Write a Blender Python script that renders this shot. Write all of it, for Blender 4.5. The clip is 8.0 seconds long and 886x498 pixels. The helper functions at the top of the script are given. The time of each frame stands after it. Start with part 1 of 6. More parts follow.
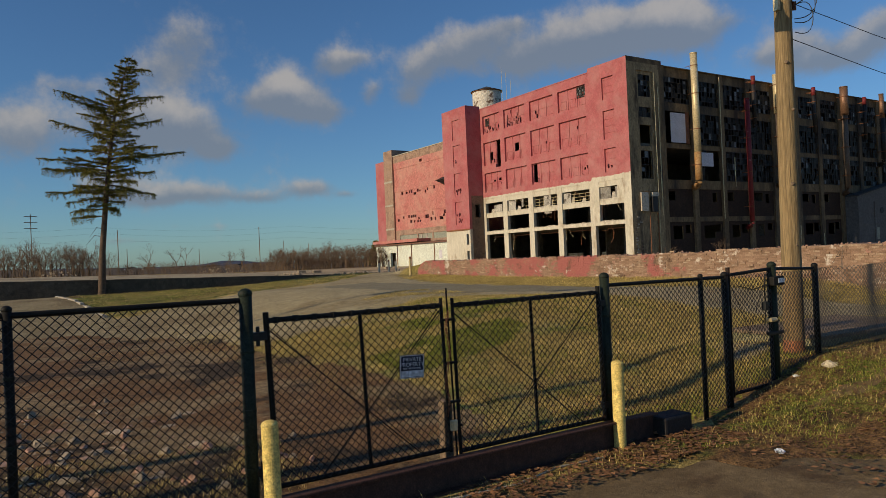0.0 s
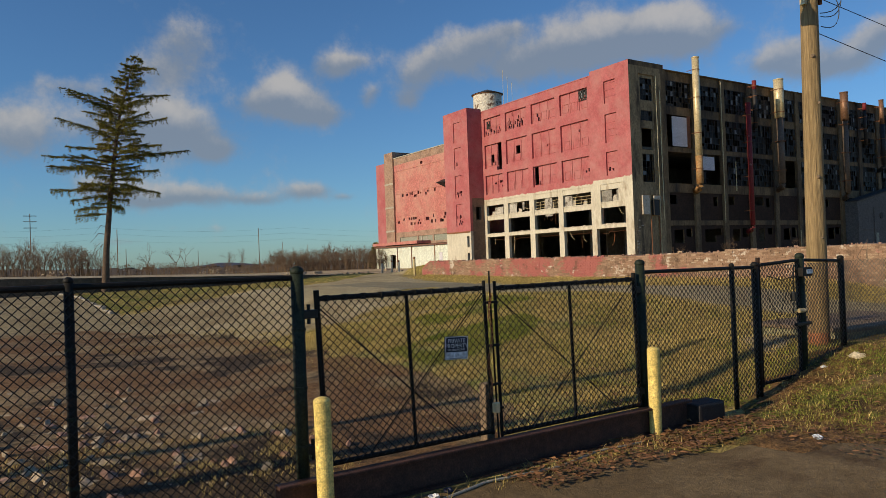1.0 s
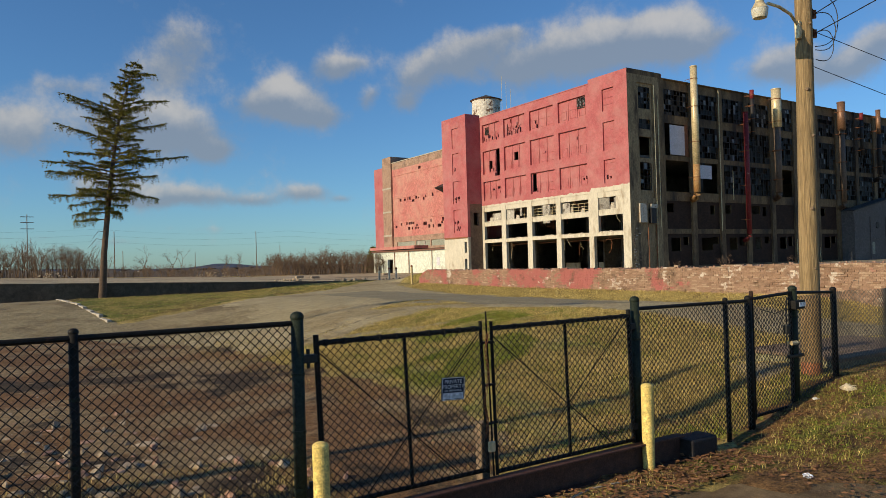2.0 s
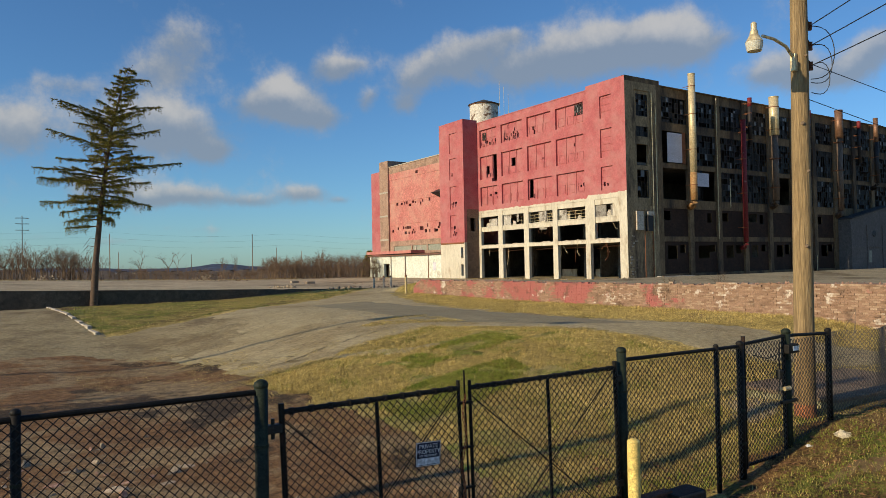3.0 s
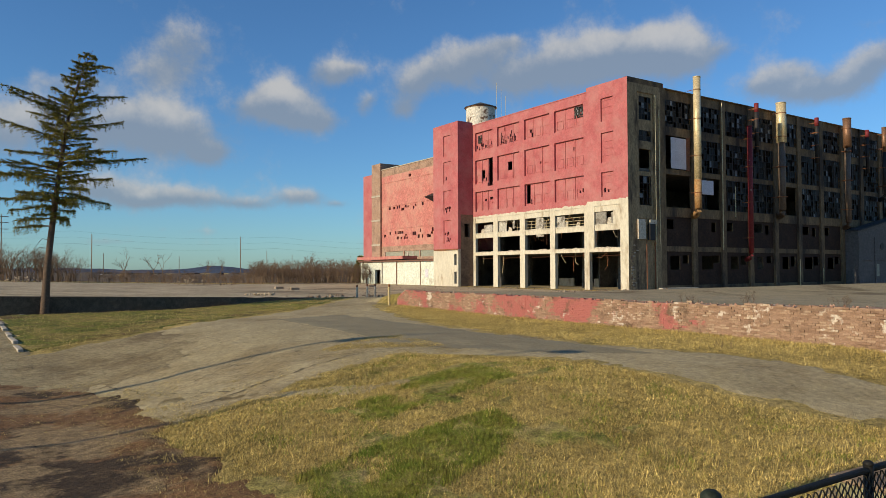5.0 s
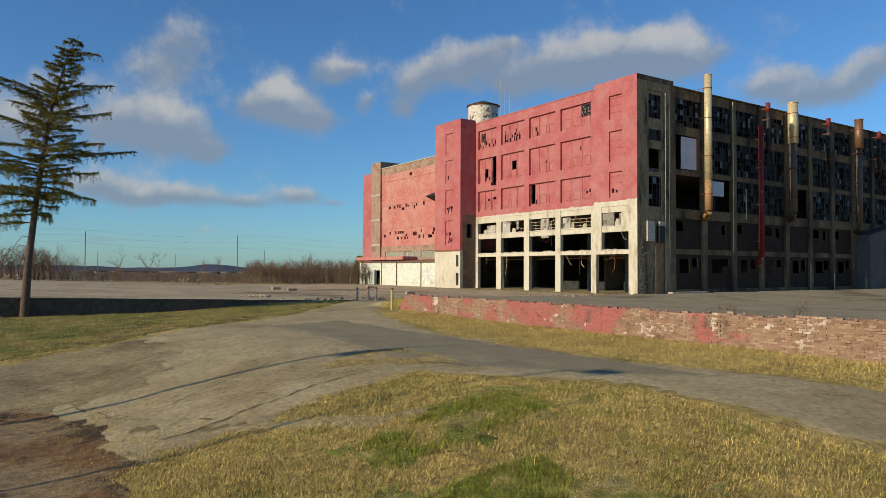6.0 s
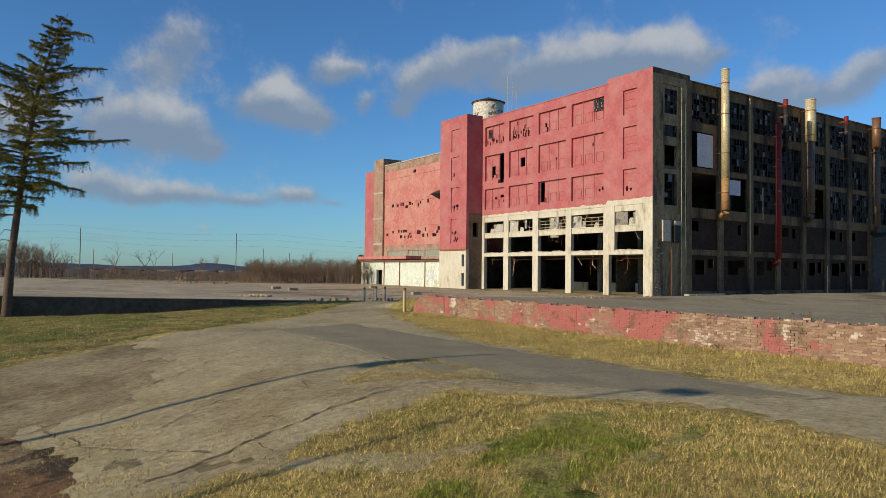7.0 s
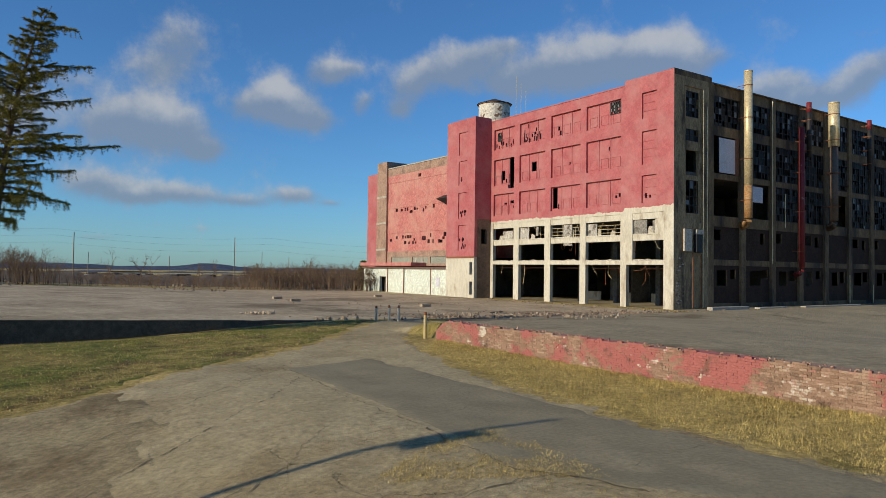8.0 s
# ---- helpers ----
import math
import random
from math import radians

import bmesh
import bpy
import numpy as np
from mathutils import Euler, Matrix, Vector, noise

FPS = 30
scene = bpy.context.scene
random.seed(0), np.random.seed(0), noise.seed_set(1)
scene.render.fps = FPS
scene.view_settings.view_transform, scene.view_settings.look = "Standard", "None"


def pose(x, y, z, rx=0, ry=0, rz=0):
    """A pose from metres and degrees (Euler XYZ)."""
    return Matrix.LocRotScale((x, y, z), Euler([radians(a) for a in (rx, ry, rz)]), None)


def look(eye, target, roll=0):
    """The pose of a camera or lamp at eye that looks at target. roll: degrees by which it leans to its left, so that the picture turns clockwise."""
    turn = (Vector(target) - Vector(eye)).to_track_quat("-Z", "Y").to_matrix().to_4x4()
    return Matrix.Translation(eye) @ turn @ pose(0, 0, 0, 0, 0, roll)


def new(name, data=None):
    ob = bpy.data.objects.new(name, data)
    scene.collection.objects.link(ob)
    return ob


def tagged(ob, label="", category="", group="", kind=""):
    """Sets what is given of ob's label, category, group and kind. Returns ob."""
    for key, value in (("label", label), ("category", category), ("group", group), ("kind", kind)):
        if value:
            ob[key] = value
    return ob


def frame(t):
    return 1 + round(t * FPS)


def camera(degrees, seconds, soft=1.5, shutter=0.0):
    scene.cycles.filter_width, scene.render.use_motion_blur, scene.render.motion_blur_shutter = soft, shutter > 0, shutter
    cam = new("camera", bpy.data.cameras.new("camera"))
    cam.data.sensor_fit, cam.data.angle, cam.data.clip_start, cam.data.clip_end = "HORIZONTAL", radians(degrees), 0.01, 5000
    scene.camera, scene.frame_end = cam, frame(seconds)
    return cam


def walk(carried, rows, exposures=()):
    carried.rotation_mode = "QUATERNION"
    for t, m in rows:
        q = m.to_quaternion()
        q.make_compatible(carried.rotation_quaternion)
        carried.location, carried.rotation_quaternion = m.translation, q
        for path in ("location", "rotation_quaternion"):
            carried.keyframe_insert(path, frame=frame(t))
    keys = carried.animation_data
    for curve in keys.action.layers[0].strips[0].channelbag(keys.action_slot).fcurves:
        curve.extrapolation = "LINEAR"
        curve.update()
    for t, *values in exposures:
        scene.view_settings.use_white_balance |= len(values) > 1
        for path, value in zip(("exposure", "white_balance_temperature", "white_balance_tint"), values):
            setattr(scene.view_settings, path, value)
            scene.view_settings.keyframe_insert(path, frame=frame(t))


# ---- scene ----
cam = camera(64.5, 8.0, soft=0.75)
METRES, EYE, TILT, LEAN, TURN = 15.0, 2.17, 0.26, 1.09, -32.6
ROWS = [
    (0.0, 0.0, 0.0, 0.0, 0.01, 0.27, 1.39),
    (0.5, -0.0039, 0.0016, -0.0075, -0.06, 0.42, 0.97),
    (1.0, -0.0291, -0.0014, -0.0126, -0.19, 0.55, 0.98),
    (1.5, -0.0345, -0.004, -0.0088, -0.32, 0.67, 0.73),
    (2.0, -0.0293, -0.0087, 0.0115, -0.42, 0.79, 0.43),
    (3.5, -0.0025, 0.0441, 0.0496, -0.72, 1.03, -0.17),
    (4.0, 0.0077, 0.1149, 0.0495, -0.81, 1.18, -0.35),
    (4.5, 0.0186, 0.1958, 0.0525, -0.88, 1.33, -0.61),
    (6.0, -0.0093, 0.438, 0.0669, -1.12, 1.42, -1.36),
    (6.5, -0.034, 0.5292, 0.0643, -1.18, 1.41, -1.56),
    (7.0, -0.0672, 0.6281, 0.0599, -1.26, 1.45, -1.73),
    (7.5, -0.1053, 0.7415, 0.0885, -1.35, 1.46, -1.85),
    (8.0, -0.1477, 0.8634, 0.1215, -1.47, 1.51, -1.9),
]
EXPOSURES = [(0.0, -0.3, 6850, 12), (0.7, -0.17, 6750, 11), (1.5, 0.06, 6700, 10), (2.2, 0.12, 6650, 9), (3.5, 0.17, 6650, 9), (4.5, 0.18, 6600, 9), (6.0, 0.09, 6400, 8), (7.0, 0.05, 6200, 8), (8.0, 0.02, 6000, 9)]
walk(cam, [(t, pose(0, 0, EYE, TILT, LEAN, TURN) @ pose(METRES * x, METRES * y, METRES * z, 90 + pitch, roll, yaw)) for t, x, y, z, yaw, pitch, roll in ROWS], EXPOSURES)

# ---- world, sun ----
SUN_EL, SUN_AZ = 23.0, (-0.9995, 0.03)          # direction towards the sun on the ground
w = bpy.data.worlds.new("world")
scene.world = w
w.use_nodes = True
NT = w.node_tree


def node(nt, kind, ins=None, **props):
    n = nt.nodes.new(kind)
    for k, v in props.items():
        setattr(n, k, v)
    for k, v in (ins or {}).items():
        if isinstance(v, bpy.types.NodeSocket):
            nt.links.new(v, n.inputs[k])
        else:
            n.inputs[k].default_value = v
    return n


def mth(nt, op, a, b=0.0, c=0.0):
    return node(nt, "ShaderNodeMath", {0: a, 1: b, 2: c}, operation=op).outputs[0]


def build_sky():
    nt = NT
    bg = nt.nodes["Background"]
    sky = node(nt, "ShaderNodeTexSky", sky_type="NISHITA", sun_disc=False)
    sky.sun_elevation = radians(SUN_EL)
    sky.sun_rotation = math.atan2(SUN_AZ[0], SUN_AZ[1])
    sky.air_density, sky.dust_density, sky.ozone_density = 1.0, 0.3, 2.5
    co = node(nt, "ShaderNodeTexCoord").outputs["Generated"]
    sep = node(nt, "ShaderNodeSeparateXYZ", {0: co})
    x, y, z = sep.outputs
    az = mth(nt, "MULTIPLY", mth(nt, "ARCTAN2", x, y), 180 / math.pi)
    el = mth(nt, "MULTIPLY", mth(nt, "ARCSINE", z), 180 / math.pi)
    n1 = node(nt, "ShaderNodeTexNoise", {"Vector": co, "Scale": 13.0, "Detail": 9.0, "Roughness": 0.64}).outputs["Fac"]
    n2 = node(nt, "ShaderNodeTexNoise", {"Vector": co, "Scale": 5.0, "Detail": 3.0}).outputs["Fac"]
    # cumulus clouds: azimuth, elevation, half width, half height, strength
    clouds = [(1.8, 10.2, 2.6, 1.91, .9), (5.3, 13.3, 2.2, 0.62, .5), (13.2, 17.2, 2.2, 1.67, .95), (11.6, 14.9, 2.4, 1.41, .75), (10.4, 11.5, 3.2, 1.72, .9), (13.2, 10.3, 3.3, 1.60, .95), (15.1, 9.0, 1.3, 0.86, 1.1), (8.4, 10.3, 2.1, 1.46, .75), (18.2, 12.5, 2.1, 1.45, .9), (20.2, 13.6, 1.5, 1.20, .9), (22.1, 12.8, 2.6, 1.47, 1),
              (23.5, 11.8, 1.8, 0.79, .6), (24.5, 15.6, 1.9, 1.11, 1.1), (26.3, 16.0, 1.1, 0.43, .5), (27.1, 13.0, 0.8, 0.96, .8), (27.7, 13.7, 0.6, 0.48, .5), (31.0, 14.5, 1.8, 1.30, .8), (30.3, 12.9, 1.1, 0.75, .9), (33.9, 15.8, 3.1, 1.46, 1), (36.7, 17.1, 2.7, 1.19, .9), (39.0, 18.0, 1.4, 0.59, .6), (39.8, 15.1, 2.3, 1.16, .9),
              (43.5, 15.9, 3.5, 1.77, 1.1), (47.1, 16.7, 3.8, 1.73, 1.1), (50.8, 16.9, 3.3, 1.54, 1.1), (52.7, 15.5, 2.0, 1.46, .8), (55.5, 16.3, 1.0, 0.71, .4), (58.2, 13.4, 1.7, 0.96, .8), (60.1, 14.2, 1.8, 1.09, .7), (61.5, 12.6, 2.1, 1.09, .8), (63.9, 13.1, 2.2, 1.36, .9), (65.2, 14.2, 1.3, 1.04, .8), (67.1, 15.2, 1.9, 1.08, .7),
              (64.5, 16.7, 1.7, 0.59, .55), (7.5, 6.2, 1.9, 0.99, 1), (13.0, 5.7, 3.2, 0.82, 1), (10.2, 5.2, 2.2, 0.55, .7), (18.0, 5.2, 2.3, 0.53, .7), (22.0, 5.9, 2.1, 0.63, .8), (25.0, 5.3, 0.9, 0.27, .5), (7.9, 2.1, 1.9, 0.29, .5), (24.1, 2.0, 2.7, 0.27, .35), (3.2, 2.5, 2.1, 0.28, .3), (13.4, 3.0, 3.7, 0.30, .3),
              (34, 26, 9, 2.5, .4)]
    total = None
    for a, e, sx, sy, k in clouds:
        u = mth(nt, "MULTIPLY", mth(nt, "SUBTRACT", az, a), 1 / sx)
        v = mth(nt, "MULTIPLY", mth(nt, "SUBTRACT", el, e), 1 / sy)
        d = mth(nt, "ADD", mth(nt, "MULTIPLY", u, u), mth(nt, "MULTIPLY", v, v))
        g = mth(nt, "MULTIPLY", mth(nt, "EXPONENT", mth(nt, "MULTIPLY", d, -0.85)), k)
        sh = mth(nt, "MULTIPLY", g, v)
        if total is None:
            total, lean = g, sh
        else:
            total, lean = mth(nt, "ADD", total, g), mth(nt, "ADD", lean, sh)
    # unseen sky behind the camera has clouds from the noise alone
    dens = mth(nt, "ADD", total, mth(nt, "MULTIPLY", mth(nt, "SUBTRACT", n1, 0.5), 2.2))
    dens = mth(nt, "ADD", dens, mth(nt, "MULTIPLY", mth(nt, "SUBTRACT", n2, 0.5), 0.6))
    cover = node(nt, "ShaderNodeMapRange", {0: dens, 1: 0.12, 2: 1.05, 3: 0.0, 4: 0.82}, interpolation_type="SMOOTHSTEP").outputs[0]
    lit = node(nt, "ShaderNodeMapRange", {0: mth(nt, "ADD", mth(nt, "ADD", lean, mth(nt, "MULTIPLY", mth(nt, "SUBTRACT", n1, 0.5), 2.6)), mth(nt, "MULTIPLY", dens, -0.12)), 1: -0.35, 2: 0.95}, interpolation_type="SMOOTHSTEP").outputs[0]
    ccol = node(nt, "ShaderNodeMix", {0: lit, 6: CLOUD_DARK, 7: CLOUD_LIT}, data_type="RGBA").outputs[2]
    tint = node(nt, "ShaderNodeMix", {0: 1.0, 6: sky.outputs[0], 7: SKY_TINT}, data_type="RGBA", blend_type="MULTIPLY").outputs[2]
    mix = node(nt, "ShaderNodeMix", {0: cover, 6: tint, 7: ccol}, data_type="RGBA").outputs[2]
    nt.links.new(mix, bg.inputs[0])
    bg.inputs[1].default_value = 0.1


SKY_TINT = (0.52, 0.83, 1.12, 1)
CLOUD_DARK, CLOUD_LIT = (2.2, 2.65, 3.3, 1), (5.2, 5.0, 4.7, 1)
build_sky()
sun = new("sun", bpy.data.lights.new("sun", "SUN"))
sun.data.energy, sun.data.angle, sun.data.color = 4.4, radians(0.5), (1.0, 0.82, 0.57)
sun.matrix_world = look((0, 0, 60), (-SUN_AZ[0] * 60, -SUN_AZ[1] * 60, 60 - 60 * math.tan(radians(SUN_EL))))


# ---- materials ----
def mat(name, a, b, scale=6.0, rough=0.85, bump=0.3, fine=60.0, stain=None, stain_scale=0.6, metal=0.0, stain_at=(0.52, 0.7), rand=0.0, island=False, spec=0.3, stretch=(1, 1, 1), grain=1.0):
    """Two base colours by a middling noise, darkened by a fine one, with optional stains of a third colour."""
    m = bpy.data.materials.new(name)
    m.use_nodes = True
    nt = m.node_tree
    p = nt.nodes["Principled BSDF"]
    co = node(nt, "ShaderNodeTexCoord").outputs["Object"]
    co = node(nt, "ShaderNodeMapping", {0: co, 3: stretch}).outputs[0]
    n1 = node(nt, "ShaderNodeTexNoise", {"Vector": co, "Scale": scale, "Detail": 5.0, "Roughness": 0.6}).outputs["Fac"]
    n2 = node(nt, "ShaderNodeTexNoise", {"Vector": co, "Scale": fine, "Detail": 3.0}).outputs["Fac"]
    f = node(nt, "ShaderNodeMapRange", {0: n1, 1: 0.3, 2: 0.7}).outputs[0]
    c = node(nt, "ShaderNodeMix", {0: f, 6: (*a, 1), 7: (*b, 1)}, data_type="RGBA").outputs[2]
    g = node(nt, "ShaderNodeMapRange", {0: n2, 1: 0.25, 2: 0.75, 3: 1 - 0.4 * grain, 4: 1 + 0.36 * grain}).outputs[0]
    n4 = node(nt, "ShaderNodeTexNoise", {"Vector": co, "Scale": math.sqrt(scale * fine), "Detail": 4.0, "Roughness": 0.7}).outputs["Fac"]
    g = mth(nt, "MULTIPLY", g, node(nt, "ShaderNodeMapRange", {0: n4, 1: 0.3, 2: 0.7, 3: 1 - 0.32 * grain, 4: 1 + 0.3 * grain}).outputs[0])
    if rand or island:
        r = node(nt, "ShaderNodeNewGeometry").outputs["Random Per Island"] if island else node(nt, "ShaderNodeObjectInfo").outputs["Random"]
        g = mth(nt, "MULTIPLY", g, node(nt, "ShaderNodeMapRange", {0: r, 3: 1 - (rand or .3), 4: 1 + (rand or .3)}).outputs[0])
    c = node(nt, "ShaderNodeVectorMath", {0: c, 1: node(nt, "ShaderNodeCombineXYZ", {0: g, 1: g, 2: g}).outputs[0]}, operation="MULTIPLY").outputs[0]
    if stain:
        n3 = node(nt, "ShaderNodeTexNoise", {"Vector": co, "Scale": stain_scale, "Detail": 7.0, "Roughness": 0.65}).outputs["Fac"]
        s = node(nt, "ShaderNodeMapRange", {0: n3, 1: stain_at[0], 2: stain_at[1]}).outputs[0]
        c = node(nt, "ShaderNodeMix", {0: s, 6: c, 7: (*stain, 1)}, data_type="RGBA").outputs[2]
    nt.links.new(c, p.inputs["Base Color"])
    p.inputs["Roughness"].default_value, p.inputs["Metallic"].default_value = rough, metal
    p.inputs["Specular IOR Level"].default_value = spec
    if bump:
        h = mth(nt, "ADD", mth(nt, "MULTIPLY", n1, 0.6), n2)
        b_ = node(nt, "ShaderNodeBump", {"Height": h, "Strength": bump, "Distance": 0.02})
        nt.links.new(b_.outputs[0], p.inputs["Normal"])
    return m


def earth(name, base, alt, third, s1=0.5, s2=0.25, t1=0.5, t2=0.6, soft=0.05, speck=0.55, fine=45.0, bump=0.03, crack=0.0, dark=(0.05, 0.04, 0.025)):
    """Ground of three colours in ragged patches, with coarse grain and, where crack is set, a net of fine cracks of that scale."""
    m = bpy.data.materials.new(name)
    m.use_nodes = True
    nt = m.node_tree
    p = nt.nodes["Principled BSDF"]
    co = node(nt, "ShaderNodeTexCoord").outputs["Object"]
    n1 = node(nt, "ShaderNodeTexNoise", {"Vector": co, "Scale": s1, "Detail": 9.0, "Roughness": 0.66}).outputs["Fac"]
    n2 = node(nt, "ShaderNodeTexNoise", {"Vector": co, "Scale": s2, "Detail": 9.0, "Roughness": 0.68, "W": 4.7}, noise_dimensions="4D").outputs["Fac"]
    n3 = node(nt, "ShaderNodeTexNoise", {"Vector": co, "Scale": fine, "Detail": 4.0, "Roughness": 0.7}).outputs["Fac"]
    n4 = node(nt, "ShaderNodeTexNoise", {"Vector": co, "Scale": fine / 7, "Detail": 6.0, "Roughness": 0.75}).outputs["Fac"]
    f1 = node(nt, "ShaderNodeMapRange", {0: n1, 1: t1 - soft, 2: t1 + soft}).outputs[0]
    f2 = node(nt, "ShaderNodeMapRange", {0: n2, 1: t2 - soft * .7, 2: t2 + soft * .7}).outputs[0]
    c = node(nt, "ShaderNodeMix", {0: f1, 6: (*base, 1), 7: (*alt, 1)}, data_type="RGBA").outputs[2]
    c = node(nt, "ShaderNodeMix", {0: f2, 6: c, 7: (*third, 1)}, data_type="RGBA").outputs[2]
    g = mth(nt, "MULTIPLY", node(nt, "ShaderNodeMapRange", {0: n3, 1: 0.3, 2: 0.7, 3: 1 - speck, 4: 1 + speck}).outputs[0], node(nt, "ShaderNodeMapRange", {0: n4, 1: 0.3, 2: 0.7, 3: 1 - speck, 4: 1 + speck}).outputs[0])
    h = mth(nt, "ADD", n3, mth(nt, "MULTIPLY", n4, 2.0))
    if crack:
        wob = node(nt, "ShaderNodeTexNoise", {"Vector": co, "Scale": crack * 2.2, "Detail": 5.0, "Roughness": 0.65}).outputs["Color"]
        at = node(nt, "ShaderNodeVectorMath", {0: wob, 1: (0.55 / crack,) * 3, 2: co}, operation="MULTIPLY_ADD").outputs[0]
        edge = node(nt, "ShaderNodeTexVoronoi", {"Vector": at, "Scale": crack}, feature="DISTANCE_TO_EDGE").outputs["Distance"]
        where = node(nt, "ShaderNodeMapRange", {0: n2, 1: 0.44, 2: 0.62, 3: -0.006, 4: 0.006}).outputs[0]
        line = node(nt, "ShaderNodeMapRange", {0: mth(nt, "SUBTRACT", edge, where), 1: -0.002, 2: 0.004, 3: 1.0, 4: 0.0}).outputs[0]
        c = node(nt, "ShaderNodeMix", {0: mth(nt, "MULTIPLY", line, 0.75), 6: c, 7: (*dark, 1)}, data_type="RGBA").outputs[2]
        h = mth(nt, "SUBTRACT", h, mth(nt, "MULTIPLY", line, 1.5))
    c = node(nt, "ShaderNodeVectorMath", {0: c, 1: node(nt, "ShaderNodeCombineXYZ", {0: g, 1: g, 2: g}).outputs[0]}, operation="MULTIPLY").outputs[0]
    nt.links.new(c, p.inputs["Base Color"])
    p.inputs["Roughness"].default_value, p.inputs["Specular IOR Level"].default_value = 0.92, 0.25
    nt.links.new(node(nt, "ShaderNodeBump", {"Height": h, "Strength": 0.8, "Distance": bump}).outputs[0], p.inputs["Normal"])
    return m


RED = mat("red_paint", (0.44, 0.13, 0.13), (0.35, 0.09, 0.093), 0.7, 0.8, 0.25, 14, stain=(0.43, 0.21, 0.19), stain_scale=0.5, stain_at=(0.42, 0.85), grain=0.5)
CREAM = mat("cream_paint", (0.60, 0.555, 0.44), (0.50, 0.455, 0.35), 0.8, 0.85, 0.3, 12, stain=(0.27, 0.20, 0.13), stain_scale=0.9, stain_at=(0.55, 0.74), stretch=(1, 1, 0.35), grain=0.35)
# soot on brick, taken darker to put the side wall's shade into the colour
DARKBRICK = mat("sooty_shaded_brick", (0.23, 0.152, 0.08), (0.14, 0.095, 0.052), 0.8, 0.9, 0.4, 18, stain=(0.05, 0.038, 0.03), stain_scale=0.35, stain_at=(0.47, 0.62), stretch=(1, 1, 0.3))
# sooty brown brought near black: shade of the recessed bays painted in
SHADEINFILL = mat("sooty_shaded_infill", (0.052, 0.027, 0.016), (0.028, 0.016, 0.011), 0.9, 0.9, 0.4, 18)
PIERTAN = mat("weathered_tan_pier", (0.36, 0.26, 0.145), (0.26, 0.185, 0.10), 0.9, 0.9, 0.4, 14, stain=(0.07, 0.05, 0.035), stain_scale=0.5, stain_at=(0.5, 0.64), stretch=(1, 1, 0.3))
TANBRICK = mat("tan_brick", (0.38, 0.26, 0.19), (0.30, 0.19, 0.13), 1.0, 0.9, 0.4, 20, stain=(0.18, 0.12, 0.09))
DARKIN = mat("interior_concrete", (0.16, 0.145, 0.12), (0.10, 0.09, 0.08), 0.9, 0.9, 0.3, 15, stain=(0.05, 0.045, 0.04))
GLASSBLUE = mat("dirty_pane", (0.035, 0.034, 0.033), (0.015, 0.014, 0.013), 2, 0.45, 0.03, 30, rand=0.8, island=True, spec=0.06)
PALEPANE = mat("painted_pane", (0.40, 0.37, 0.31), (0.26, 0.24, 0.2), 2, 0.6, 0.1, 12, stain=(0.1, 0.08, 0.06), stain_scale=1.2, stain_at=(0.5, 0.62), rand=0.35)
SASHPALE = mat("whitened_pane", (0.17, 0.18, 0.19), (0.10, 0.11, 0.115), 2, 0.6, 0.05, 30, rand=0.4, island=True)
STEELFRAME = mat("old_steel_frame", (0.05, 0.045, 0.04), (0.035, 0.03, 0.03), 4, 0.7, 0.1)
PALEGREEN = mat("pale_green_paint", (0.66, 0.70, 0.60), (0.58, 0.60, 0.50), 0.8, 0.8, 0.2, 15, stain=(0.36, 0.28, 0.20), stain_scale=0.5, stain_at=(0.6, 0.75))
ROOFING = mat("tar_roof", (0.06, 0.06, 0.06), (0.04, 0.04, 0.04), 1)
ASPHALT = earth("weathered_asphalt", (0.415, 0.34, 0.19), (0.345, 0.28, 0.15), (0.26, 0.195, 0.095), 0.6, 0.16, 0.5, 0.57, 0.09, 0.4, 50, 0.02, crack=0.5, dark=(0.07, 0.055, 0.03))
OLDROAD = earth("brown_old_asphalt", (0.31, 0.25, 0.132), (0.255, 0.20, 0.103), (0.185, 0.135, 0.065), 0.5, 0.3, 0.5, 0.55, 0.07, 0.45, 45, 0.02, crack=0.4, dark=(0.05, 0.04, 0.02))
YARD = earth("yard_asphalt", (0.27, 0.225, 0.135), (0.32, 0.265, 0.16), (0.16, 0.125, 0.07), 0.3, 0.12, 0.5, 0.58, 0.06, 0.35, 30, 0.02)
BROWNASPHALT = earth("brown_dusty_asphalt", (0.20, 0.14, 0.07), (0.155, 0.105, 0.05), (0.10, 0.062, 0.03), 0.9, 0.5, 0.5, 0.6, 0.06, 0.3, 70, 0.01)
PATCH = earth("newer_asphalt", (0.25, 0.215, 0.13), (0.22, 0.188, 0.113), (0.31, 0.265, 0.16), 0.7, 0.35, 0.5, 0.64, 0.08, 0.25, 80, 0.008)
SLAB = earth("old_concrete_slab", (0.42, 0.345, 0.22), (0.33, 0.27, 0.17), (0.19, 0.15, 0.085), 0.22, 0.11, 0.5, 0.57, 0.06, 0.35, 12, 0.02, crack=0.16, dark=(0.12, 0.09, 0.05))
GALV = mat("galvanised_pipe", (0.72, 0.60, 0.37), (0.56, 0.45, 0.25), 1.5, 0.42, 0.05, 20, metal=0.3)
RUST = mat("rusty_steel", (0.27, 0.11, 0.045), (0.16, 0.06, 0.03), 3, 0.75, 0.3)
RUSTYGALV = mat("rust_streaked_pipe", (0.34, 0.15, 0.05), (0.42, 0.30, 0.14), 1.6, 0.6, 0.2, 20, stain=(0.2, 0.07, 0.03), stain_scale=1.5)
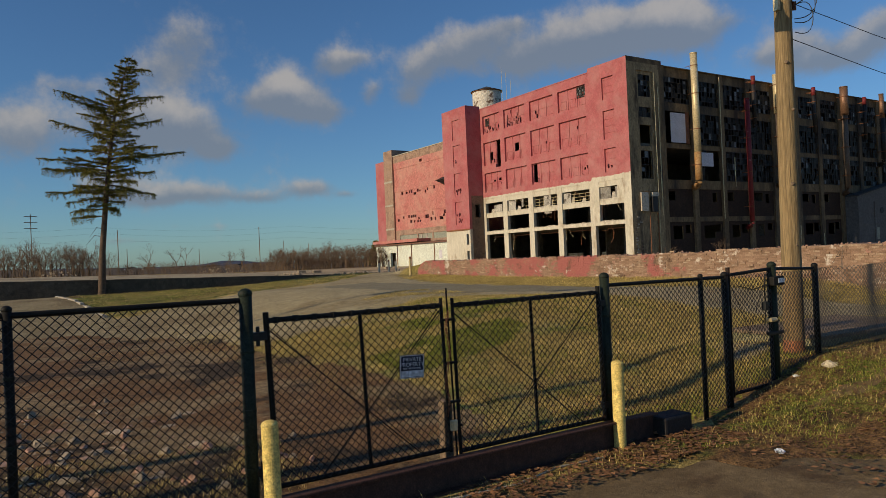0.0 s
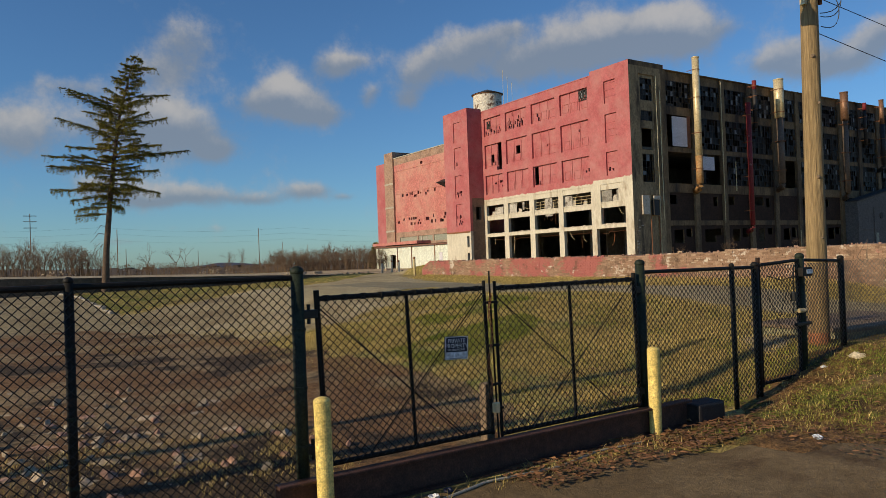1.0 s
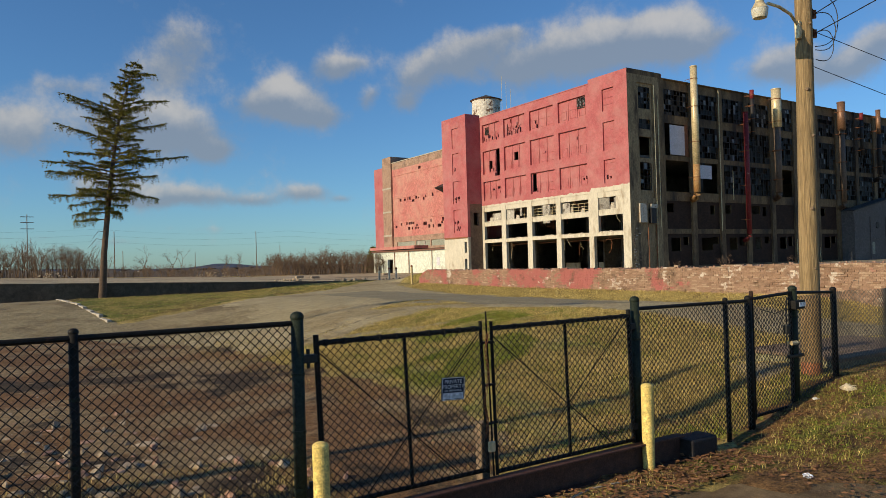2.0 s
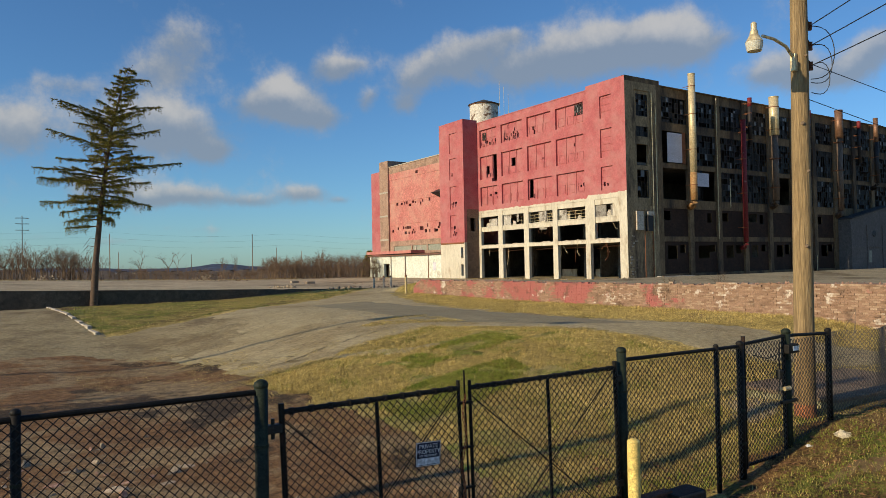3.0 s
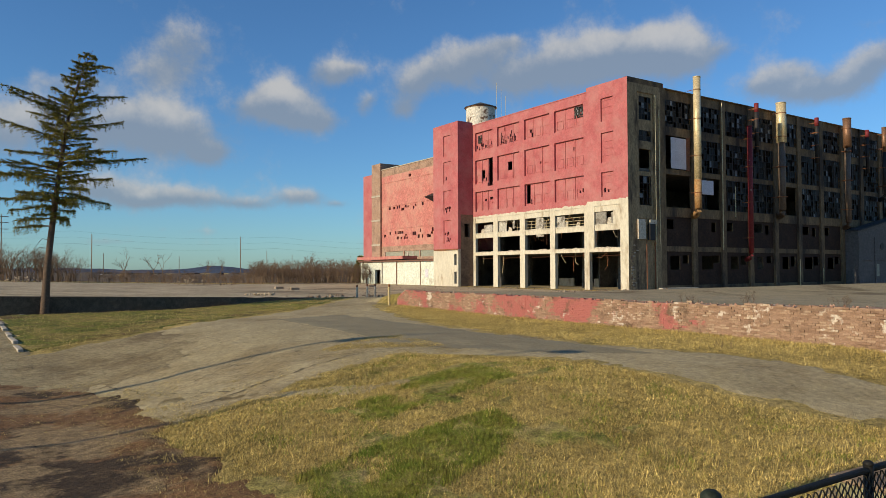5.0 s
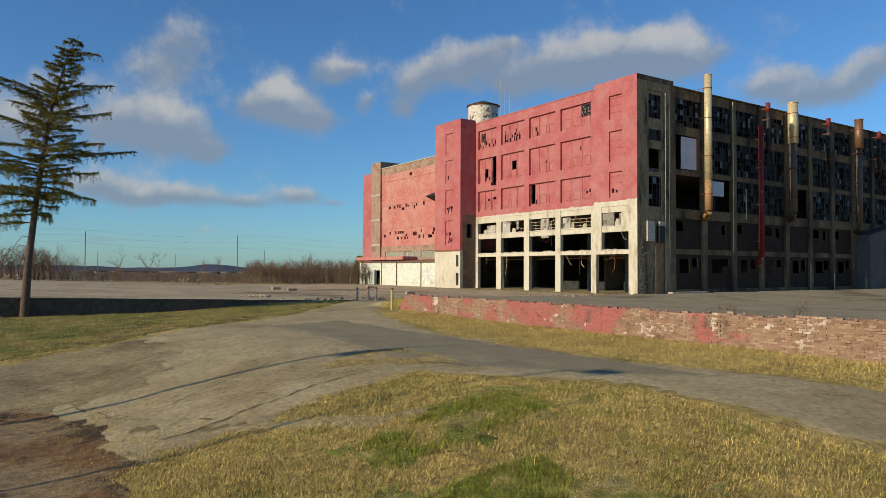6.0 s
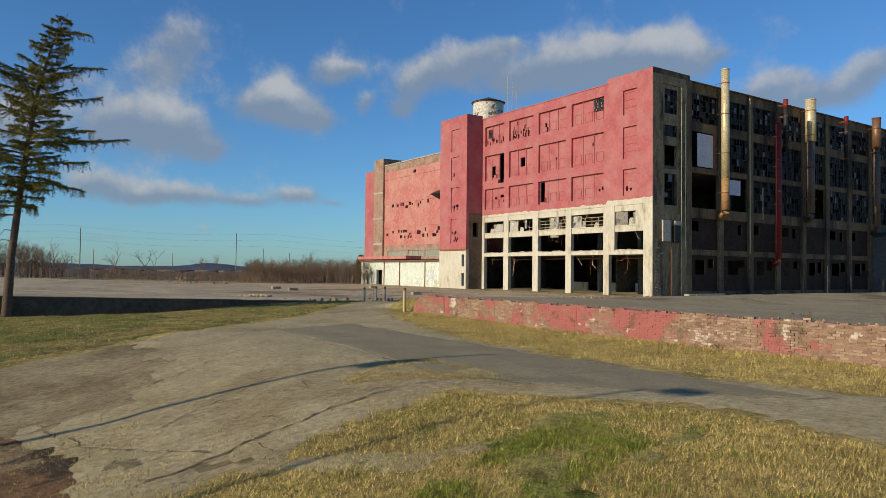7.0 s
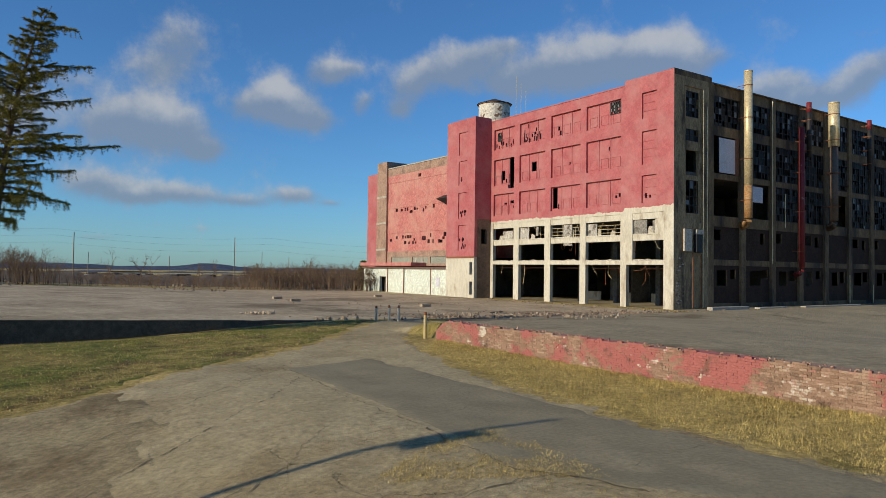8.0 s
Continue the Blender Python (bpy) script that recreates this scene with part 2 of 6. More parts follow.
RUSTBROWN = mat("rust_brown_pipe", (0.26, 0.15, 0.09), (0.19, 0.10, 0.06), 1.5, 0.5, 0.1, 20, metal=0.4)
REDPIPE = mat("red_pipe_paint", (0.22, 0.026, 0.03), (0.15, 0.02, 0.022), 3, 0.6, 0.2, stain=(0.35, 0.25, 0.2), stain_scale=2.0, stain_at=(0.62, 0.72))
BLACKPIPE = mat("soot_black_pipe", (0.03, 0.025, 0.025), (0.02, 0.02, 0.02), 3, 0.6, 0.2)
TANKM = mat("peeling_tank", (0.68, 0.64, 0.54), (0.55, 0.5, 0.42), 0.8, 0.7, 0.3, 10, stain=(0.15, 0.09, 0.06), stain_scale=0.9, stain_at=(0.54, 0.6))
WOOD = mat("weathered_pole_wood", (0.36, 0.255, 0.125), (0.20, 0.138, 0.068), 4, 0.85, 0.7, 22, stain=(0.15, 0.10, 0.055), stain_scale=1.6, stain_at=(0.54, 0.7), stretch=(5, 5, 0.22))
GREENSTEEL = mat("dark_green_coated_steel", (0.022, 0.032, 0.02), (0.013, 0.018, 0.012), 4, 0.6, 0.1, stain=(0.10, 0.04, 0.02), stain_scale=3, stain_at=(0.64, 0.75), spec=0.2)
BLACKSTEEL = mat("black_coated_steel", (0.014, 0.013, 0.01), (0.009, 0.008, 0.007), 4, 0.6, 0.1, stain=(0.07, 0.035, 0.02), stain_scale=4, stain_at=(0.6, 0.72), spec=0.2)
BLACKWIRE = mat("black_vinyl_wire", (0.02, 0.022, 0.02), (0.012, 0.012, 0.012), 6, 0.5, 0.0)
YELLOW = mat("yellow_plastic", (0.80, 0.62, 0.20), (0.72, 0.54, 0.16), 3, 0.55, 0.1, stain=(0.6, 0.45, 0.18), stain_scale=3, stain_at=(0.66, 0.85))
BEAM = mat("rusty_brown_beam", (0.10, 0.045, 0.03), (0.06, 0.03, 0.022), 4, 0.6, 0.3)
BARK = mat("conifer_bark", (0.15, 0.10, 0.065), (0.08, 0.055, 0.04), 5, 0.9, 0.6, 30)
NEEDLE = mat("conifer_needles", (0.25, 0.215, 0.035), (0.16, 0.145, 0.025), 1.5, 0.8, 0.0, 10, rand=0.45, island=True)
DRYGRASS = earth("dry_lawn", (0.475, 0.355, 0.12), (0.325, 0.245, 0.075), (0.235, 0.185, 0.048), 0.7, 0.45, 0.5, 0.58, 0.09, 0.62, 38, 0.06)


# ---- mesh helpers ----
def part(name, bm, material, parent=None, label="", smooth=False):
    me = bpy.data.meshes.new(name)
    bm.to_mesh(me)
    bm.free()
    return link(name, me, material, parent, label, smooth)


def link(name, me, material, parent=None, label="", smooth=False):
    if material and not me.materials:
        me.materials.append(material)
    if smooth:
        me.polygons.foreach_set("use_smooth", [True] * len(me.polygons))
    ob = new(name, me)
    ob.parent = parent
    if label:
        ob["label"] = label
    return ob


def raw(name, verts, faces, material, parent=None, label="", smooth=False):
    me = bpy.data.meshes.new(name)
    me.from_pydata([tuple(map(float, v)) for v in verts], [], [tuple(map(int, f)) for f in faces])
    me.update()
    return link(name, me, material, parent, label, smooth)


def empty(name, at=(0, 0, 0), rz=0.0):
    ob = new(name)
    ob.matrix_basis = pose(*at, 0, 0, rz)
    return ob


def box(bm, x0, x1, y0, y1, z0, z1, bevel=0.0):
    r = bmesh.ops.create_cube(bm, size=1, matrix=Matrix.LocRotScale(((x0 + x1) / 2, (y0 + y1) / 2, (z0 + z1) / 2), None, (x1 - x0, y1 - y0, z1 - z0)))
    if bevel:
        es = list({e for v in r["verts"] for e in v.link_edges})
        bmesh.ops.bevel(bm, geom=es, offset=bevel, segments=2, affect="EDGES", profile=0.6)
    return bm


def boxed(*a, bevel=0.0):
    return box(bmesh.new(), *a, bevel=bevel)


def tube(bm, pts, radii, sides=10, cap=True):
    """A round tube along pts with a radius at each."""
    rings = []
    pts = [Vector(p) for p in pts]
    for i, p in enumerate(pts):
        d = (pts[min(i + 1, len(pts) - 1)] - pts[max(i - 1, 0)]).normalized()
        a = d.orthogonal().normalized() if abs(d.z) < 0.95 else Vector((1, 0, 0)).cross(d).normalized()
        b = d.cross(a)
        r = float(radii[i] if isinstance(radii, (list, tuple)) else radii)
        rings.append([bm.verts.new(p + r * (math.cos(t) * a + math.sin(t) * b)) for t in (2 * math.pi * k / sides for k in range(sides))])
    for q, s in zip(rings, rings[1:]):
        for k in range(sides):
            bm.faces.new((q[k], q[(k + 1) % sides], s[(k + 1) % sides], s[k]))
    if cap:
        bm.faces.new(rings[0][::-1])
        bm.faces.new(rings[-1])
    return bm


def tubed(pts, radii, sides=10):
    return tube(bmesh.new(), pts, radii, sides)


def relief(name, us, vs, depth, material, place, parent=None, label="", thick=0.45, deep=None):
    """A wall whose cells us x vs stand back from its face by depth(u, v) metres, or are open where that is None.
    place(u, v, d) gives the point d metres behind the face."""
    us, vs = sorted(set(round(u, 3) for u in us)), sorted(set(round(v, 3) for v in vs))
    D = [[depth((a + b) / 2, (c + d) / 2) for c, d in zip(vs, vs[1:])] for a, b in zip(us, us[1:])]
    verts, faces, index = [], [], {}

    def vert(u, v, d):
        k = (u, v, round(d, 3))
        if k not in index:
            index[k] = len(verts)
            verts.append(place(u, v, d))
        return index[k]

    nu, nv = len(us) - 1, len(vs) - 1
    marks = []
    for i in range(nu):
        for j in range(nv):
            d = D[i][j]
            a, b, c, e = us[i], us[i + 1], vs[j], vs[j + 1]
            if d is not None:
                marks.append((len(faces), d))
                faces.append([vert(a, c, d), vert(b, c, d), vert(b, e, d), vert(a, e, d)])
                faces.append([vert(a, e, thick), vert(b, e, thick), vert(b, c, thick), vert(a, c, thick)])
            for di, dj, p, q in ((1, 0, (b, c), (b, e)), (0, 1, (b, e), (a, e)), (-1, 0, (a, e), (a, c)), (0, -1, (a, c), (b, c))):
                ii, jj = i + di, j + dj
                o = D[ii][jj] if 0 <= ii < nu and 0 <= jj < nv else None
                lo, hi = (thick if d is None else d), (thick if o is None else o)
                if lo < hi - 1e-4:
                    faces.append([vert(*p, lo), vert(*p, hi), vert(*q, hi), vert(*q, lo)])
    me = bpy.data.meshes.new(name)
    me.from_pydata(verts, [], faces)
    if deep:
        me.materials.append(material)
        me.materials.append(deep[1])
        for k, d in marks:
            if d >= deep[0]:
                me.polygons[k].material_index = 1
    bm = bmesh.new()
    bm.from_mesh(me)
    bmesh.ops.recalc_face_normals(bm, faces=bm.faces)
    bm.to_mesh(me)
    bm.free()
    return link(name, me, material, parent, label)


# ---- ground ----
def S(t):
    t = np.clip(t, 0.0, 1.0)
    return t * t * (3 - 2 * t)


def ground(x, y):
    """Height of the bare ground."""
    a = 0.86 * S((x - 3.0) / 10.0) * S((y - 6.0) / 8.0)
    a = a - 0.28 * np.exp(-(((x - 4.5) / 4.0) ** 2 + ((y - 23) / 6.0) ** 2))
    far = 0.70 + 0.4 * S((x - 12) / 14.0)
    a = a + (far - a) * S((y - 26) / 17.0)
    # bank by the pole
    a = a + 0.55 * S((x - 7.2) / 3.2) * (1 - S((y - 5.8) / 5.0)) * S((y + 1) / 5.5)
    # trench before the low concrete wall, and the level beyond
    s = y - 50.0
    a = a - 0.42 * np.exp(-((s + 0.6) / 1.7) ** 2) * (1 - S((x - 5) / 14))
    slab = np.clip(1.65 - 0.029 * (x - 1.3), 0.6, 1.8)
    beyond = S((s - 0.15) / 0.3) * (1 - S((x - 22) / 3.0))
    a = a * (1 - beyond) + (slab - 0.03) * beyond
    far2 = S((y - 46) / 8.0) * S((x - 19) / 6.0)
    a = a * (1 - far2) + np.minimum(slab, 1.1) * far2
    # raised yard behind the brick wall
    yard = S((x - 22.85) / 0.3) * (1 - S((y - 38.2) / 6.0))
    a = a * (1 - yard) + (1.72 - 1.0 * S((x - 24) / 34)) * yard
    away = np.hypot(x - 20, y - 50)
    return a - 9.0 * S((away - 130) / 400.0)


def lawn(x, y):
    return ground(x, y) + 0.035 * np.vectorize(lambda p, q: noise.noise((p * 0.9, q * 0.9, 3)))(x, y)


def axis(lo, a, b, hi, step):
    near = np.arange(a, b + step / 2, step)
    out, s = [], step
    p = b
    while p < hi:
        s *= 1.18
        p += s
        out.append(p)
    back, s, p = [], step, a
    while p > lo:
        s *= 1.18
        p -= s
        back.append(p)
    return np.round(np.concatenate([back[::-1], near, out]), 4)


GX, GY = axis(-3000, -6, 27, 3000, 0.25), axis(-3000, 2, 60, 3000, 0.25)
XX, YY = np.meshgrid(GX, GY, indexing="ij")
ZZ = lawn(XX, YY)


def sheet(name, keep, z, material, label, category):
    """The cells of the ground grid that keep marks, at heights z, as one mesh."""
    nx, ny = XX.shape
    cells = keep[:-1, :-1] | keep[1:, :-1] | keep[:-1, 1:] | keep[1:, 1:]
    ii, jj = np.nonzero(cells)
    ids = np.stack([ii * ny + jj, (ii + 1) * ny + jj, (ii + 1) * ny + jj + 1, ii * ny + jj + 1], 1)
    used, inv = np.unique(ids, return_inverse=True)
    verts = np.stack([XX.ravel(), YY.ravel(), z.ravel()], 1)[used]
    return tagged(raw(name, verts, inv.reshape(-1, 4), material, smooth=True), label, category, kind="structure")


def rough_edge(x, y, k=0.35, f=1.3):
    return k * np.vectorize(lambda p, q: noise.fractal((p * f, q * f, 7.7), 1.0, 2.0, 2))(x, y)


def poly_dist(pts):
    """Signed distance to a polygon in the plan, positive inside."""
    px, py = XX, YY
    best, inside = np.full(px.shape, 1e9), np.zeros(px.shape, bool)
    for (x0, y0), (x1, y1) in zip(pts, pts[1:] + pts[:1]):
        dx, dy = x1 - x0, y1 - y0
        t = np.clip(((px - x0) * dx + (py - y0) * dy) / (dx * dx + dy * dy), 0, 1)
        best = np.minimum(best, np.hypot(px - x0 - t * dx, py - y0 - t * dy))
        if y0 != y1:
            inside ^= ((y0 > py) != (y1 > py)) & (px < (x1 - x0) * (py - y0) / (y1 - y0) + x0)
    return np.where(inside, best, -best)


def layer(name, pts, lift, material, label, category, k=0.3):
    m = poly_dist(pts)
    near = m > -2.0
    e = np.zeros_like(m)
    e[near] = rough_edge(XX[near], YY[near], k)
    m = m + e
    return sheet(name, m > -0.3, ZZ + np.clip(m * 0.25, -0.08, lift), material, label, category)


sheet("ground", np.ones(XX.shape, bool), ZZ, DRYGRASS, "dry straw-coloured winter grass over uneven ground", "ground")
ROADEDGE = .55
layer("road", [(4.5, 17.8), (8, 18.4), (12, 19.4), (13.2, 18.0), (14.8, 15.3), (14.6, 12.5), (15.6, 8), (19, 6), (18.4, 14), (17.4, 18), (17.2, 22.5), (17.8, 28), (20.2, 36), (22, 40), (30, 50), (27.5, 50.5), (17.4, 40), (12.6, 36.4), (8.5, 33.4), (4.6, 31.5), (3.9, 31.0), (3.5, 49.6), (-8, 49.6), (-8, 20), (2, 19)], 0.02, ASPHALT, "cracked and weathered grey asphalt drive", "road", k=ROADEDGE)
layer("old_road", [(-8, 25), (4.5, 24.0), (7.0, 25.0), (8.8, 28.6), (8.6, 33.4), (6, 32.2), (4, 31.2), (3.6, 40), (3.4, 49.6), (-8, 49.6)], 0.027, OLDROAD, "browner worn asphalt at the side of the drive", "road", k=0.9)
layer("road_patch", [(13.8, 34.2), (13.6, 32.1), (13.1, 24.4), (12.6, 21.2), (13.6, 18.9), (14.9, 17.2), (17.2, 15), (17.0, 22.5), (17.2, 27), (17.4, 34.8)], 0.03, PATCH, "darker newer asphalt patch in the drive", "road", k=0.12)
layer("yard", [(23.2, -30), (23.2, 37), (25, 41), (31, 50), (61, 50), (61, 119), (110, 125), (140, 53), (140, -30)], 0.02, YARD, "raised grey asphalt yard before the factory", "pavement")
layer("concrete_lot", [(-70, 50.3), (22.0, 50.3), (25, 51), (31, 51.5), (60, 52), (60, 119), (56, 124), (-70, 124)], 0.02, SLAB, "broad bare concrete floor slab of a demolished building", "pavement", k=0.2)
layer("pavement", [(-30, -30), (-30, 5.35), (1, 5.35), (4.2, 5.3), (5.3, 5.0), (6.0, 4.5), (7.0, 3.9), (8.4, 2.7), (12, 0), (20, -4), (20, -30)], 0.02, BROWNASPHALT, "worn brown-grey asphalt outside the gate", "pavement", k=0.25)


def retaining_wall():
    vs, fs, n = [], [], 100
    for i in range(n + 1):
        x = -70 + 93.0 * i / n
        top = min(1.65 - 0.029 * (x - 1.3), 1.8) + 0.04 + 0.04 * noise.noise((i * 0.9, 2, 1))
        y = 49.9 + 0.05 * noise.noise((i * 0.5, 5, 1))
        for q, z in ((y, -1.2), (y, top), (y + 0.35, top), (y + 0.35, -1.2)):
            vs.append((x, q, z))
    for i in range(n):
        for k in range(4):
            fs.append((i * 4 + k, i * 4 + 4 + k, i * 4 + 4 + (k + 1) % 4, i * 4 + (k + 1) % 4))
    fs += [(0, 1, 2, 3), (n * 4 + 3, n * 4 + 2, n * 4 + 1, n * 4)]
    tagged(raw("retaining_wall", vs, fs, WALLDARK), "low dark stained concrete retaining wall of the slab", "wall", kind="structure")


WALLDARK = mat("stained_concrete", (0.13, 0.098, 0.065), (0.08, 0.06, 0.042), 0.7, 0.9, 0.4, 20, stain=(0.18, 0.15, 0.12), stain_scale=0.5, stain_at=(0.6, 0.8))
retaining_wall()

# ---- factory ----
FX, FY, BASE, ROOF, ROOF2 = 61.6, 55.8, 0.6, 23.6, 24.15
factory = tagged(empty("factory_building", (FX, FY, BASE)), "derelict six-storey factory with red-painted front and sooty brick side", "building")
INV = factory.matrix_basis.inverted()


def own(ob):
    """Keep a part's world place under the factory."""
    ob.matrix_parent_inverse = INV
    return ob


def west(u, v, d):
    return (FX + d, u, v)


def south(u, v, d):
    return (u, FY + d, v)


def split(lo, hi, seq):
    return sorted({lo, hi, *[s for s in seq if lo < s < hi]})


COLS = [(84.0, 84.6), (78.9, 79.9), (73.2, 74.2), (67.5, 68.4), (60.9, 62.5), (55.8, 57.0)]
BAYS = [(79.9, 84.0), (74.2, 78.9), (68.4, 73.2), (62.5, 67.5), (57.0, 60.9)]
ROWS_W = [(11.2, 14.0), (15.1, 18.5), (19.8, 22.45)]
rng = random.Random(5)


def holes_west():
    hs = [(y, y + wd, z, z + ht) for y, z, wd, ht in (
        (82.0, 15.8, .75, 1.2), (81.6, 15.4, .25, .5), (82.4, 15.4, .25, .4), (79.95, 14.6, 1.15, 3.9), (76.0, 16.3, .9, 1.15), (72.3, 11.5, .8, 2.4), (72.0, 11.4, .2, .6), (64.2, 17.2, .25, .4),
        (63.2, 12.0, .28, .3), (62.7, 12.1, .3, .4), (59.2, 11.7, .3, .5), (58.7, 11.7, .25, .3), (72.0, 20.6, .3, .45), (71.7, 20.0, .35, .55), (70.2, 16.4, .2, .3), (80.0, 12.7, .9, .35), (79.95, 12.1, .4, .3), (81.6, 12.6, .5, .25))]
    for k in range(24):
        y, z = 75.2 + rng.random() * 3.2, 19.95 + abs(rng.gauss(0, .7))
        if z < 22:
            hs.append((y, y + .16 + .1 * rng.random(), z, z + .25 + .35 * rng.random()))
    for k in range(11):
        y, z = 80.2 + rng.random() * 3.5, 19.85 + rng.random() * 0.6
        hs.append((y, y + .18, z, z + .45))
    return hs


HW = holes_west()


def west_depth(u, v):
    if v < 10.35:
        if 60.9 < u < 61.7 and v < 4.95:
            return None
        if any(a <= u <= b for a, b in COLS) or 4.95 <= v <= 5.35:
            return 0.0
        if 7.4 <= v <= 8.0:
            return 0.12
        if v >= 9.55:
            return 0.06
        if u < 58.1 and v > 8.0:
            return 0.1
        return None
    for a, b, c, d in HW:
        if a < u < b and c < v < d:
            return None
    for lo, hi in ROWS_W:
        if lo < v < hi:
            if 57.9 < u < 59.75:
                return 0.16 if any(abs(v - lo - k) < 0.04 for k in (0.8, 1.6, 2.4)) else 0.2
            for a, b in BAYS[:4]:
                if a < u < b:
                    third = (b - a) / 3
                    bar = any(abs(u - a - third * k) < 0.05 for k in (1, 2))
                    sash = any(abs(abs(u - a - third * (k + .5)) - .52) < 0.03 and 0.25 < v - lo < 1.35 for k in (0, 1, 2)) or any(abs(v - lo - q) < 0.03 and abs(u - a - third * (k + .5)) < .52 for k in (0, 1, 2) for q in (.28, 1.32))
                    return 0.2 if bar else 0.225 if sash else 0.27
    return 0.0


def front():
    us = [u for c in COLS for u in c] + [61.7, 58.1, 57.9, 59.75]
    vs = [BASE, 4.95, 5.35, 7.4, 8.0, 9.55, 10.35, ROOF] + [v for r in ROWS_W for v in r]
    low_us, low_vs = list(us), list(vs)
    for h in HW:
        us += h[:2]
        vs += h[2:]
    for lo, hi in ROWS_W:
        for k in (0.8, 1.6, 2.4):
            vs += [lo + k - .04, lo + k + .04]
        for q in (.28, 1.32):
            vs += [lo + q - .03, lo + q + .03]
    for a, b in BAYS[:4]:
        t = (b - a) / 3
        us += [a + t * k + e for k in (1, 2) for e in (-.05, .05)]
        us += [a + t * (k + .5) + e for k in (0, 1, 2) for e in (-.55, -.49, .49, .55)]
    own(relief("front_wall", split(55.804, 84.6, us), split(10.35, ROOF, vs), west_depth, RED, west, factory, "red-painted upper front with recessed panels and broken holes"))
    own(relief("front_frame", split(55.804, 84.6, low_us), split(BASE, 10.35, low_vs), west_depth, CREAM, west, factory, "peeling cream concrete frame, open between columns"))
    own(part("parapet", boxed(FX + .001, FX + 6.0, 55.8 + .002, 62.0, ROOF, ROOF2), RED, factory))
    own(part("coping", boxed(FX - .05, FX + .5, 62.0, 84.6, ROOF, ROOF + .12), RED, factory))
    # torn edge of the paint above the frame
    r = random.Random(8)
    verts, faces = [], []
    n = 150
    for k in range(n + 1):
        y = 55.8 + 28.75 * k / n
        h = 10.42 + 0.22 * abs(noise.noise((y * 0.8, 1, 1))) + 0.10 * r.random() + (0.3 if y < 62 else 0.0)
        verts += [(FX - .006, y, 10.2), (FX - .006, y, h), (FX + .004, y, h)]
    for k in range(n):
        a = 3 * k
        faces += [(a, a + 1, a + 4, a + 3), (a + 1, a + 2, a + 5, a + 4)]
    own(raw("torn_paint_edge", verts, faces, CREAM, factory, "ragged cream band where red paint ends"))


front()

# south side, bays of 5.63 m
PIL = [67.5 + 5.63 * k for k in range(12)]
SROWS = [(1.1, 5.0), (5.6, 9.0), (10.1, 13.9), (14.5, 18.4), (19.4, 22.5)]
SOUTH_HOLES = []
for k in range(11):
    a = PIL[k] + .42
    SOUTH_HOLES += [(a + .9 + .5 * rng.random(), a + 2.3 + rng.random(), 2.9, 4.5), (a + 3.2, a + 4.2 + .4 * rng.random(), 3.2 + .5 * rng.random(), 4.6)]
    if k % 3 != 1:
        SOUTH_HOLES += [(a + .3, a + 1.4 + rng.random(), 7.6, 8.7)]
    if k % 2:
        SOUTH_HOLES += [(a + 3.0, a + 3.9, 7.4, 8.6)]


def south_depth(u, v):
    if u < 67.08:
        for lo, hi in ((19.7, 22.3), (17.3, 18.5), (13.9, 16.4), (10.1, 13.4)):
            if 63.6 < u < 65.6 and lo < v < hi:
                return None
        return 0.14 if 63.2 < u < 65.9 and (v < 8.6 or 9.2 < v < 22.7) else 0.0
    if any(abs(u - p) < 0.42 for p in PIL):
        return 0.0
    for k, (lo, hi) in enumerate(SROWS):
        if lo < v < hi:
            if k >= 2:
                return None
            return None if any(a < u < b and c < v < d for a, b, c, d in SOUTH_HOLES) else 0.3
    return 0.22


def side():
    us = [61.6, 129.0, 63.2, 63.6, 65.6, 65.9] + [p + s for p in PIL for s in (-0.42, 0.42)] + [q for h in SOUTH_HOLES for q in h[:2]]
    vs = [BASE, ROOF, 19.7, 22.3, 17.3, 18.5, 13.9, 16.4, 10.1, 13.4, 8.6, 9.2, 22.7] + [v for r in SROWS for v in r] + [q for h in SOUTH_HOLES for q in h[2:]]
    own(relief("corner_pier", split(61.604, 67.08, us), split(BASE, ROOF, vs), south_depth, PIERTAN, south, factory, "weathered tan corner pier with stained plaster"))
    # cells set back .25 m or more take the infill with painted shade
    own(relief("side_wall", split(67.08, 129.0, us), split(BASE, ROOF, vs), south_depth, DARKBRICK, south, factory, "sooty brown brick side wall with pilasters, its shade darkened into the colour", deep=(0.25, SHADEINFILL)))
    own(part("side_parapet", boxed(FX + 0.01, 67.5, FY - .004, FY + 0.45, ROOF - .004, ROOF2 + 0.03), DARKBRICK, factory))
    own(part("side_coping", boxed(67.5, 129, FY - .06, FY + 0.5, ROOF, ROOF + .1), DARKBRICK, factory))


side()


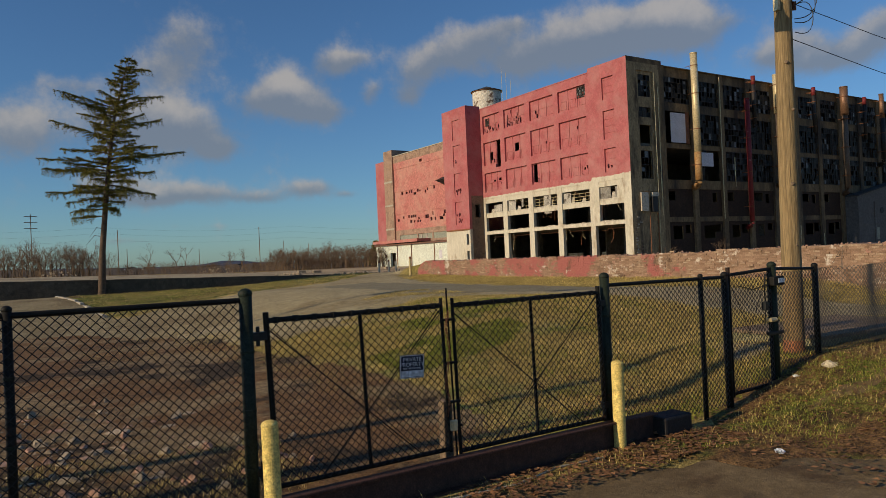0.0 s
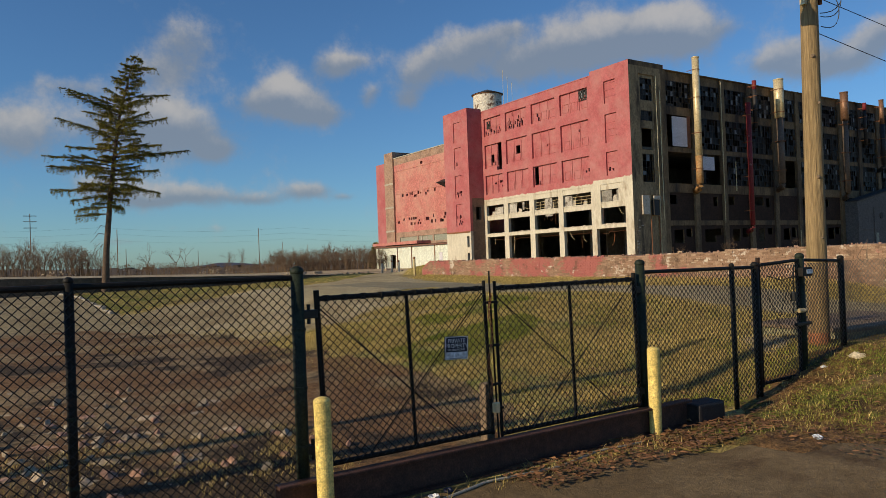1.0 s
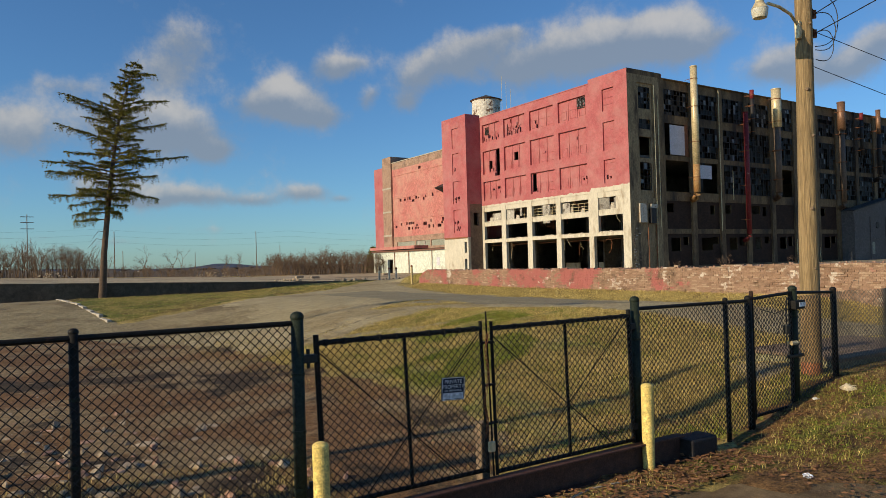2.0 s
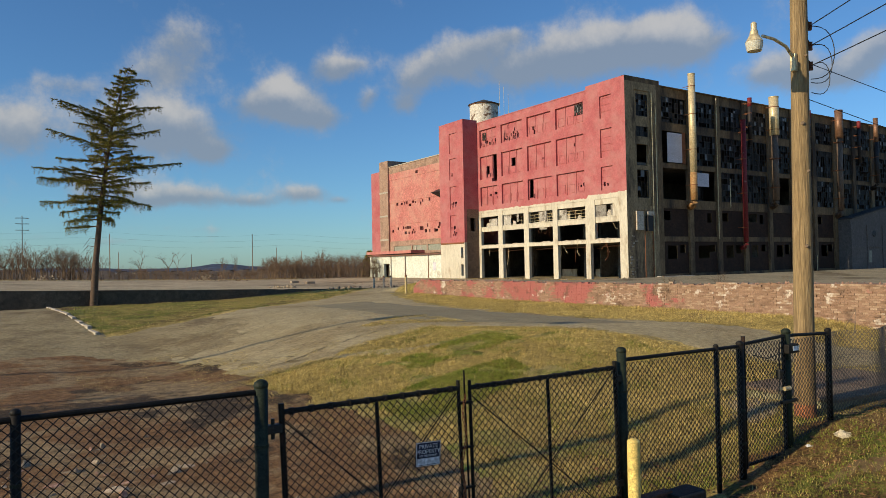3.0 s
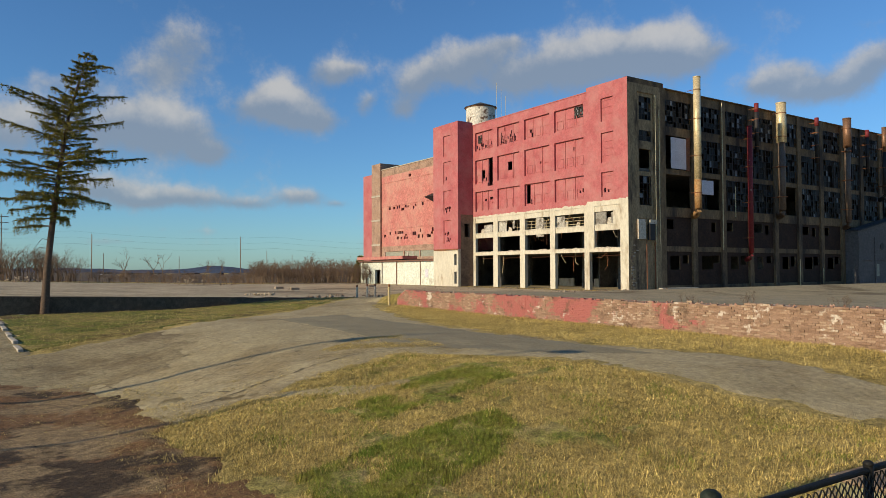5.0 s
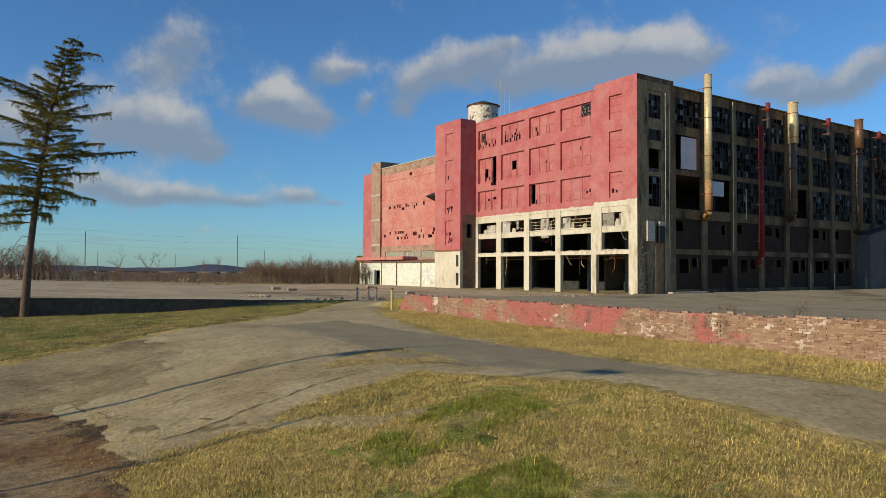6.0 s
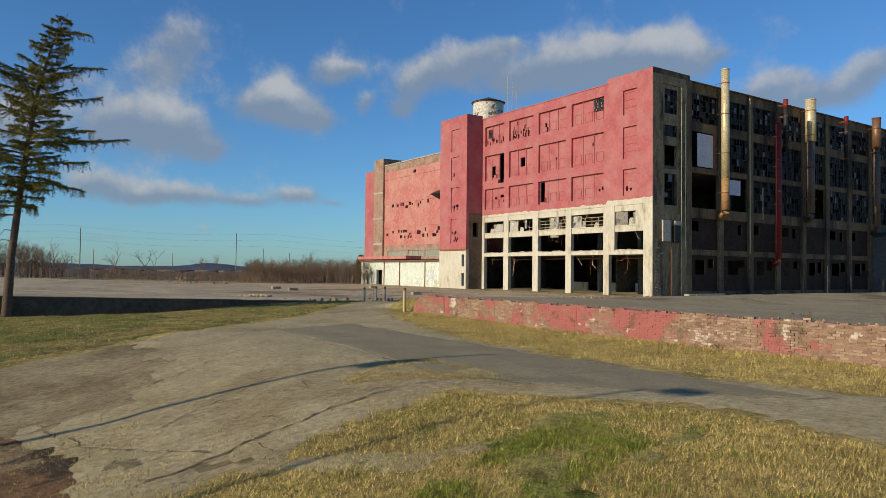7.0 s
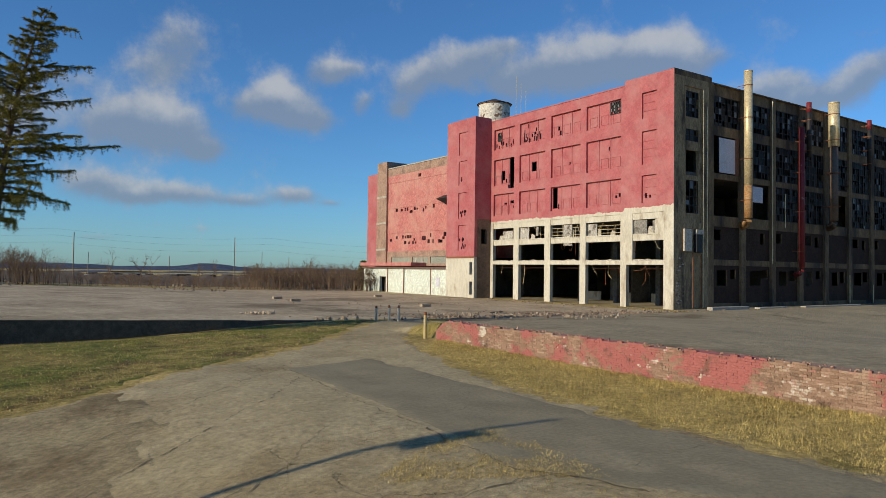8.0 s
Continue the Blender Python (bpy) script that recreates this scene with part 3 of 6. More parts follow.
def inside():
    own(part("roof", boxed(FX + 0.46, 128.5, FY + 0.46, 90.8, 22.9, 23.2), ROOFING, factory))
    for z in (0.3, 5.0, 9.7, 14.0, 18.8):
        own(part("floor_slab", boxed(FX + 0.46, 128.5, FY + 0.46, 90.8, z, z + 0.3), DARKIN, factory))
    for z in (0.6, 5.3, 10.0, 14.3, 19.1):
        top = {0.6: 5.0, 5.3: 9.7, 10.0: 14.0, 14.3: 18.8, 19.1: 22.9}[z]
        own(part("partition", boxed(FX + 26, FX + 26.3, FY + 0.46, 90.8, z, top), DARKIN, factory))
        own(part("partition", boxed(FX + .5, 128.5, 90.5, 90.8, z, top), DARKIN, factory))
        own(part("partition", boxed(FX + 8, 128.5, FY + 12, FY + 12.2, z, top), DARKIN, factory))
        for y in (62.0, 68.0, 73.7, 79.4, 85.0):
            for x in (67.2, 72.9):
                own(part("column", boxed(x - .28, x + .28, y - .28, y + .28, z, top, bevel=0.03), DARKIN, factory))
    own(part("end_wall", boxed(128.5, 129, FY + .46, 91, BASE, ROOF), DARKBRICK, factory))
    # low wall of light panels deep inside the ground floor
    for y0, y1 in ((57.5, 60.4), (63, 67), (69, 71.2), (75, 78)):
        own(part("dado_panel", boxed(72.0, 72.15, y0, y1, 0.6, 1.7), CREAM, factory))
    # hanging remains in the open bays
    for k in range(26):
        a, b = BAYS[k % 5]
        y, x = a + (b - a) * rng.random(), FX + .6 + 2.2 * rng.random()
        z = (5.0, 9.6, 9.6)[k % 3]
        own(part("hanging_pipe", tubed([(x, y, z), (x + .1, y + .15 * rng.random(), z - .7 - rng.random()), (x + .3 * rng.random(), y + .5 - rng.random(), z - 1.2 - 1.6 * rng.random())], .02 + .03 * rng.random(), 5), RUST if k % 2 else GALV, factory))
    for a, b in BAYS:
        own(part("ceiling_pipe", tubed([(FX + 1.2, a, 4.6), (FX + 1.2, b, 4.55)], .07, 6), RUST, factory))
        own(part("ceiling_pipe", tubed([(FX + 2.0, a, 9.2), (FX + 2.0, b, 9.3)], .06, 6), RUST, factory))
    # rails and boards left in the upper openings
    for a, b in (BAYS[2], BAYS[3]):
        for z in (8.35, 8.75, 9.15):
            own(part("rail", tubed([(FX + .3, a, z), (FX + .3, b, z)], .03, 6), GALV, factory))
        for q in (.2, .4, .6, .8):
            y = a + (b - a) * q
            own(part("baluster", tubed([(FX + .3, y, 8.0), (FX + .3, y, 9.15)], .025, 6), GALV, factory))
    for y0, y1, z0, z1 in ((80.3, 82.2, 8.0, 9.2), (77.2, 78.8, 8.0, 9.5), (75.5, 75.9, 8.4, 9.5), (69.8, 71.2, 7.1, 9.5), (66.0, 67.3, 8.0, 9.4), (59.2, 60.85, 8.1, 9.5), (58.15, 58.5, 8.1, 9.4)):
        own(part("sheet_panel", boxed(FX + .2, FX + .25, y0, y1, z0, z1), PALEPANE, factory))


inside()


def torn_remains():
    """Bent sheets, fallen ledges and wires left in the open bays of the front."""
    r = random.Random(71)
    for a, b in BAYS:
        for z in (5.36, 8.01):
            n = 10
            V, F = [], []
            for k in range(n + 1):
                y = a + (b - a) * k / n
                h = .05 + .22 * max(0.0, noise.noise((y * 1.7, z, 2))) + .06 * r.random()
                V += [(FX + .06, y, z - .02), (FX + .06, y, z + h), (FX + .34, y, z + h * .6), (FX + .34, y, z - .02)]
            for k in range(n):
                F += [(4 * k + q, 4 * k + q + 1, 4 * k + 5 + q, 4 * k + 4 + q) for q in range(3)]
            own(raw("ledge_debris", V, F, CREAM if z > 6 else PALECONC, factory, "broken plaster lying on the ledge"))
        for k in range(5):
            y0, z0 = a + (b - a) * r.random(), r.choice((4.9, 7.35, 9.5))
            y1 = min(b, max(a, y0 + r.gauss(0, 1.2)))
            own(part("hanging_wire", tubed([(FX + .25, y0, z0), (FX + .3, (y0 + y1) / 2, z0 - .5 - .5 * r.random()), (FX + .25, y1, z0 - .2 - 1.2 * r.random())], .018, 4), GALV if k % 2 else RUST, factory))
        for k in range(2):
            y0 = a + (b - a) * r.uniform(.05, .75)
            wd, ht = r.uniform(.5, 1.0), r.uniform(.5, 1.1)
            q = [(FX + .3, y0, 8.02), (FX + .3, y0 + wd, 8.02), (FX + .42, y0 + wd * r.uniform(.7, 1), 8.02 + ht), (FX + .42, y0 + wd * r.uniform(0, .3), 8.02 + ht * r.uniform(.6, 1))]
            own(raw("torn_sheet", q + [(x + .03, y, z) for x, y, z in q], [(3, 2, 1, 0), (4, 5, 6, 7), (0, 1, 5, 4), (1, 2, 6, 5), (2, 3, 7, 6), (3, 0, 4, 7)], PALECONC, factory))


PALECONC = mat("pale_broken_concrete", (0.5, 0.45, 0.36), (0.36, 0.32, 0.25), 2, 0.9, 0.3, 14)
torn_remains()


def sash(u0, u1, z0, z1, nu, nz, missing, pale, plane):
    """A steel sash with nu x nz panes, many broken out; plane is south or west."""
    W = new("window")
    W.parent = factory
    own(W)
    vv, ff = [], []

    def bar(a, b, c, d, w):
        q = [plane(a, c, .18), plane(b, c, .18), plane(b, d, .18), plane(a, d, .18), plane(a, c, .18 + w), plane(b, c, .18 + w), plane(b, d, .18 + w), plane(a, d, .18 + w)]
        i = len(vv)
        vv.extend(q)
        ff.extend([tuple(i + k for k in f) for f in ((0, 1, 2, 3), (7, 6, 5, 4), (0, 4, 5, 1), (1, 5, 6, 2), (2, 6, 7, 3), (3, 7, 4, 0))])

    for k in range(nu + 1):
        u, t = u0 + (u1 - u0) * k / nu, (.06 if k % 3 == 0 else .025)
        bar(max(u0, u - t), min(u1, u + t), z0, z1, .05)
    for k in range(nz + 1):
        z, t = z0 + (z1 - z0) * k / nz, (.05 if k in (0, nz) else .025)
        bar(u0, u1, max(z0, z - t), min(z1, z + t), .045)
    raw("sash_grid", vv, ff, STEELFRAME, W)
    pv, pf, lv, lf = [], [], [], []
    for i in range(nu):
        for j in range(nz):
            r = rng.random()
            if r < missing:
                continue
            V, F = (lv, lf) if r > 1 - pale else (pv, pf)
            a, b = u0 + (u1 - u0) * i / nu, u0 + (u1 - u0) * (i + 1) / nu
            c, d = z0 + (z1 - z0) * j / nz, z0 + (z1 - z0) * (j + 1) / nz
            if rng.random() < 0.25:
                d -= (d - c) * rng.random() * .6
            t = .2 + .03 * rng.random()
            n = len(V)
            V.extend([plane(a, c, t), plane(b, c, t), plane(b, d, t + .01), plane(a, d, t + .01), plane(a, c, t + .012), plane(b, c, t + .012), plane(b, d, t + .022), plane(a, d, t + .022)])
            F.extend([tuple(n + k for k in f) for f in ((0, 1, 2, 3), (7, 6, 5, 4), (0, 4, 5, 1), (1, 5, 6, 2), (2, 6, 7, 3), (3, 7, 4, 0))])
    if pv:
        tagged(raw("panes", pv, pf, GLASSBLUE, W, "sooty glass panes"), kind="stuff")
    if lv:
        tagged(raw("pale_panes", lv, lf, SASHPALE, W, "whitened panes"), kind="stuff")


for k in range(11):
    a, b = PIL[k] + .42, PIL[k + 1] - .42
    sash(a, b, 19.4, 22.5, 9, 5, .28, .10, south)
    if k not in (0,):
        sash(a, b, 14.5, 18.4, 9, 5, .4, .02, south)
    if k not in (0, 1, 4):
        sash(a, b, 10.1, 13.9, 9, 5, .45, .05, south)
    if k in (1, 4):
        sash(a, a + 2.0, 10.1, 13.9, 4, 5, .6, .1, south)
sash(63.6, 65.6, 19.7, 22.3, 4, 4, .12, .12, south)
sash(63.6, 65.6, 17.3, 18.5, 3, 2, .3, .1, south)
sash(63.6, 65.6, 10.1, 13.4, 3, 4, .8, .05, south)
sash(82.6, 83.5, 20.9, 22.0, 3, 3, .1, .3, west)
sash(62.7, 64.2, 21.0, 22.3, 6, 4, .1, .3, west)


def side_details():
    own(part("board", boxed(69.0, 71.7, FY + .1, FY + .16, 14.6, 18.2), WHITEBOARD, factory, "large white boarded window"))
    own(part("board", boxed(74.2, 76.8, FY + .1, FY + .16, 11.9, 13.6), WHITEBOARD, factory, "white board over half a window"))
    own(part("board", boxed(71.75, 72.4, FY + .12, FY + .17, 14.5, 18.4), RUST, factory))
    for x, z0, z1 in ((78.35, 5.3, 23.3), (66.05, .7, 22.6), (66.7, 5.8, 21.0), (80.9, 9.4, 13.2), (95.2, .7, 4.2), (101.1, .7, 3.0)):
        own(part("downpipe", tubed([(x, FY - .1, z0), (x, FY - .1, z1)], .05, 8), GALV, factory, "pale galvanised downpipe"))
    own(part("meter_box", boxed(63.0, 64.2, FY - .2, FY - .002, 6.3, 8.5, bevel=.03), PEELWHITE, factory, "peeling white electrical cabinet"))
    own(part("meter_box", boxed(64.7, 65.6, FY - .35, FY - .002, 6.2, 8.0, bevel=.05), BLACKPIPE, factory, "black electrical box"))
    own(part("meter_box", boxed(64.9, 66.0, FY - .22, FY - .002, 8.03, 8.5, bevel=.03), PEELWHITE, factory, "peeling white box end"))
    # ragged brickwork where plaster fell from the corner pier
    r = random.Random(19)
    for k in range(40):
        x, z = 61.9 + r.random() ** 2 * 1.1, .8 + 5.0 * r.random()
        own(part("bare_brick", boxed(x, x + .2 + .15 * r.random(), FY - .03 - .03 * r.random(), FY - .001, z, z + .09 + .1 * r.random()), BROWNBRICK if k % 3 else PALEGREY, factory))
    own(part("conduit", tubed([(64.4, FY - .12, 6.2), (64.4, FY - .12, .7)], .05, 8), RUST, factory))
    own(part("conduit", tubed([(65.8, FY - .12, 6.1), (65.8, FY - .12, .7)], .05, 8), RUST, factory))


BROWNBRICK = mat("brown_brick", (0.22, 0.15, 0.10), (0.16, 0.11, 0.08), 0.9, 0.9, 0.4, 18, stain=(0.08, 0.06, 0.05), stain_scale=0.4)
PALEGREY = mat("pale_grey_paint", (0.47, 0.42, 0.33), (0.36, 0.32, 0.25), 1.0, 0.85, 0.2)
WHITEBOARD = mat("white_board", (0.62, 0.60, 0.64), (0.54, 0.52, 0.56), 1, 0.7, 0.1, stain=(0.35, 0.3, 0.27), stain_scale=0.8, stain_at=(0.6, 0.8))
PEELWHITE = mat("peeling_white", (0.62, 0.54, 0.42), (0.45, 0.38, 0.29), 4, 0.6, 0.2, stain=(0.25, 0.14, 0.07), stain_scale=2.0, stain_at=(0.58, 0.66))
side_details()


def flue(x, z0, z1, r, upper, lower=None, change=None, y=54.8, elbow=True):
    """A tall flue on wall brackets: pipe, straps, brackets; lower part of another finish below change."""
    F = tagged(empty("flue_pipe", (x, y, z0)), {"galvanised_pipe": "tall galvanised exhaust flue with rusty end strapped to the wall", "red_pipe_paint": "red-painted exhaust flue strapped to the side wall", "soot_black_pipe": "soot-black exhaust flue with red tip above the roof"}.get(upper.name, "rust-brown exhaust flue above the roofline"), "flue", "flues on the side wall")
    h = z1 - z0
    c = (change - z0) if change else 0.0
    if lower:
        part("lower_pipe", tubed([(0, 0, 0), (0, 0, c)], r * (.72 if lower is DULL else 1), 16), lower, F, smooth=True)
    bm = tubed([(0, 0, c), (0, 0, h)], r, 20)
    part("pipe", bm, upper, F, smooth=True)
    part("rim", tubed([(0, 0, h - .12), (0, 0, h + .02)], r * 1.06, 20), upper, F, smooth=True)
    part("mouth", tubed([(0, 0, h + .021), (0, 0, h + .03)], r * .9, 16), BLACKPIPE, F)
    if elbow:
        part("elbow", tubed([(0, 0, .05), (0, .05, -.25), (r * .6, .35, -.55), (r, 1.0, -.8)], r * (.72 if lower is DULL else 1), 12), lower or upper, F, smooth=True)
    for q in (.12, .4, .68, .9):
        part("strap", tubed([(0, 0, h * q - .04), (0, 0, h * q + .04)], r * 1.08, 16), RUST, F)
        part("bracket", tubed([(-r, .1, h * q), (-r * .9, 1.0, h * q)], .035, 6), RUST, F)
        part("bracket", tubed([(r, .1, h * q), (r * .9, 1.0, h * q)], .035, 6), RUST, F)


DULL = mat("dull_brown_pipe", (0.16, 0.115, 0.085), (0.10, 0.075, 0.06), 3, 0.6, 0.2)
flue(72.35, 10.0, 25.45, .42, GALV, RUSTYGALV, 13.4)
flue(82.7, 4.9, 20.8, .30, REDPIPE)
flue(84.2, 17.6, 23.8, .26, BLACKPIPE, elbow=False)
flue(89.7, 10.6, 24.6, .62, GALV, DULL, 19.4)
flue(98.3, 17.4, 23.6, .25, BLACKPIPE, elbow=False)
flue(106.4, 9.6, 24.5, .55, RUSTBROWN, DULL, 20.3)
flue(112.2, 17.0, 23.3, .25, BLACKPIPE, elbow=False)
flue(117.4, 14.2, 24.4, .34, RUSTBROWN, BLACKPIPE, 20.6)
for x, z in ((84.2, 22.7), (98.3, 22.5), (112.2, 22.3)):
    own(part("flue_tip", tubed([(x, 54.8, z), (x, 54.8, z + 1.15)], .28, 16), REDPIPE, factory, smooth=True))

# stair tower
TX, TY0, TY1, TZ = 59.0, 84.6, 91.0, 24.1
TW = [(19.4, 22.4), (15.4, 18.6), (11.0, 14.4), (6.7, 10.1)]
THOLES = []
for lo, hi in TW:
    for k in range(4 if lo > 15 else 9):
        y, z = 86.5 + 1.5 * rng.random(), lo + .1 + (1.4 if lo < 11 else .7) * rng.random()
        if lo < 19:
            THOLES.append((y, y + .25, z, z + .35))


def tower_depth(u, v):
    if any(a < u < b and c < v < d for a, b, c, d in THOLES):
        return None
    return 0.14 if 86.4 < u < 88.3 and any(a < v < b for a, b in TW) else 0.0


def tower():
    face = lambda u, v, d: (TX + d, u, v)
    flank = lambda u, v, d: (u, TY0 + 0.004 + d, v)
    own(relief("tower_front", [TY0, 86.4, 88.3, TY1] + [q for h in THOLES for q in h[:2]], [5.9, TZ] + [v for r in TW for v in r] + [q for h in THOLES for q in h[2:]], tower_depth, RED, face, factory, "red tower front with tall recessed windows"))
    own(relief("tower_base", [TY0, 85.0, 85.6, TY1], [BASE, 1.0, 2.7, 3.6, 5.2, 5.9], lambda u, v: None if 85.0 < u < 85.6 and (1.0 < v < 2.7 or 3.6 < v < 5.2) else 0.0, CREAM, face, factory, "dirty cream tower base"))
    own(part("tower_band", boxed(TX + .004, TX + .1, 85.7, TY1 - .3, 2.9, 4.0), PALEGREY, factory))
    own(relief("tower_flank", [TX + 0.45, FX], [10.8, TZ], lambda u, v: 0.0, RED, flank, factory))
    own(relief("tower_flank_base", [TX + 0.45, 60.1, 61.0, FX], [BASE, 7.6, 9.5, 10.8], lambda u, v: None if 60.1 < u < 61.0 and 7.6 < v < 9.5 else 0.0, BROWNBRICK, flank, factory, "bare brown brick tower side"))
    own(part("tower_roof", boxed(TX + 0.46, 66, TY0 + 0.46, TY1 - .3, TZ - 0.6, TZ - 0.3), ROOFING, factory))
    own(part("tower_back", boxed(65.8, 66, TY0 + 0.46, TY1 - .3, 5.9, TZ), RED, factory))
    own(part("tower_left", boxed(TX + 0.46, 66, TY1 - 0.3, TY1 - 0.002, BASE, TZ), RED, factory))
    own(part("tower_ledge", boxed(TX - .1, TX + .0, TY0 + .1, TY1 - .2, 5.75, 5.95), RUST, factory))


tower()

# lower wing behind the tower
WHOLES = []
for k in range(34):
    y, z = 93 + 17.5 * rng.random(), rng.choice((8.1, 8.6, 9.0, 12.9, 13.3))
    WHOLES.append((y, y + .3 + .4 * rng.random(), z, z + .3 + .3 * rng.random()))
WHOLES.append((101.8, 102.6, 18.3, 18.8))


def wing_depth(u, v):
    if any(a < u < b and c < v < d for a, b, c, d in WHOLES):
        return None
    if v > 18.6:
        return 0.0
    return 0.06 if any(lo < v < hi for lo, hi in ((6.4, 9.9), (10.9, 13.9), (14.9, 18.0))) else 0.0


def wing():
    face = west
    zs = [7.0, 19.2, 6.4, 9.9, 10.9, 13.9, 14.9, 18.0, 18.6] + [q for h in WHOLES for q in h[2:]]
    own(relief("wing_wall", split(TY1, 111.8, [q for h in WHOLES for q in h[:2]]), split(7.0, 19.2, zs), wing_depth, RED2, face, factory, "red-painted wing wall with faint bands and small holes"))
    own(part("wing_top", boxed(FX - .01, FX + .45, TY1, 111.8, 19.2, 20.4), TANBRICK, factory, "tan brick band under the coping"))
    own(part("wing_coping", boxed(FX - .1, FX + .5, TY1, 111.8, 20.4, 20.55), PALEGREY, factory))
    own(relief("wing_low_band", split(TY1, 111.8, [92.5, 94.5, 94.9, 99, 99.4, 104, 104.4, 110.5]), [4.7, 5.1, 6.1, 7.0], lambda u, v: 0.2 if 5.1 < v < 6.1 and any(a < u < b for a, b in ((92.5, 94.5), (94.9, 99), (99.4, 104), (104.4, 110.5))) else 0.0, TANBRICK, face, factory, "tan brick band with a blocked window strip"))
    for a, b in ((92.5, 94.5), (94.9, 99), (99.4, 104), (104.4, 110.5)):
        own(part("blocked_window", boxed(FX + .12, FX + .16, a, b, 5.1, 6.1), GREENGREY, factory))
    for y in (101.0, 102.8):
        own(part("bright_pane", boxed(FX + .06, FX + .115, y, y + .5, 5.2, 5.95), PALEPANE, factory))
    own(part("wing_pier", boxed(FX - 0.3, FX + 4, 111.8, 115.0, BASE, 21.7, bevel=.03), TANBRICK, factory, "tan brick pier"))
    for z in (7.2, 11.5, 15.8):
        own(part("pier_band", boxed(FX - 0.36, FX - .3, 111.8, 115.0, z, z + .3), PALEGREY, factory))
    own(part("pier_cap", boxed(FX + 4, FX + 7, 111.0, 115.0, 20.3, 21.4), ROOFING, factory))
    own(part("wing_end", boxed(FX + 0.1, FX + 20, 115.0, 119.0, BASE, 20.1), RED, factory))
    own(part("wing_roof", boxed(FX + 0.46, FX + 30, TY1, 115, 19.6, 19.9), ROOFING, factory))
    own(part("wing_back", boxed(FX + 6, FX + 6.3, TY1, 115, BASE, 19.6), DARKIN, factory))
    # open loading hood high on the wall
    bm = bmesh.new()
    q = [bm.verts.new(p) for p in ((FX, 92.1, 14.9), (FX, 95.6, 14.9), (FX - 1.4, 95.6, 14.3), (FX - 1.4, 93.6, 14.3), (FX, 92.1, 13.6), (FX, 94.0, 13.2))]
    for f in ((0, 1, 2, 3), (0, 3, 4), (3, 2, 5, 4), (1, 5, 2), (0, 4, 5, 1)):
        bm.faces.new([q[i] for i in f])
    own(part("hood", bm, BLACKPIPE, factory, "dark open hood on the wall"))
    # low annex
    face2 = lambda u, v, d: (59.6 + d, u, v)
    own(relief("annex_front", [TY1, 95.6, 103.0, 108.6, 110.6, 113.0, 116.0], [BASE, 3.0, 4.3], lambda u, v: None if 108.6 < u < 110.6 and v < 3.0 else (0.03 if 95.6 < u < 103 else 0.0), PALEGREEN, face2, factory, "pale green peeling annex front with an open doorway"))
    own(part("annex_flank", boxed(60.05, FX, 115.7, 116, BASE, 4.3), PALEGREEN, factory))
    own(part("annex_roof", boxed(59.3, FX, TY1, 116.3, 4.3, 4.55), ROOFBROWN, factory, "brown annex roof edge"))
    own(part("annex_awning", boxed(58.9, FX, 100, 116, 4.7, 5.2), RED2, factory, "faded red canopy box"))
    for y in (95.6, 103.0, 107.9):
        own(part("annex_pipe", tubed([(59.5, y, BASE), (59.5, y, 4.3)], .06, 8), RUST, factory))
    for y0, y1, z0, z1 in ((113.2, 115.4, 1.2, 2.4), (113.2, 115.4, 3.2, 4.1)):
        own(part("louvre", boxed(59.57, 59.62, y0, y1, z0, z1), GREENGREY, factory))
    own(part("notice", boxed(59.57, 59.6, 93.4, 94.3, 1.8, 3.1), WHITEBOARD, factory))


RED2 = mat("faded_red_paint", (0.50, 0.20, 0.165), (0.43, 0.145, 0.125), 0.5, 0.85, 0.3, 14, stain=(0.50, 0.29, 0.22), stain_scale=0.3, stain_at=(0.45, 0.75))
GREENGREY = mat("green_grey_panel", (0.30, 0.31, 0.24), (0.24, 0.25, 0.2), 1, 0.7, 0.1)
ROOFBROWN = mat("brown_roof_edge", (0.20, 0.10, 0.07), (0.13, 0.07, 0.05), 2, 0.8, 0.2)
wing()


def water_tank():
    T = tagged(empty("water_tank", (83.5, 112.0, 19.9)), "round white peeling water tank with dark conical roof on legs", "water tank")
    part("drum", tubed([(0, 0, 10.15), (0, 0, 14.3)], 2.83, 40), TANKM, T, smooth=False)
    bm = bmesh.new()
    bmesh.ops.create_cone(bm, cap_ends=True, segments=40, radius1=3.18, radius2=.12, depth=1.1, matrix=Matrix.Translation((0, 0, 14.9)))
    part("roof", bm, ROOFING, T)
    part("rim", tubed([(0, 0, 14.2), (0, 0, 14.37)], 3.04, 40), RUST, T)
    for k in range(6):
        a = math.pi * k / 3
        part("leg", tubed([(2.28 * math.cos(a), 2.28 * math.sin(a), -.1), (2.28 * math.cos(a), 2.28 * math.sin(a), 10.15)], .16, 8), RUST, T)
    A = tagged(empty("roof_aerial", (70.4, 90.2, 23.2)), "thin whip aerials on the factory roof", "aerial")
    for x, h in ((0, 9.2), (.5, 8.2), (1.0, 7.0)):
        part("rod", tubed([(x, -x, 0), (x, -x, h)], .03, 5), GALV, A)


water_tank()


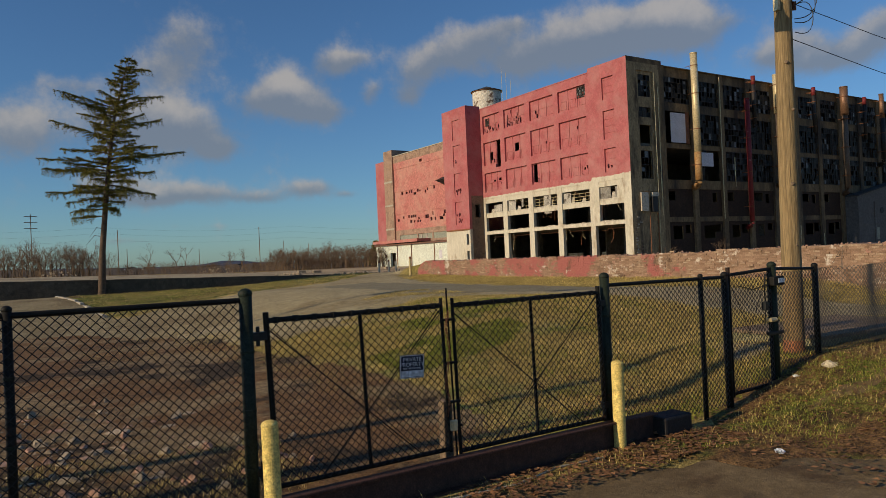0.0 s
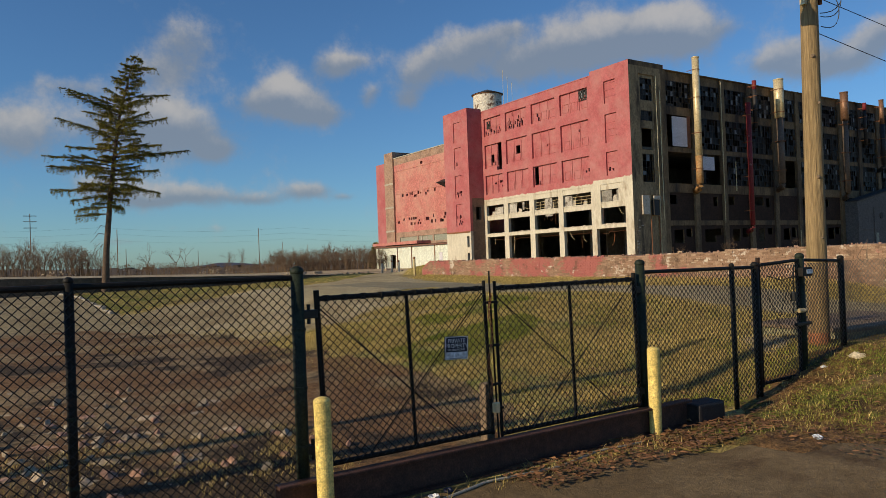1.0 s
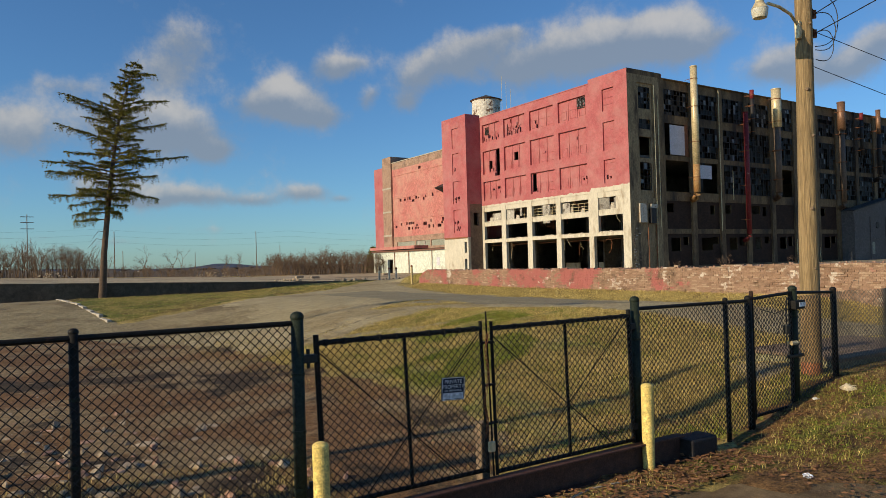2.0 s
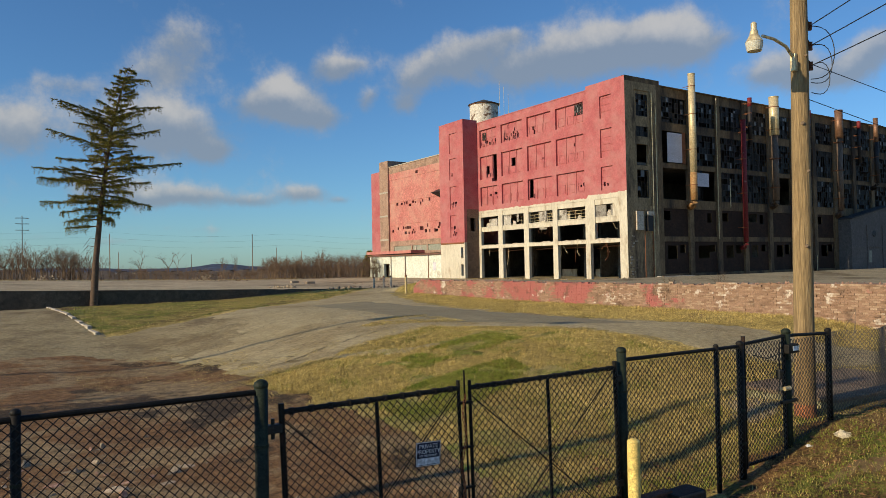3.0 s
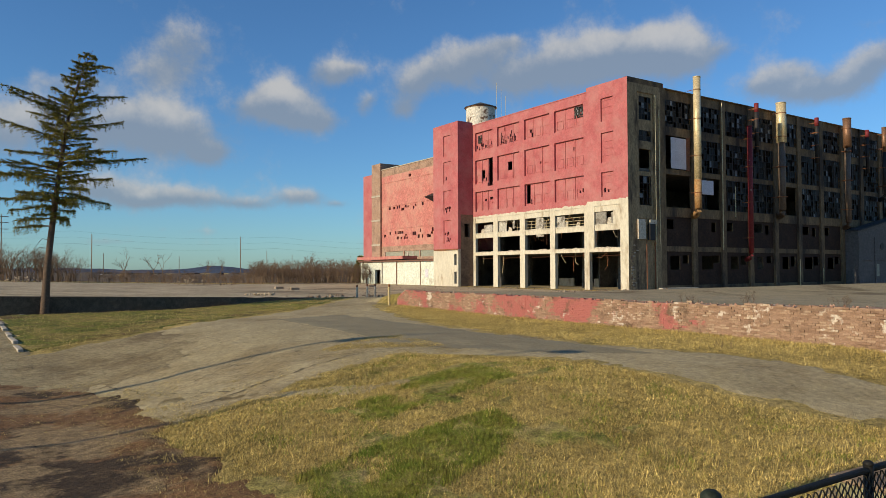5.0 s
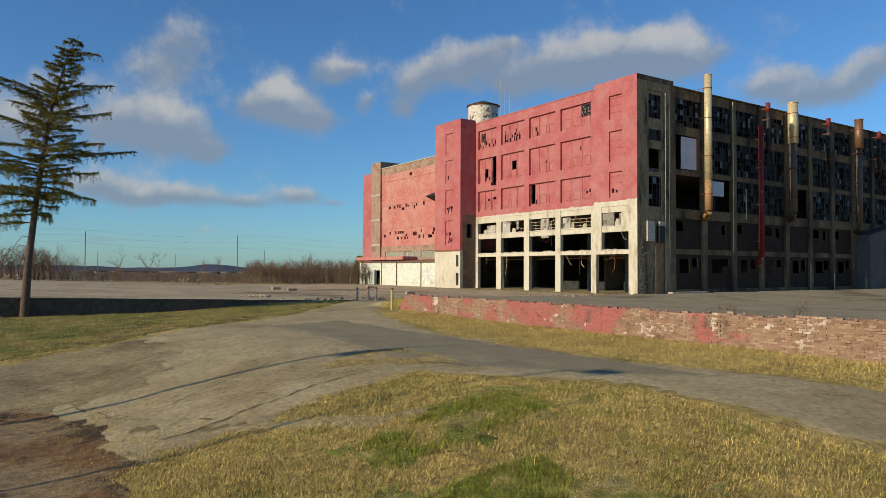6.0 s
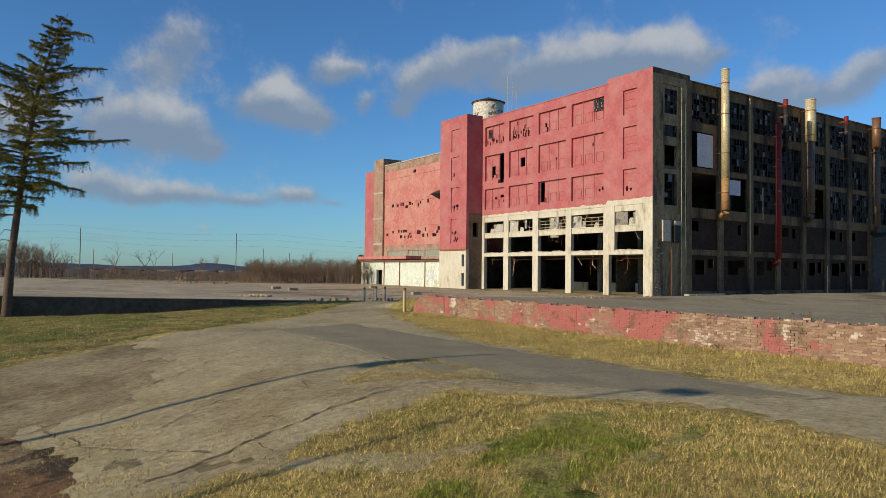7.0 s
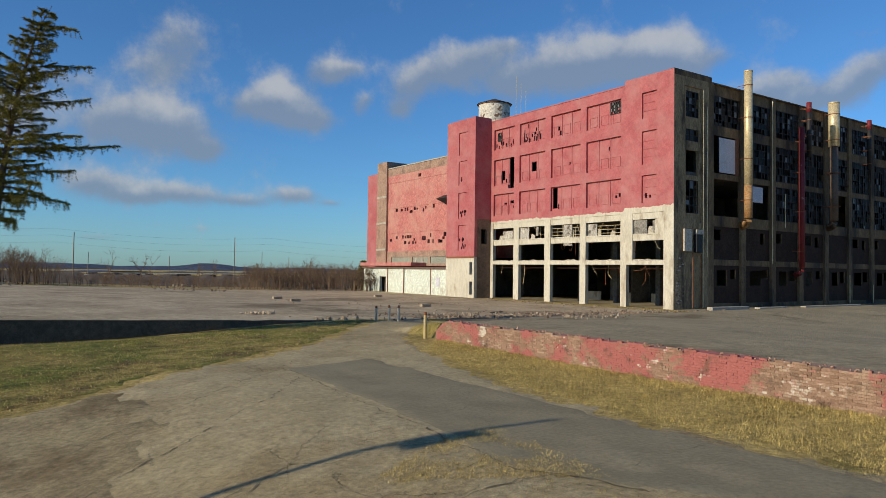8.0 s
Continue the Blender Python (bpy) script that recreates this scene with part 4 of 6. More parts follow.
def shed():
    """Gabled grey shed against the side wall."""
    B = tagged(empty("gabled_shed", (107.2, 54.0, .6)), "grey painted gabled shed against the factory side", "building")
    pts = [(0, 0), (24, 0), (24, 7.7), (12, 9.9), (0, 7.7)]
    bm = bmesh.new()
    f = [bm.verts.new((x, 0, z)) for x, z in pts]
    g = [bm.verts.new((x, 1.75, z)) for x, z in pts]
    bm.faces.new(f)
    bm.faces.new(g[::-1])
    for k in range(5):
        bm.faces.new((f[k], g[k], g[(k + 1) % 5], f[(k + 1) % 5]))
    bmesh.ops.recalc_face_normals(bm, faces=bm.faces)
    part("wall", bm, SHEDGREY, B)
    for s in (0, 1):
        x0, x1, z0, z1 = ((-.12, 12, 7.68, 9.94) if s == 0 else (12, 24.3, 9.94, 7.68))
        bm = bmesh.new()
        q = [bm.verts.new((x, y, z)) for x, z, y in ((x0, z0, -.3), (x1, z1, -.15), (x1, z1, 1.75), (x0, z0, 1.75))]
        q2 = [bm.verts.new(v.co + Vector((0, 0, .14))) for v in q]
        bm.faces.new(q[::-1])
        bm.faces.new(q2)
        for k in range(4):
            bm.faces.new((q[k], q[(k + 1) % 4], q2[(k + 1) % 4], q2[k]))
        part("roof", bm, ROOFING, B)
    for k in range(6):
        part("pilaster", boxed(k * 4.7, k * 4.7 + .35, -.12, -.002, 0, 6.9), SHEDGREY, B)
    part("rail", boxed(0, 24, -.1, -.004, 3.5, 3.7), SHEDGREY, B)
    part("vent", tubed([(7.0, -.06, 5.6), (7.0, .06, 5.6)], .5, 16), BLACKPIPE, B)
    part("door", boxed(5.2, 6.0, -.05, -.003, 1.2, 3.0), GREENGREY, B)


SHEDGREY = mat("grey_shed_paint", (0.13, 0.12, 0.115), (0.10, 0.092, 0.088), 0.5, 0.8, 0.2, 12, stain=(0.095, 0.088, 0.08), stain_scale=0.4)
shed()
for x0, x1 in ((63.6, 69.6), (71.4, 76.4), (80.0, 92.0)):
    tagged(part("kerb", boxed(x0, x1, 52.9, 53.5, .3, .95 if x0 < 65 else .8, bevel=.05), PALEGREY), "pale broken concrete kerb along the factory", "kerb", "kerbs at the factory", kind="structure")

# ---- verge, dirt and other ground cover ----
def gz(x, y):
    return float(lawn(np.array([x]), np.array([y]))[0])


VERGE = earth("greenish_verge", (0.15, 0.158, 0.025), (0.28, 0.215, 0.06), (0.14, 0.092, 0.033), 0.35, 0.5, 0.52, 0.58, 0.06, 0.6, 11, 0.16)
DIRT = earth("brown_dirt_and_old_asphalt", (0.27, 0.19, 0.095), (0.195, 0.105, 0.042), (0.062, 0.04, 0.02), 0.42, 0.36, 0.49, 0.555, 0.035, 0.6, 34, 0.05, crack=0.35, dark=(0.05, 0.035, 0.02))
GREENER = earth("green_lawn_patch", (0.19, 0.215, 0.035), (0.32, 0.27, 0.08), (0.42, 0.33, 0.13), 1.3, 1.0, 0.47, 0.55, 0.06, 0.6, 34, 0.07)
CRACK = mat("crack_fill", (0.12, 0.102, 0.06), (0.20, 0.165, 0.095), 3, 0.95, 0.5)
LEAFLITTER = earth("leaf_litter_soil", (0.19, 0.105, 0.04), (0.12, 0.125, 0.026), (0.07, 0.042, 0.02), 0.9, 0.7, 0.52, 0.6, 0.05, 0.7, 30, 0.08)
layer("verge", [(3.2, 49.6), (3.45, 41), (3.85, 32.0), (4.6, 32.4), (8.4, 34.0), (12.5, 37.0), (17.2, 40.6), (22.5, 46.2), (25.5, 49.5), (21, 49.6)], 0.03, VERGE, "strip of green and straw grass beside the drive", "grass", k=0.5)
layer("dirt", [(-6, 5.75), (4.0, 5.75), (5.2, 7.2), (5.7, 9.5), (5.6, 12), (5.6, 14.2), (5.0, 16.2), (5.7, 18.4), (5.8, 20.5), (5.6, 23.0), (4.4, 25.4), (2.6, 27.6), (-6, 28.4)], 0.035, DIRT, "brown gravelly dirt over broken asphalt inside the gate", "ground", k=0.5)
for pts in ([(6.0, 10.6), (7.4, 10.9), (7.2, 12.6), (6.2, 12.6)], [(7.8, 11.2), (9.6, 11.6), (10.0, 13.0), (8.2, 12.8)], [(8.0, 14.0), (9.2, 13.9), (9.4, 15.2), (8.4, 15.2)], [(10.0, 14.6), (12.2, 14.8), (12.0, 16.6), (10.4, 16.4)], [(5.6, 8.2), (6.6, 7.6), (7.6, 8.8), (6.4, 9.4)]):
    layer("lawn_patch", pts, 0.03, GREENER, "patch of fresh green grass in the dry lawn", "grass", k=2.6)
layer("bank", [(5.0, 5.5), (9.5, 5.9), (20, 6.2), (20, -2.0), (12, -.4), (8.2, 2.4), (6.8, 3.8), (5.8, 4.5)], 0.04, LEAFLITTER, "bank of dead leaves and weeds outside the fence", "ground", k=0.5)
layer("drive_strip", [(6.2, 21.0), (6.6, 20.2), (8.0, 18.4), (9.4, 16.9), (10.2, 16.5), (10.1, 16.1), (9.0, 16.2), (7.4, 18.2), (5.8, 20.6)], 0.02, ASPHALT, "narrow strip of bare old asphalt in the grass", "pavement", k=.25)
layer("concrete_pad", [(9.5, 6.5), (12.4, 6.7), (12.8, 8.0), (10.0, 7.7)], 0.02, SLAB, "small pale concrete pad beyond the side gate", "pavement", k=.3)
layer("path", [(7.6, 4.75), (8.4, 5.05), (11, 4.2), (14, 3.2), (13.5, 2.6), (10.5, 3.6)], 0.05, BROWNASPHALT, "worn strip of concrete path", "pavement", k=0.1)


def cracks():
    r = random.Random(11)
    verts, faces = [], []

    def crack(pts, w):
        n0 = len(verts)
        line = []
        for (x0, y0), (x1, y1) in zip(pts, pts[1:]):
            k = max(2, int(math.hypot(x1 - x0, y1 - y0) / 0.13))
            line += [(x0 + (x1 - x0) * i / k, y0 + (y1 - y0) * i / k) for i in range(k)]
        line.append(pts[-1])
        for i, (x, y) in enumerate(line):
            j = min(i + 1, len(line) - 1)
            dx, dy = line[j][0] - line[max(0, i - 1)][0], line[j][1] - line[max(0, i - 1)][1]
            L = math.hypot(dx, dy) or 1
            o = 0.16 * noise.noise((x * 1.7, y * 1.7, w * 30)) + 0.09 * noise.noise((x * 5.1, y * 5.1, w * 50))
            h = .34 * w * (0.15 + 1.2 * r.random() ** 2) * (0.3 if i in (0, len(line) - 1) else 1)
            for s in (-1, 1):
                px, py = x - dy / L * (o + s * h), y + dx / L * (o + s * h)
                verts.append((px, py, gz(px, py) + 0.034))
        faces.extend((n0 + 2 * i, n0 + 2 * i + 1, n0 + 2 * i + 3, n0 + 2 * i + 2) for i in range(len(line) - 1))

    crack([(3.0, 22.4), (5.4, 24.4), (8.6, 26.7), (11.5, 29.2), (13.5, 32.0)], .06)
    crack([(5.4, 24.4), (6.2, 21.6), (7.4, 19.6)], .09)
    crack([(2.0, 27.0), (6.5, 28.0), (10.0, 30.4), (13.6, 34.0), (15.0, 36.0)], .05)
    crack([(13.7, 34.2), (13.6, 32.1), (13.15, 27.5), (13.0, 24.2)], .05)
    crack([(7.0, 22.0), (9.5, 23.6), (11.5, 25.6)], .045)
    crack([(6.0, 18.9), (8.2, 19.6), (10.6, 20.4), (12.4, 20.6)], .12)
    crack([(13.0, 24.2), (12.6, 21.2), (13.6, 19.0)], .08)
    crack([(14.9, 17.2), (15.8, 16.2), (17.2, 15.0)], .06)
    for k in range(46):
        x, y = r.uniform(3.5, 17), r.uniform(18.5, 36)
        a = r.gauss(.75, .5)
        L = r.uniform(.4, 1.6)
        m = (x + L * .5 * math.cos(a) + r.gauss(0, .12), y + L * .5 * math.sin(a) + r.gauss(0, .12))
        crack([(x, y), m, (x + L * math.cos(a), y + L * math.sin(a))], .02 + .02 * r.random())
    for k in range(26):
        x, y = r.uniform(-3, 4.5), r.uniform(8, 21)
        a = r.gauss(.1 if k % 2 else 1.6, .4)
        L = r.uniform(.8, 3)
        crack([(x, y), (x + L * math.cos(a), y + L * math.sin(a))], .03)
    tagged(raw("asphalt_crack", verts, faces, CRACK), "dark weed-filled cracks across the old asphalt", "crack", kind="stuff")


cracks()


# ---- grass ----
def blades(name, spots, height, width, material, label, seed, lean=.5, per=5, spread=.05):
    """Tufts of tapering blades at the spots, as one mesh."""
    r = np.random.default_rng(seed)
    P = np.repeat(np.asarray(spots, float), per, axis=0)
    n = len(P)
    P[:, :2] += r.normal(0, spread, (n, 2))
    z = lawn(P[:, 0], P[:, 1]) + 0.02
    a = r.uniform(0, 2 * np.pi, n)
    h = height * r.uniform(.4, 1.2, n)
    tip = np.stack([np.cos(a) * h * lean * r.uniform(.2, 1.4, n), np.sin(a) * h * lean * r.uniform(.2, 1.4, n), h], 1)
    side = np.stack([-np.sin(a), np.cos(a), np.zeros(n)], 1) * (width / 2)
    base = np.stack([P[:, 0], P[:, 1], z - .03], 1)
    mid = base + tip * np.array([.4, .4, .65])
    V = np.stack([base - side, base + side, mid + side * .7, mid - side * .7, base + tip], 1).reshape(-1, 3)
    i = np.arange(n)[:, None] * 5
    me = bpy.data.meshes.new(name)
    F = [tuple(q) for q in np.concatenate([i, i + 1, i + 2, i + 3], 1).tolist()] + [tuple(q) for q in np.concatenate([i + 3, i + 2, i + 4], 1).tolist()]
    me.from_pydata(V.tolist(), [], F)
    return tagged(link(name, me, material), label, "grass", kind="stuff")


STRAW = mat("straw_blades", (0.56, 0.43, 0.15), (0.365, 0.275, 0.088), .5, 0.9, 0, 10, rand=.6, island=True)
GREENBLADE = mat("green_blades", (0.16, 0.215, 0.025), (0.28, 0.26, 0.05), 2, 0.9, 0, 10, rand=.35, island=True)


def in_poly(x, y, pts):
    c = np.zeros(len(x), bool)
    for (x0, y0), (x1, y1) in zip(pts, pts[1:] + pts[:1]):
        if y0 != y1:
            c ^= ((y0 > y) != (y1 > y)) & (x < (x1 - x0) * (y - y0) / (y1 - y0) + x0)
    return c


def scatter(pts, n, seed, clump=0.0):
    r = np.random.default_rng(seed)
    xs, ys = [p[0] for p in pts], [p[1] for p in pts]
    x, y = r.uniform(min(xs), max(xs), n * 3), r.uniform(min(ys), max(ys), n * 3)
    k = in_poly(x, y, pts)
    if clump:
        m = np.array([noise.noise((p * 1.1, q * 1.1, seed)) for p, q in zip(x, y)])
        k &= m > clump - r.uniform(0, .5, len(m))
    return np.stack([x[k], y[k]], 1)[:n]


LAWN = [(5.6, 6.2), (9, 6.2), (14, 6.2), (15, 8), (14.2, 12.4), (14.4, 15.2), (12.9, 17.9), (11.8, 19.2), (8, 18.2), (5.4, 17.6), (5.2, 15.9), (5.9, 13.5), (6.0, 9.5)]
BELOWWALL = [(19.2, 7), (22.5, 7), (22.55, 38.2), (20.6, 36.4), (18.2, 28), (17.6, 22.5), (17.8, 18), (18.6, 14)]
blades("dry_grass", np.concatenate([scatter(LAWN, 42000, 1), scatter(BELOWWALL, 20000, 2)]), .055, .009, STRAW, "short straw-dry winter lawn grass", 3, lean=1.3, per=4)
blades("green_grass", np.concatenate([scatter([(6, 10.6), (7.4, 10.9), (9.6, 11.6), (10, 13), (8.4, 13), (6.2, 12.6)], 8000, 4, .15), scatter([(8, 14), (12.2, 14.8), (12, 16.6), (8.4, 15.4)], 5200, 5, .3), scatter(LAWN, 4200, 6, .45), scatter([(4.6, 32.4), (17, 41), (22, 46.5), (20, 49), (4, 49), (4.2, 32.4)], 8000, 7, .1)]), .075, .009, GREENBLADE, "fresh green grass tufts in the lawn", 8, lean=.8, per=5)
blades("verge_straw", scatter([(4.6, 31.6), (17.4, 40.4), (25, 49.5), (20, 49.4), (3.8, 49.4), (4.1, 31.6)], 5000, 9), .10, .014, STRAW, "straw-coloured grass on the verge", 10, lean=1.0, per=4)
blades("weeds", np.concatenate([scatter([(6.0, 4.9), (9.4, 5.5), (10.6, 5.2), (14, 5.5), (14, 2.6), (9, 2.4), (7.0, 4.2)], 6500, 12, .1), scatter([(5.0, 5.72), (10, 5.72), (10, 6.4), (5.4, 6.4)], 420, 13)]), .085, .009, GREENBLADE, "green weeds along the fence foot", 14, lean=.7, per=6)
blades("dead_weeds", np.concatenate([scatter([(-1, 5.1), (1.4, 5.15), (1.6, 6.2), (-1, 6.6)], 260, 15), scatter([(-1, 6.4), (2.6, 6.4), (2.8, 8.4), (-1, 9)], 900, 151, .2), scatter([(2.4, 5.1), (6.6, 4.7), (6.9, 5.3), (2.4, 5.3)], 90, 16), scatter([(6.0, 4.6), (14, 2.4), (14, 5.5), (8, 5.6)], 1500, 17), scatter([(22.3, 7.5), (22.58, 7.5), (22.58, 38), (22.3, 38)], 1500, 18), scatter([(22.9, 7.5), (23.3, 7.5), (23.3, 20), (22.9, 24)], 240, 19)]), .10, .006, STRAW, "dead straw weeds at the fence and wall", 20, lean=.8, per=7)


blades("dead_tussocks", np.concatenate([scatter(BELOWWALL, 1500, 81, .25), scatter([(21.2, 7.5), (22.5, 7.5), (22.5, 37.5), (21.8, 37.5)], 900, 82, .1), scatter(LAWN, 700, 83, .35)]), .15, .008, STRAW, "taller dead grass clumps on the slope below the wall", 84, lean=1.1, per=6, spread=.07)
blades("sparse_straw", np.concatenate([scatter([(10.3, 21.9), (13.1, 23.4), (14.3, 23.5), (14.0, 21.1), (13.6, 19.8)], 2600, 85, .12), scatter([(3.6, 6.0), (7.0, 6.0), (7.0, 18.5), (4.2, 19.0), (4.6, 12)], 2600, 61, .05), scatter([(4.6, 7.4), (6.3, 7.4), (6.4, 14), (6.3, 22), (5.4, 25.4), (3.4, 26.4), (3.6, 24.6), (4.9, 22.6), (4.3, 16.2)], 2600, 67, .12), scatter([(5.0, 18.0), (13.5, 18.6), (12.6, 21.2), (5.5, 20.6)], 900, 62, .2), scatter([(2, 19), (6, 19), (7, 23), (2, 24)], 1300, 63, .25), scatter([(17.0, 16), (18.6, 16), (19, 28), (21.5, 37.5), (20.3, 37.5), (17.3, 27)], 800, 64, .1)]), .07, .009, STRAW, "sparse dry grass creeping over the asphalt edges", 65, lean=1.2, per=4)


# ---- loose bits on the ground ----
def ico():
    bm = bmesh.new()
    bmesh.ops.create_icosphere(bm, subdivisions=1, radius=1)
    bm.verts.index_update()
    out = [v.co.copy() for v in bm.verts], [[v.index for v in f.verts] for f in bm.faces]
    bm.free()
    return out


ICO = ico()


def chunk(bm, at, size, r):
    """A jagged little stone."""
    m = Matrix.LocRotScale(at, Euler((r.random() * 6, r.random() * 6, r.random() * 6)), (size * r.uniform(.6, 1.3), size * r.uniform(.5, 1), size * r.uniform(.3, .7)))
    vs = [bm.verts.new(m @ v + Vector((r.uniform(-1, 1), r.uniform(-1, 1), r.uniform(-1, 1))) * size * .22) for v in ICO[0]]
    for f in ICO[1]:
        bm.faces.new([vs[k] for k in f])


def rubble():
    r = random.Random(21)
    for k in range(300):
        x, y = r.gauss(.5, 1.1), r.gauss(9.0, 2.0)
        if y < 6.4 or x > 3.2 or x < -1.5:
            continue
        s = r.uniform(.03, .10) * (1.5 if r.random() < .15 else 1)
        bm = bmesh.new()
        chunk(bm, (0, 0, 0), s, r)
        if k % 4 == 0:
            bmesh.ops.scale(bm, vec=(1.9, 1.5, .55), verts=bm.verts)
        ob = part("concrete_chunk", bm, (PALECHUNK, PALECHUNK, BRICKCHUNK)[k % 3])
        ob.matrix_basis = pose(x, y, gz(x, y) + s * .25)
        tagged(ob, "broken pale concrete chunk lying in the dirt" if k % 3 < 2 else "broken reddish brick chunk lying in the dirt", "rubble", "rubble inside the fence")
    bm = bmesh.new()
    for k in range(3300):
        x, y = r.gauss(.5, 1.5), r.gauss(9.3, 2.5)
        if 6.0 < y and -2 < x < 5:
            chunk(bm, (x, y, gz(x, y) + .02), r.uniform(.008, .035), r)
    tagged(part("rubble", bm, PALECHUNK), "scattered small broken stones and concrete", "rubble", kind="stuff")
    # heaps and strays on the slab and yard
    for x, y, w, n in ((21, 56.6, 1.3, 26), (39.3, 45, 2.6, 40), (23.4, 50.6, 1.8, 24), (8.0, 118, 3.5, 40), (30, 112, 5, 60), (37, 57, 4, 30), (43, 54, 3, 24)):
        bm = bmesh.new()
        for k in range(n):
            px, py = r.gauss(x, w * .5), r.gauss(y, w * .25)
            h = gz(px, py)
            chunk(bm, (px, py, h + .02 + (.9 * math.exp(-((px - x) / w) ** 2 * 3) * r.random() if w > 3.2 and y > 100 else .1 * r.random())), r.uniform(.05, .2) * (1.3 if y > 100 else 1), r)
        tagged(part("rubble_heap", bm, PALECHUNK), "low heap of pale demolition rubble on the slab", "rubble heap", kind="stuff")
    for x, y in ((32.9, 85), (32.5, 79), (41, 68), (48, 90)):
        tagged(part("concrete_block", boxed(x - .5, x + .5, y - .25, y + .25, gz(x, y) - .05, gz(x, y) + .3, bevel=.06), PALECHUNK), "squat concrete block standing on the bare slab", "block", "blocks on the slab")
    for k in range(16):
        x, y = r.gauss(40, 4), r.gauss(52.5, 2.2)
        L, a = r.uniform(.6, 2.2), r.gauss(0, .4)
        ob = part("timber", boxed(-L / 2, L / 2, -.06, .06, -.05, .04, bevel=.01), (OLDTIMBER, PALECHUNK)[k % 2])
        ob.matrix_basis = pose(x, y, gz(x, y) + .09, 0, 0, math.degrees(a))
        tagged(ob, "weathered beam lying among debris before the factory", "debris", "debris before the factory")
    # wide low debris line before the front
    bm = bmesh.new()
    for k in range(420):
        x, y = r.uniform(30, 60.5), r.uniform(50, 84)
        if r.random() < .5:
            x = r.uniform(56, 60.8)
        chunk(bm, (x, y, gz(x, y) + .02), r.uniform(.03, .13), r)
    for k in range(1500):
        x, y = r.gauss(43, 6.5), r.gauss(52.5, 2.4)
        chunk(bm, (x, y, gz(x, y) + .05 * r.random()), r.uniform(.04, .16), r)
    tagged(part("debris", bm, DEBRIS), "brown and grey demolition debris strewn before the factory", "debris", kind="stuff")
    # dead leaves
    V, F = [], []
    for k in range(3800):
        x, y = (r.uniform(6.2, 13), r.uniform(2.6, 5.7)) if k % 3 else (r.uniform(3.4, 7), r.uniform(4.7, 5.35))
        if k % 7 == 0:
            x, y = r.uniform(4, 8), r.uniform(5.8, 8.5)
        a, s = r.random() * 6.28, r.uniform(.02, .045)
        z = gz(x, y) + .045 + .02 * r.random()
        n = len(V)
        for dx, dy, dz in ((-1, 0, 0), (0, -.6, .25 * r.random()), (1, 0, .1), (0, .6, .4 * r.random())):
            V.append((x + s * (dx * math.cos(a) - dy * math.sin(a)), y + s * (dx * math.sin(a) + dy * math.cos(a)), z + s * dz))
        F.append((n, n + 1, n + 2, n + 3))
    tagged(raw("dead_leaves", V, F, LEAF), "brown dead leaves on the bank and kerb", "leaves", kind="stuff")


PALECHUNK = mat("pale_rubble", (0.42, 0.34, 0.235), (0.26, 0.20, 0.132), 3, 0.9, 0.5, 30, rand=.25)
BRICKCHUNK = mat("brick_rubble", (0.34, 0.17, 0.11), (0.42, 0.28, 0.2), 3, 0.9, 0.5, 30, rand=.25)
OLDTIMBER = mat("old_timber", (0.26, 0.19, 0.12), (0.17, 0.12, 0.08), 3, 0.9, 0.4, 30)
DEBRIS = mat("brown_debris", (0.28, 0.2, 0.13), (0.16, 0.115, 0.08), 1.0, 0.9, 0.4, 20, rand=.4, island=True)
LEAF = mat("dead_leaf", (0.27, 0.13, 0.055), (0.17, 0.085, 0.04), 2, 0.8, 0, 10, rand=.45, island=True)
rubble()


# ---- fence and gates ----
FENCE_Y = 5.62


def chainlink(name, x0, x1, z0, z1, y, parent, pitch=.0365, r=.0050, sag=None, material=None):
    """Woven wire: upright zigzag wires that hook into one another."""
    V, F = [], []
    n, m = int(round((x1 - x0) / pitch)), int(round((z1 - z0) / pitch))
    for k in range(n):
        ring = None
        for j in range(m + 1):
            s = 1 if (j + k) % 2 else -1
            x = x0 + (k + .5) * (x1 - x0) / n + s * pitch * .5
            x = min(max(x, x0), x1)
            z = z0 + (z1 - z0) * j / m
            yy = y + s * .003 + (sag(x, z) if sag else 0.0)
            i = len(V)
            V += [(x - r, yy - r * .6, z), (x + r, yy - r * .6, z), (x, yy + r, z)]
            if ring is not None:
                F += [(ring + a, ring + (a + 1) % 3, i + (a + 1) % 3, i + a) for a in range(3)]
            ring = i
    return raw(name, V, F, material or BLACKWIRE, parent)


def round_post(name, x, y, z0, z1, r, parent, cap=True, label=""):
    coat = GREENSTEEL if r > .05 else BLACKSTEEL
    ob = part(name, tubed([(x, y, z0), (x, y, z1)], r, 14), coat, parent, label, smooth=True)
    if cap:
        bm = bmesh.new()
        bmesh.ops.create_uvsphere(bm, u_segments=14, v_segments=6, radius=r * 1.12, matrix=Matrix.Translation((x, y, z1)) @ Matrix.Diagonal((1, 1, .8, 1)))
        part("cap", bm, coat, ob, smooth=True)
    return ob


def bar(name, a, b, r, parent, material=None, sides=10):
    return part(name, tubed([a, b], r, sides), material or BLACKSTEEL, parent)


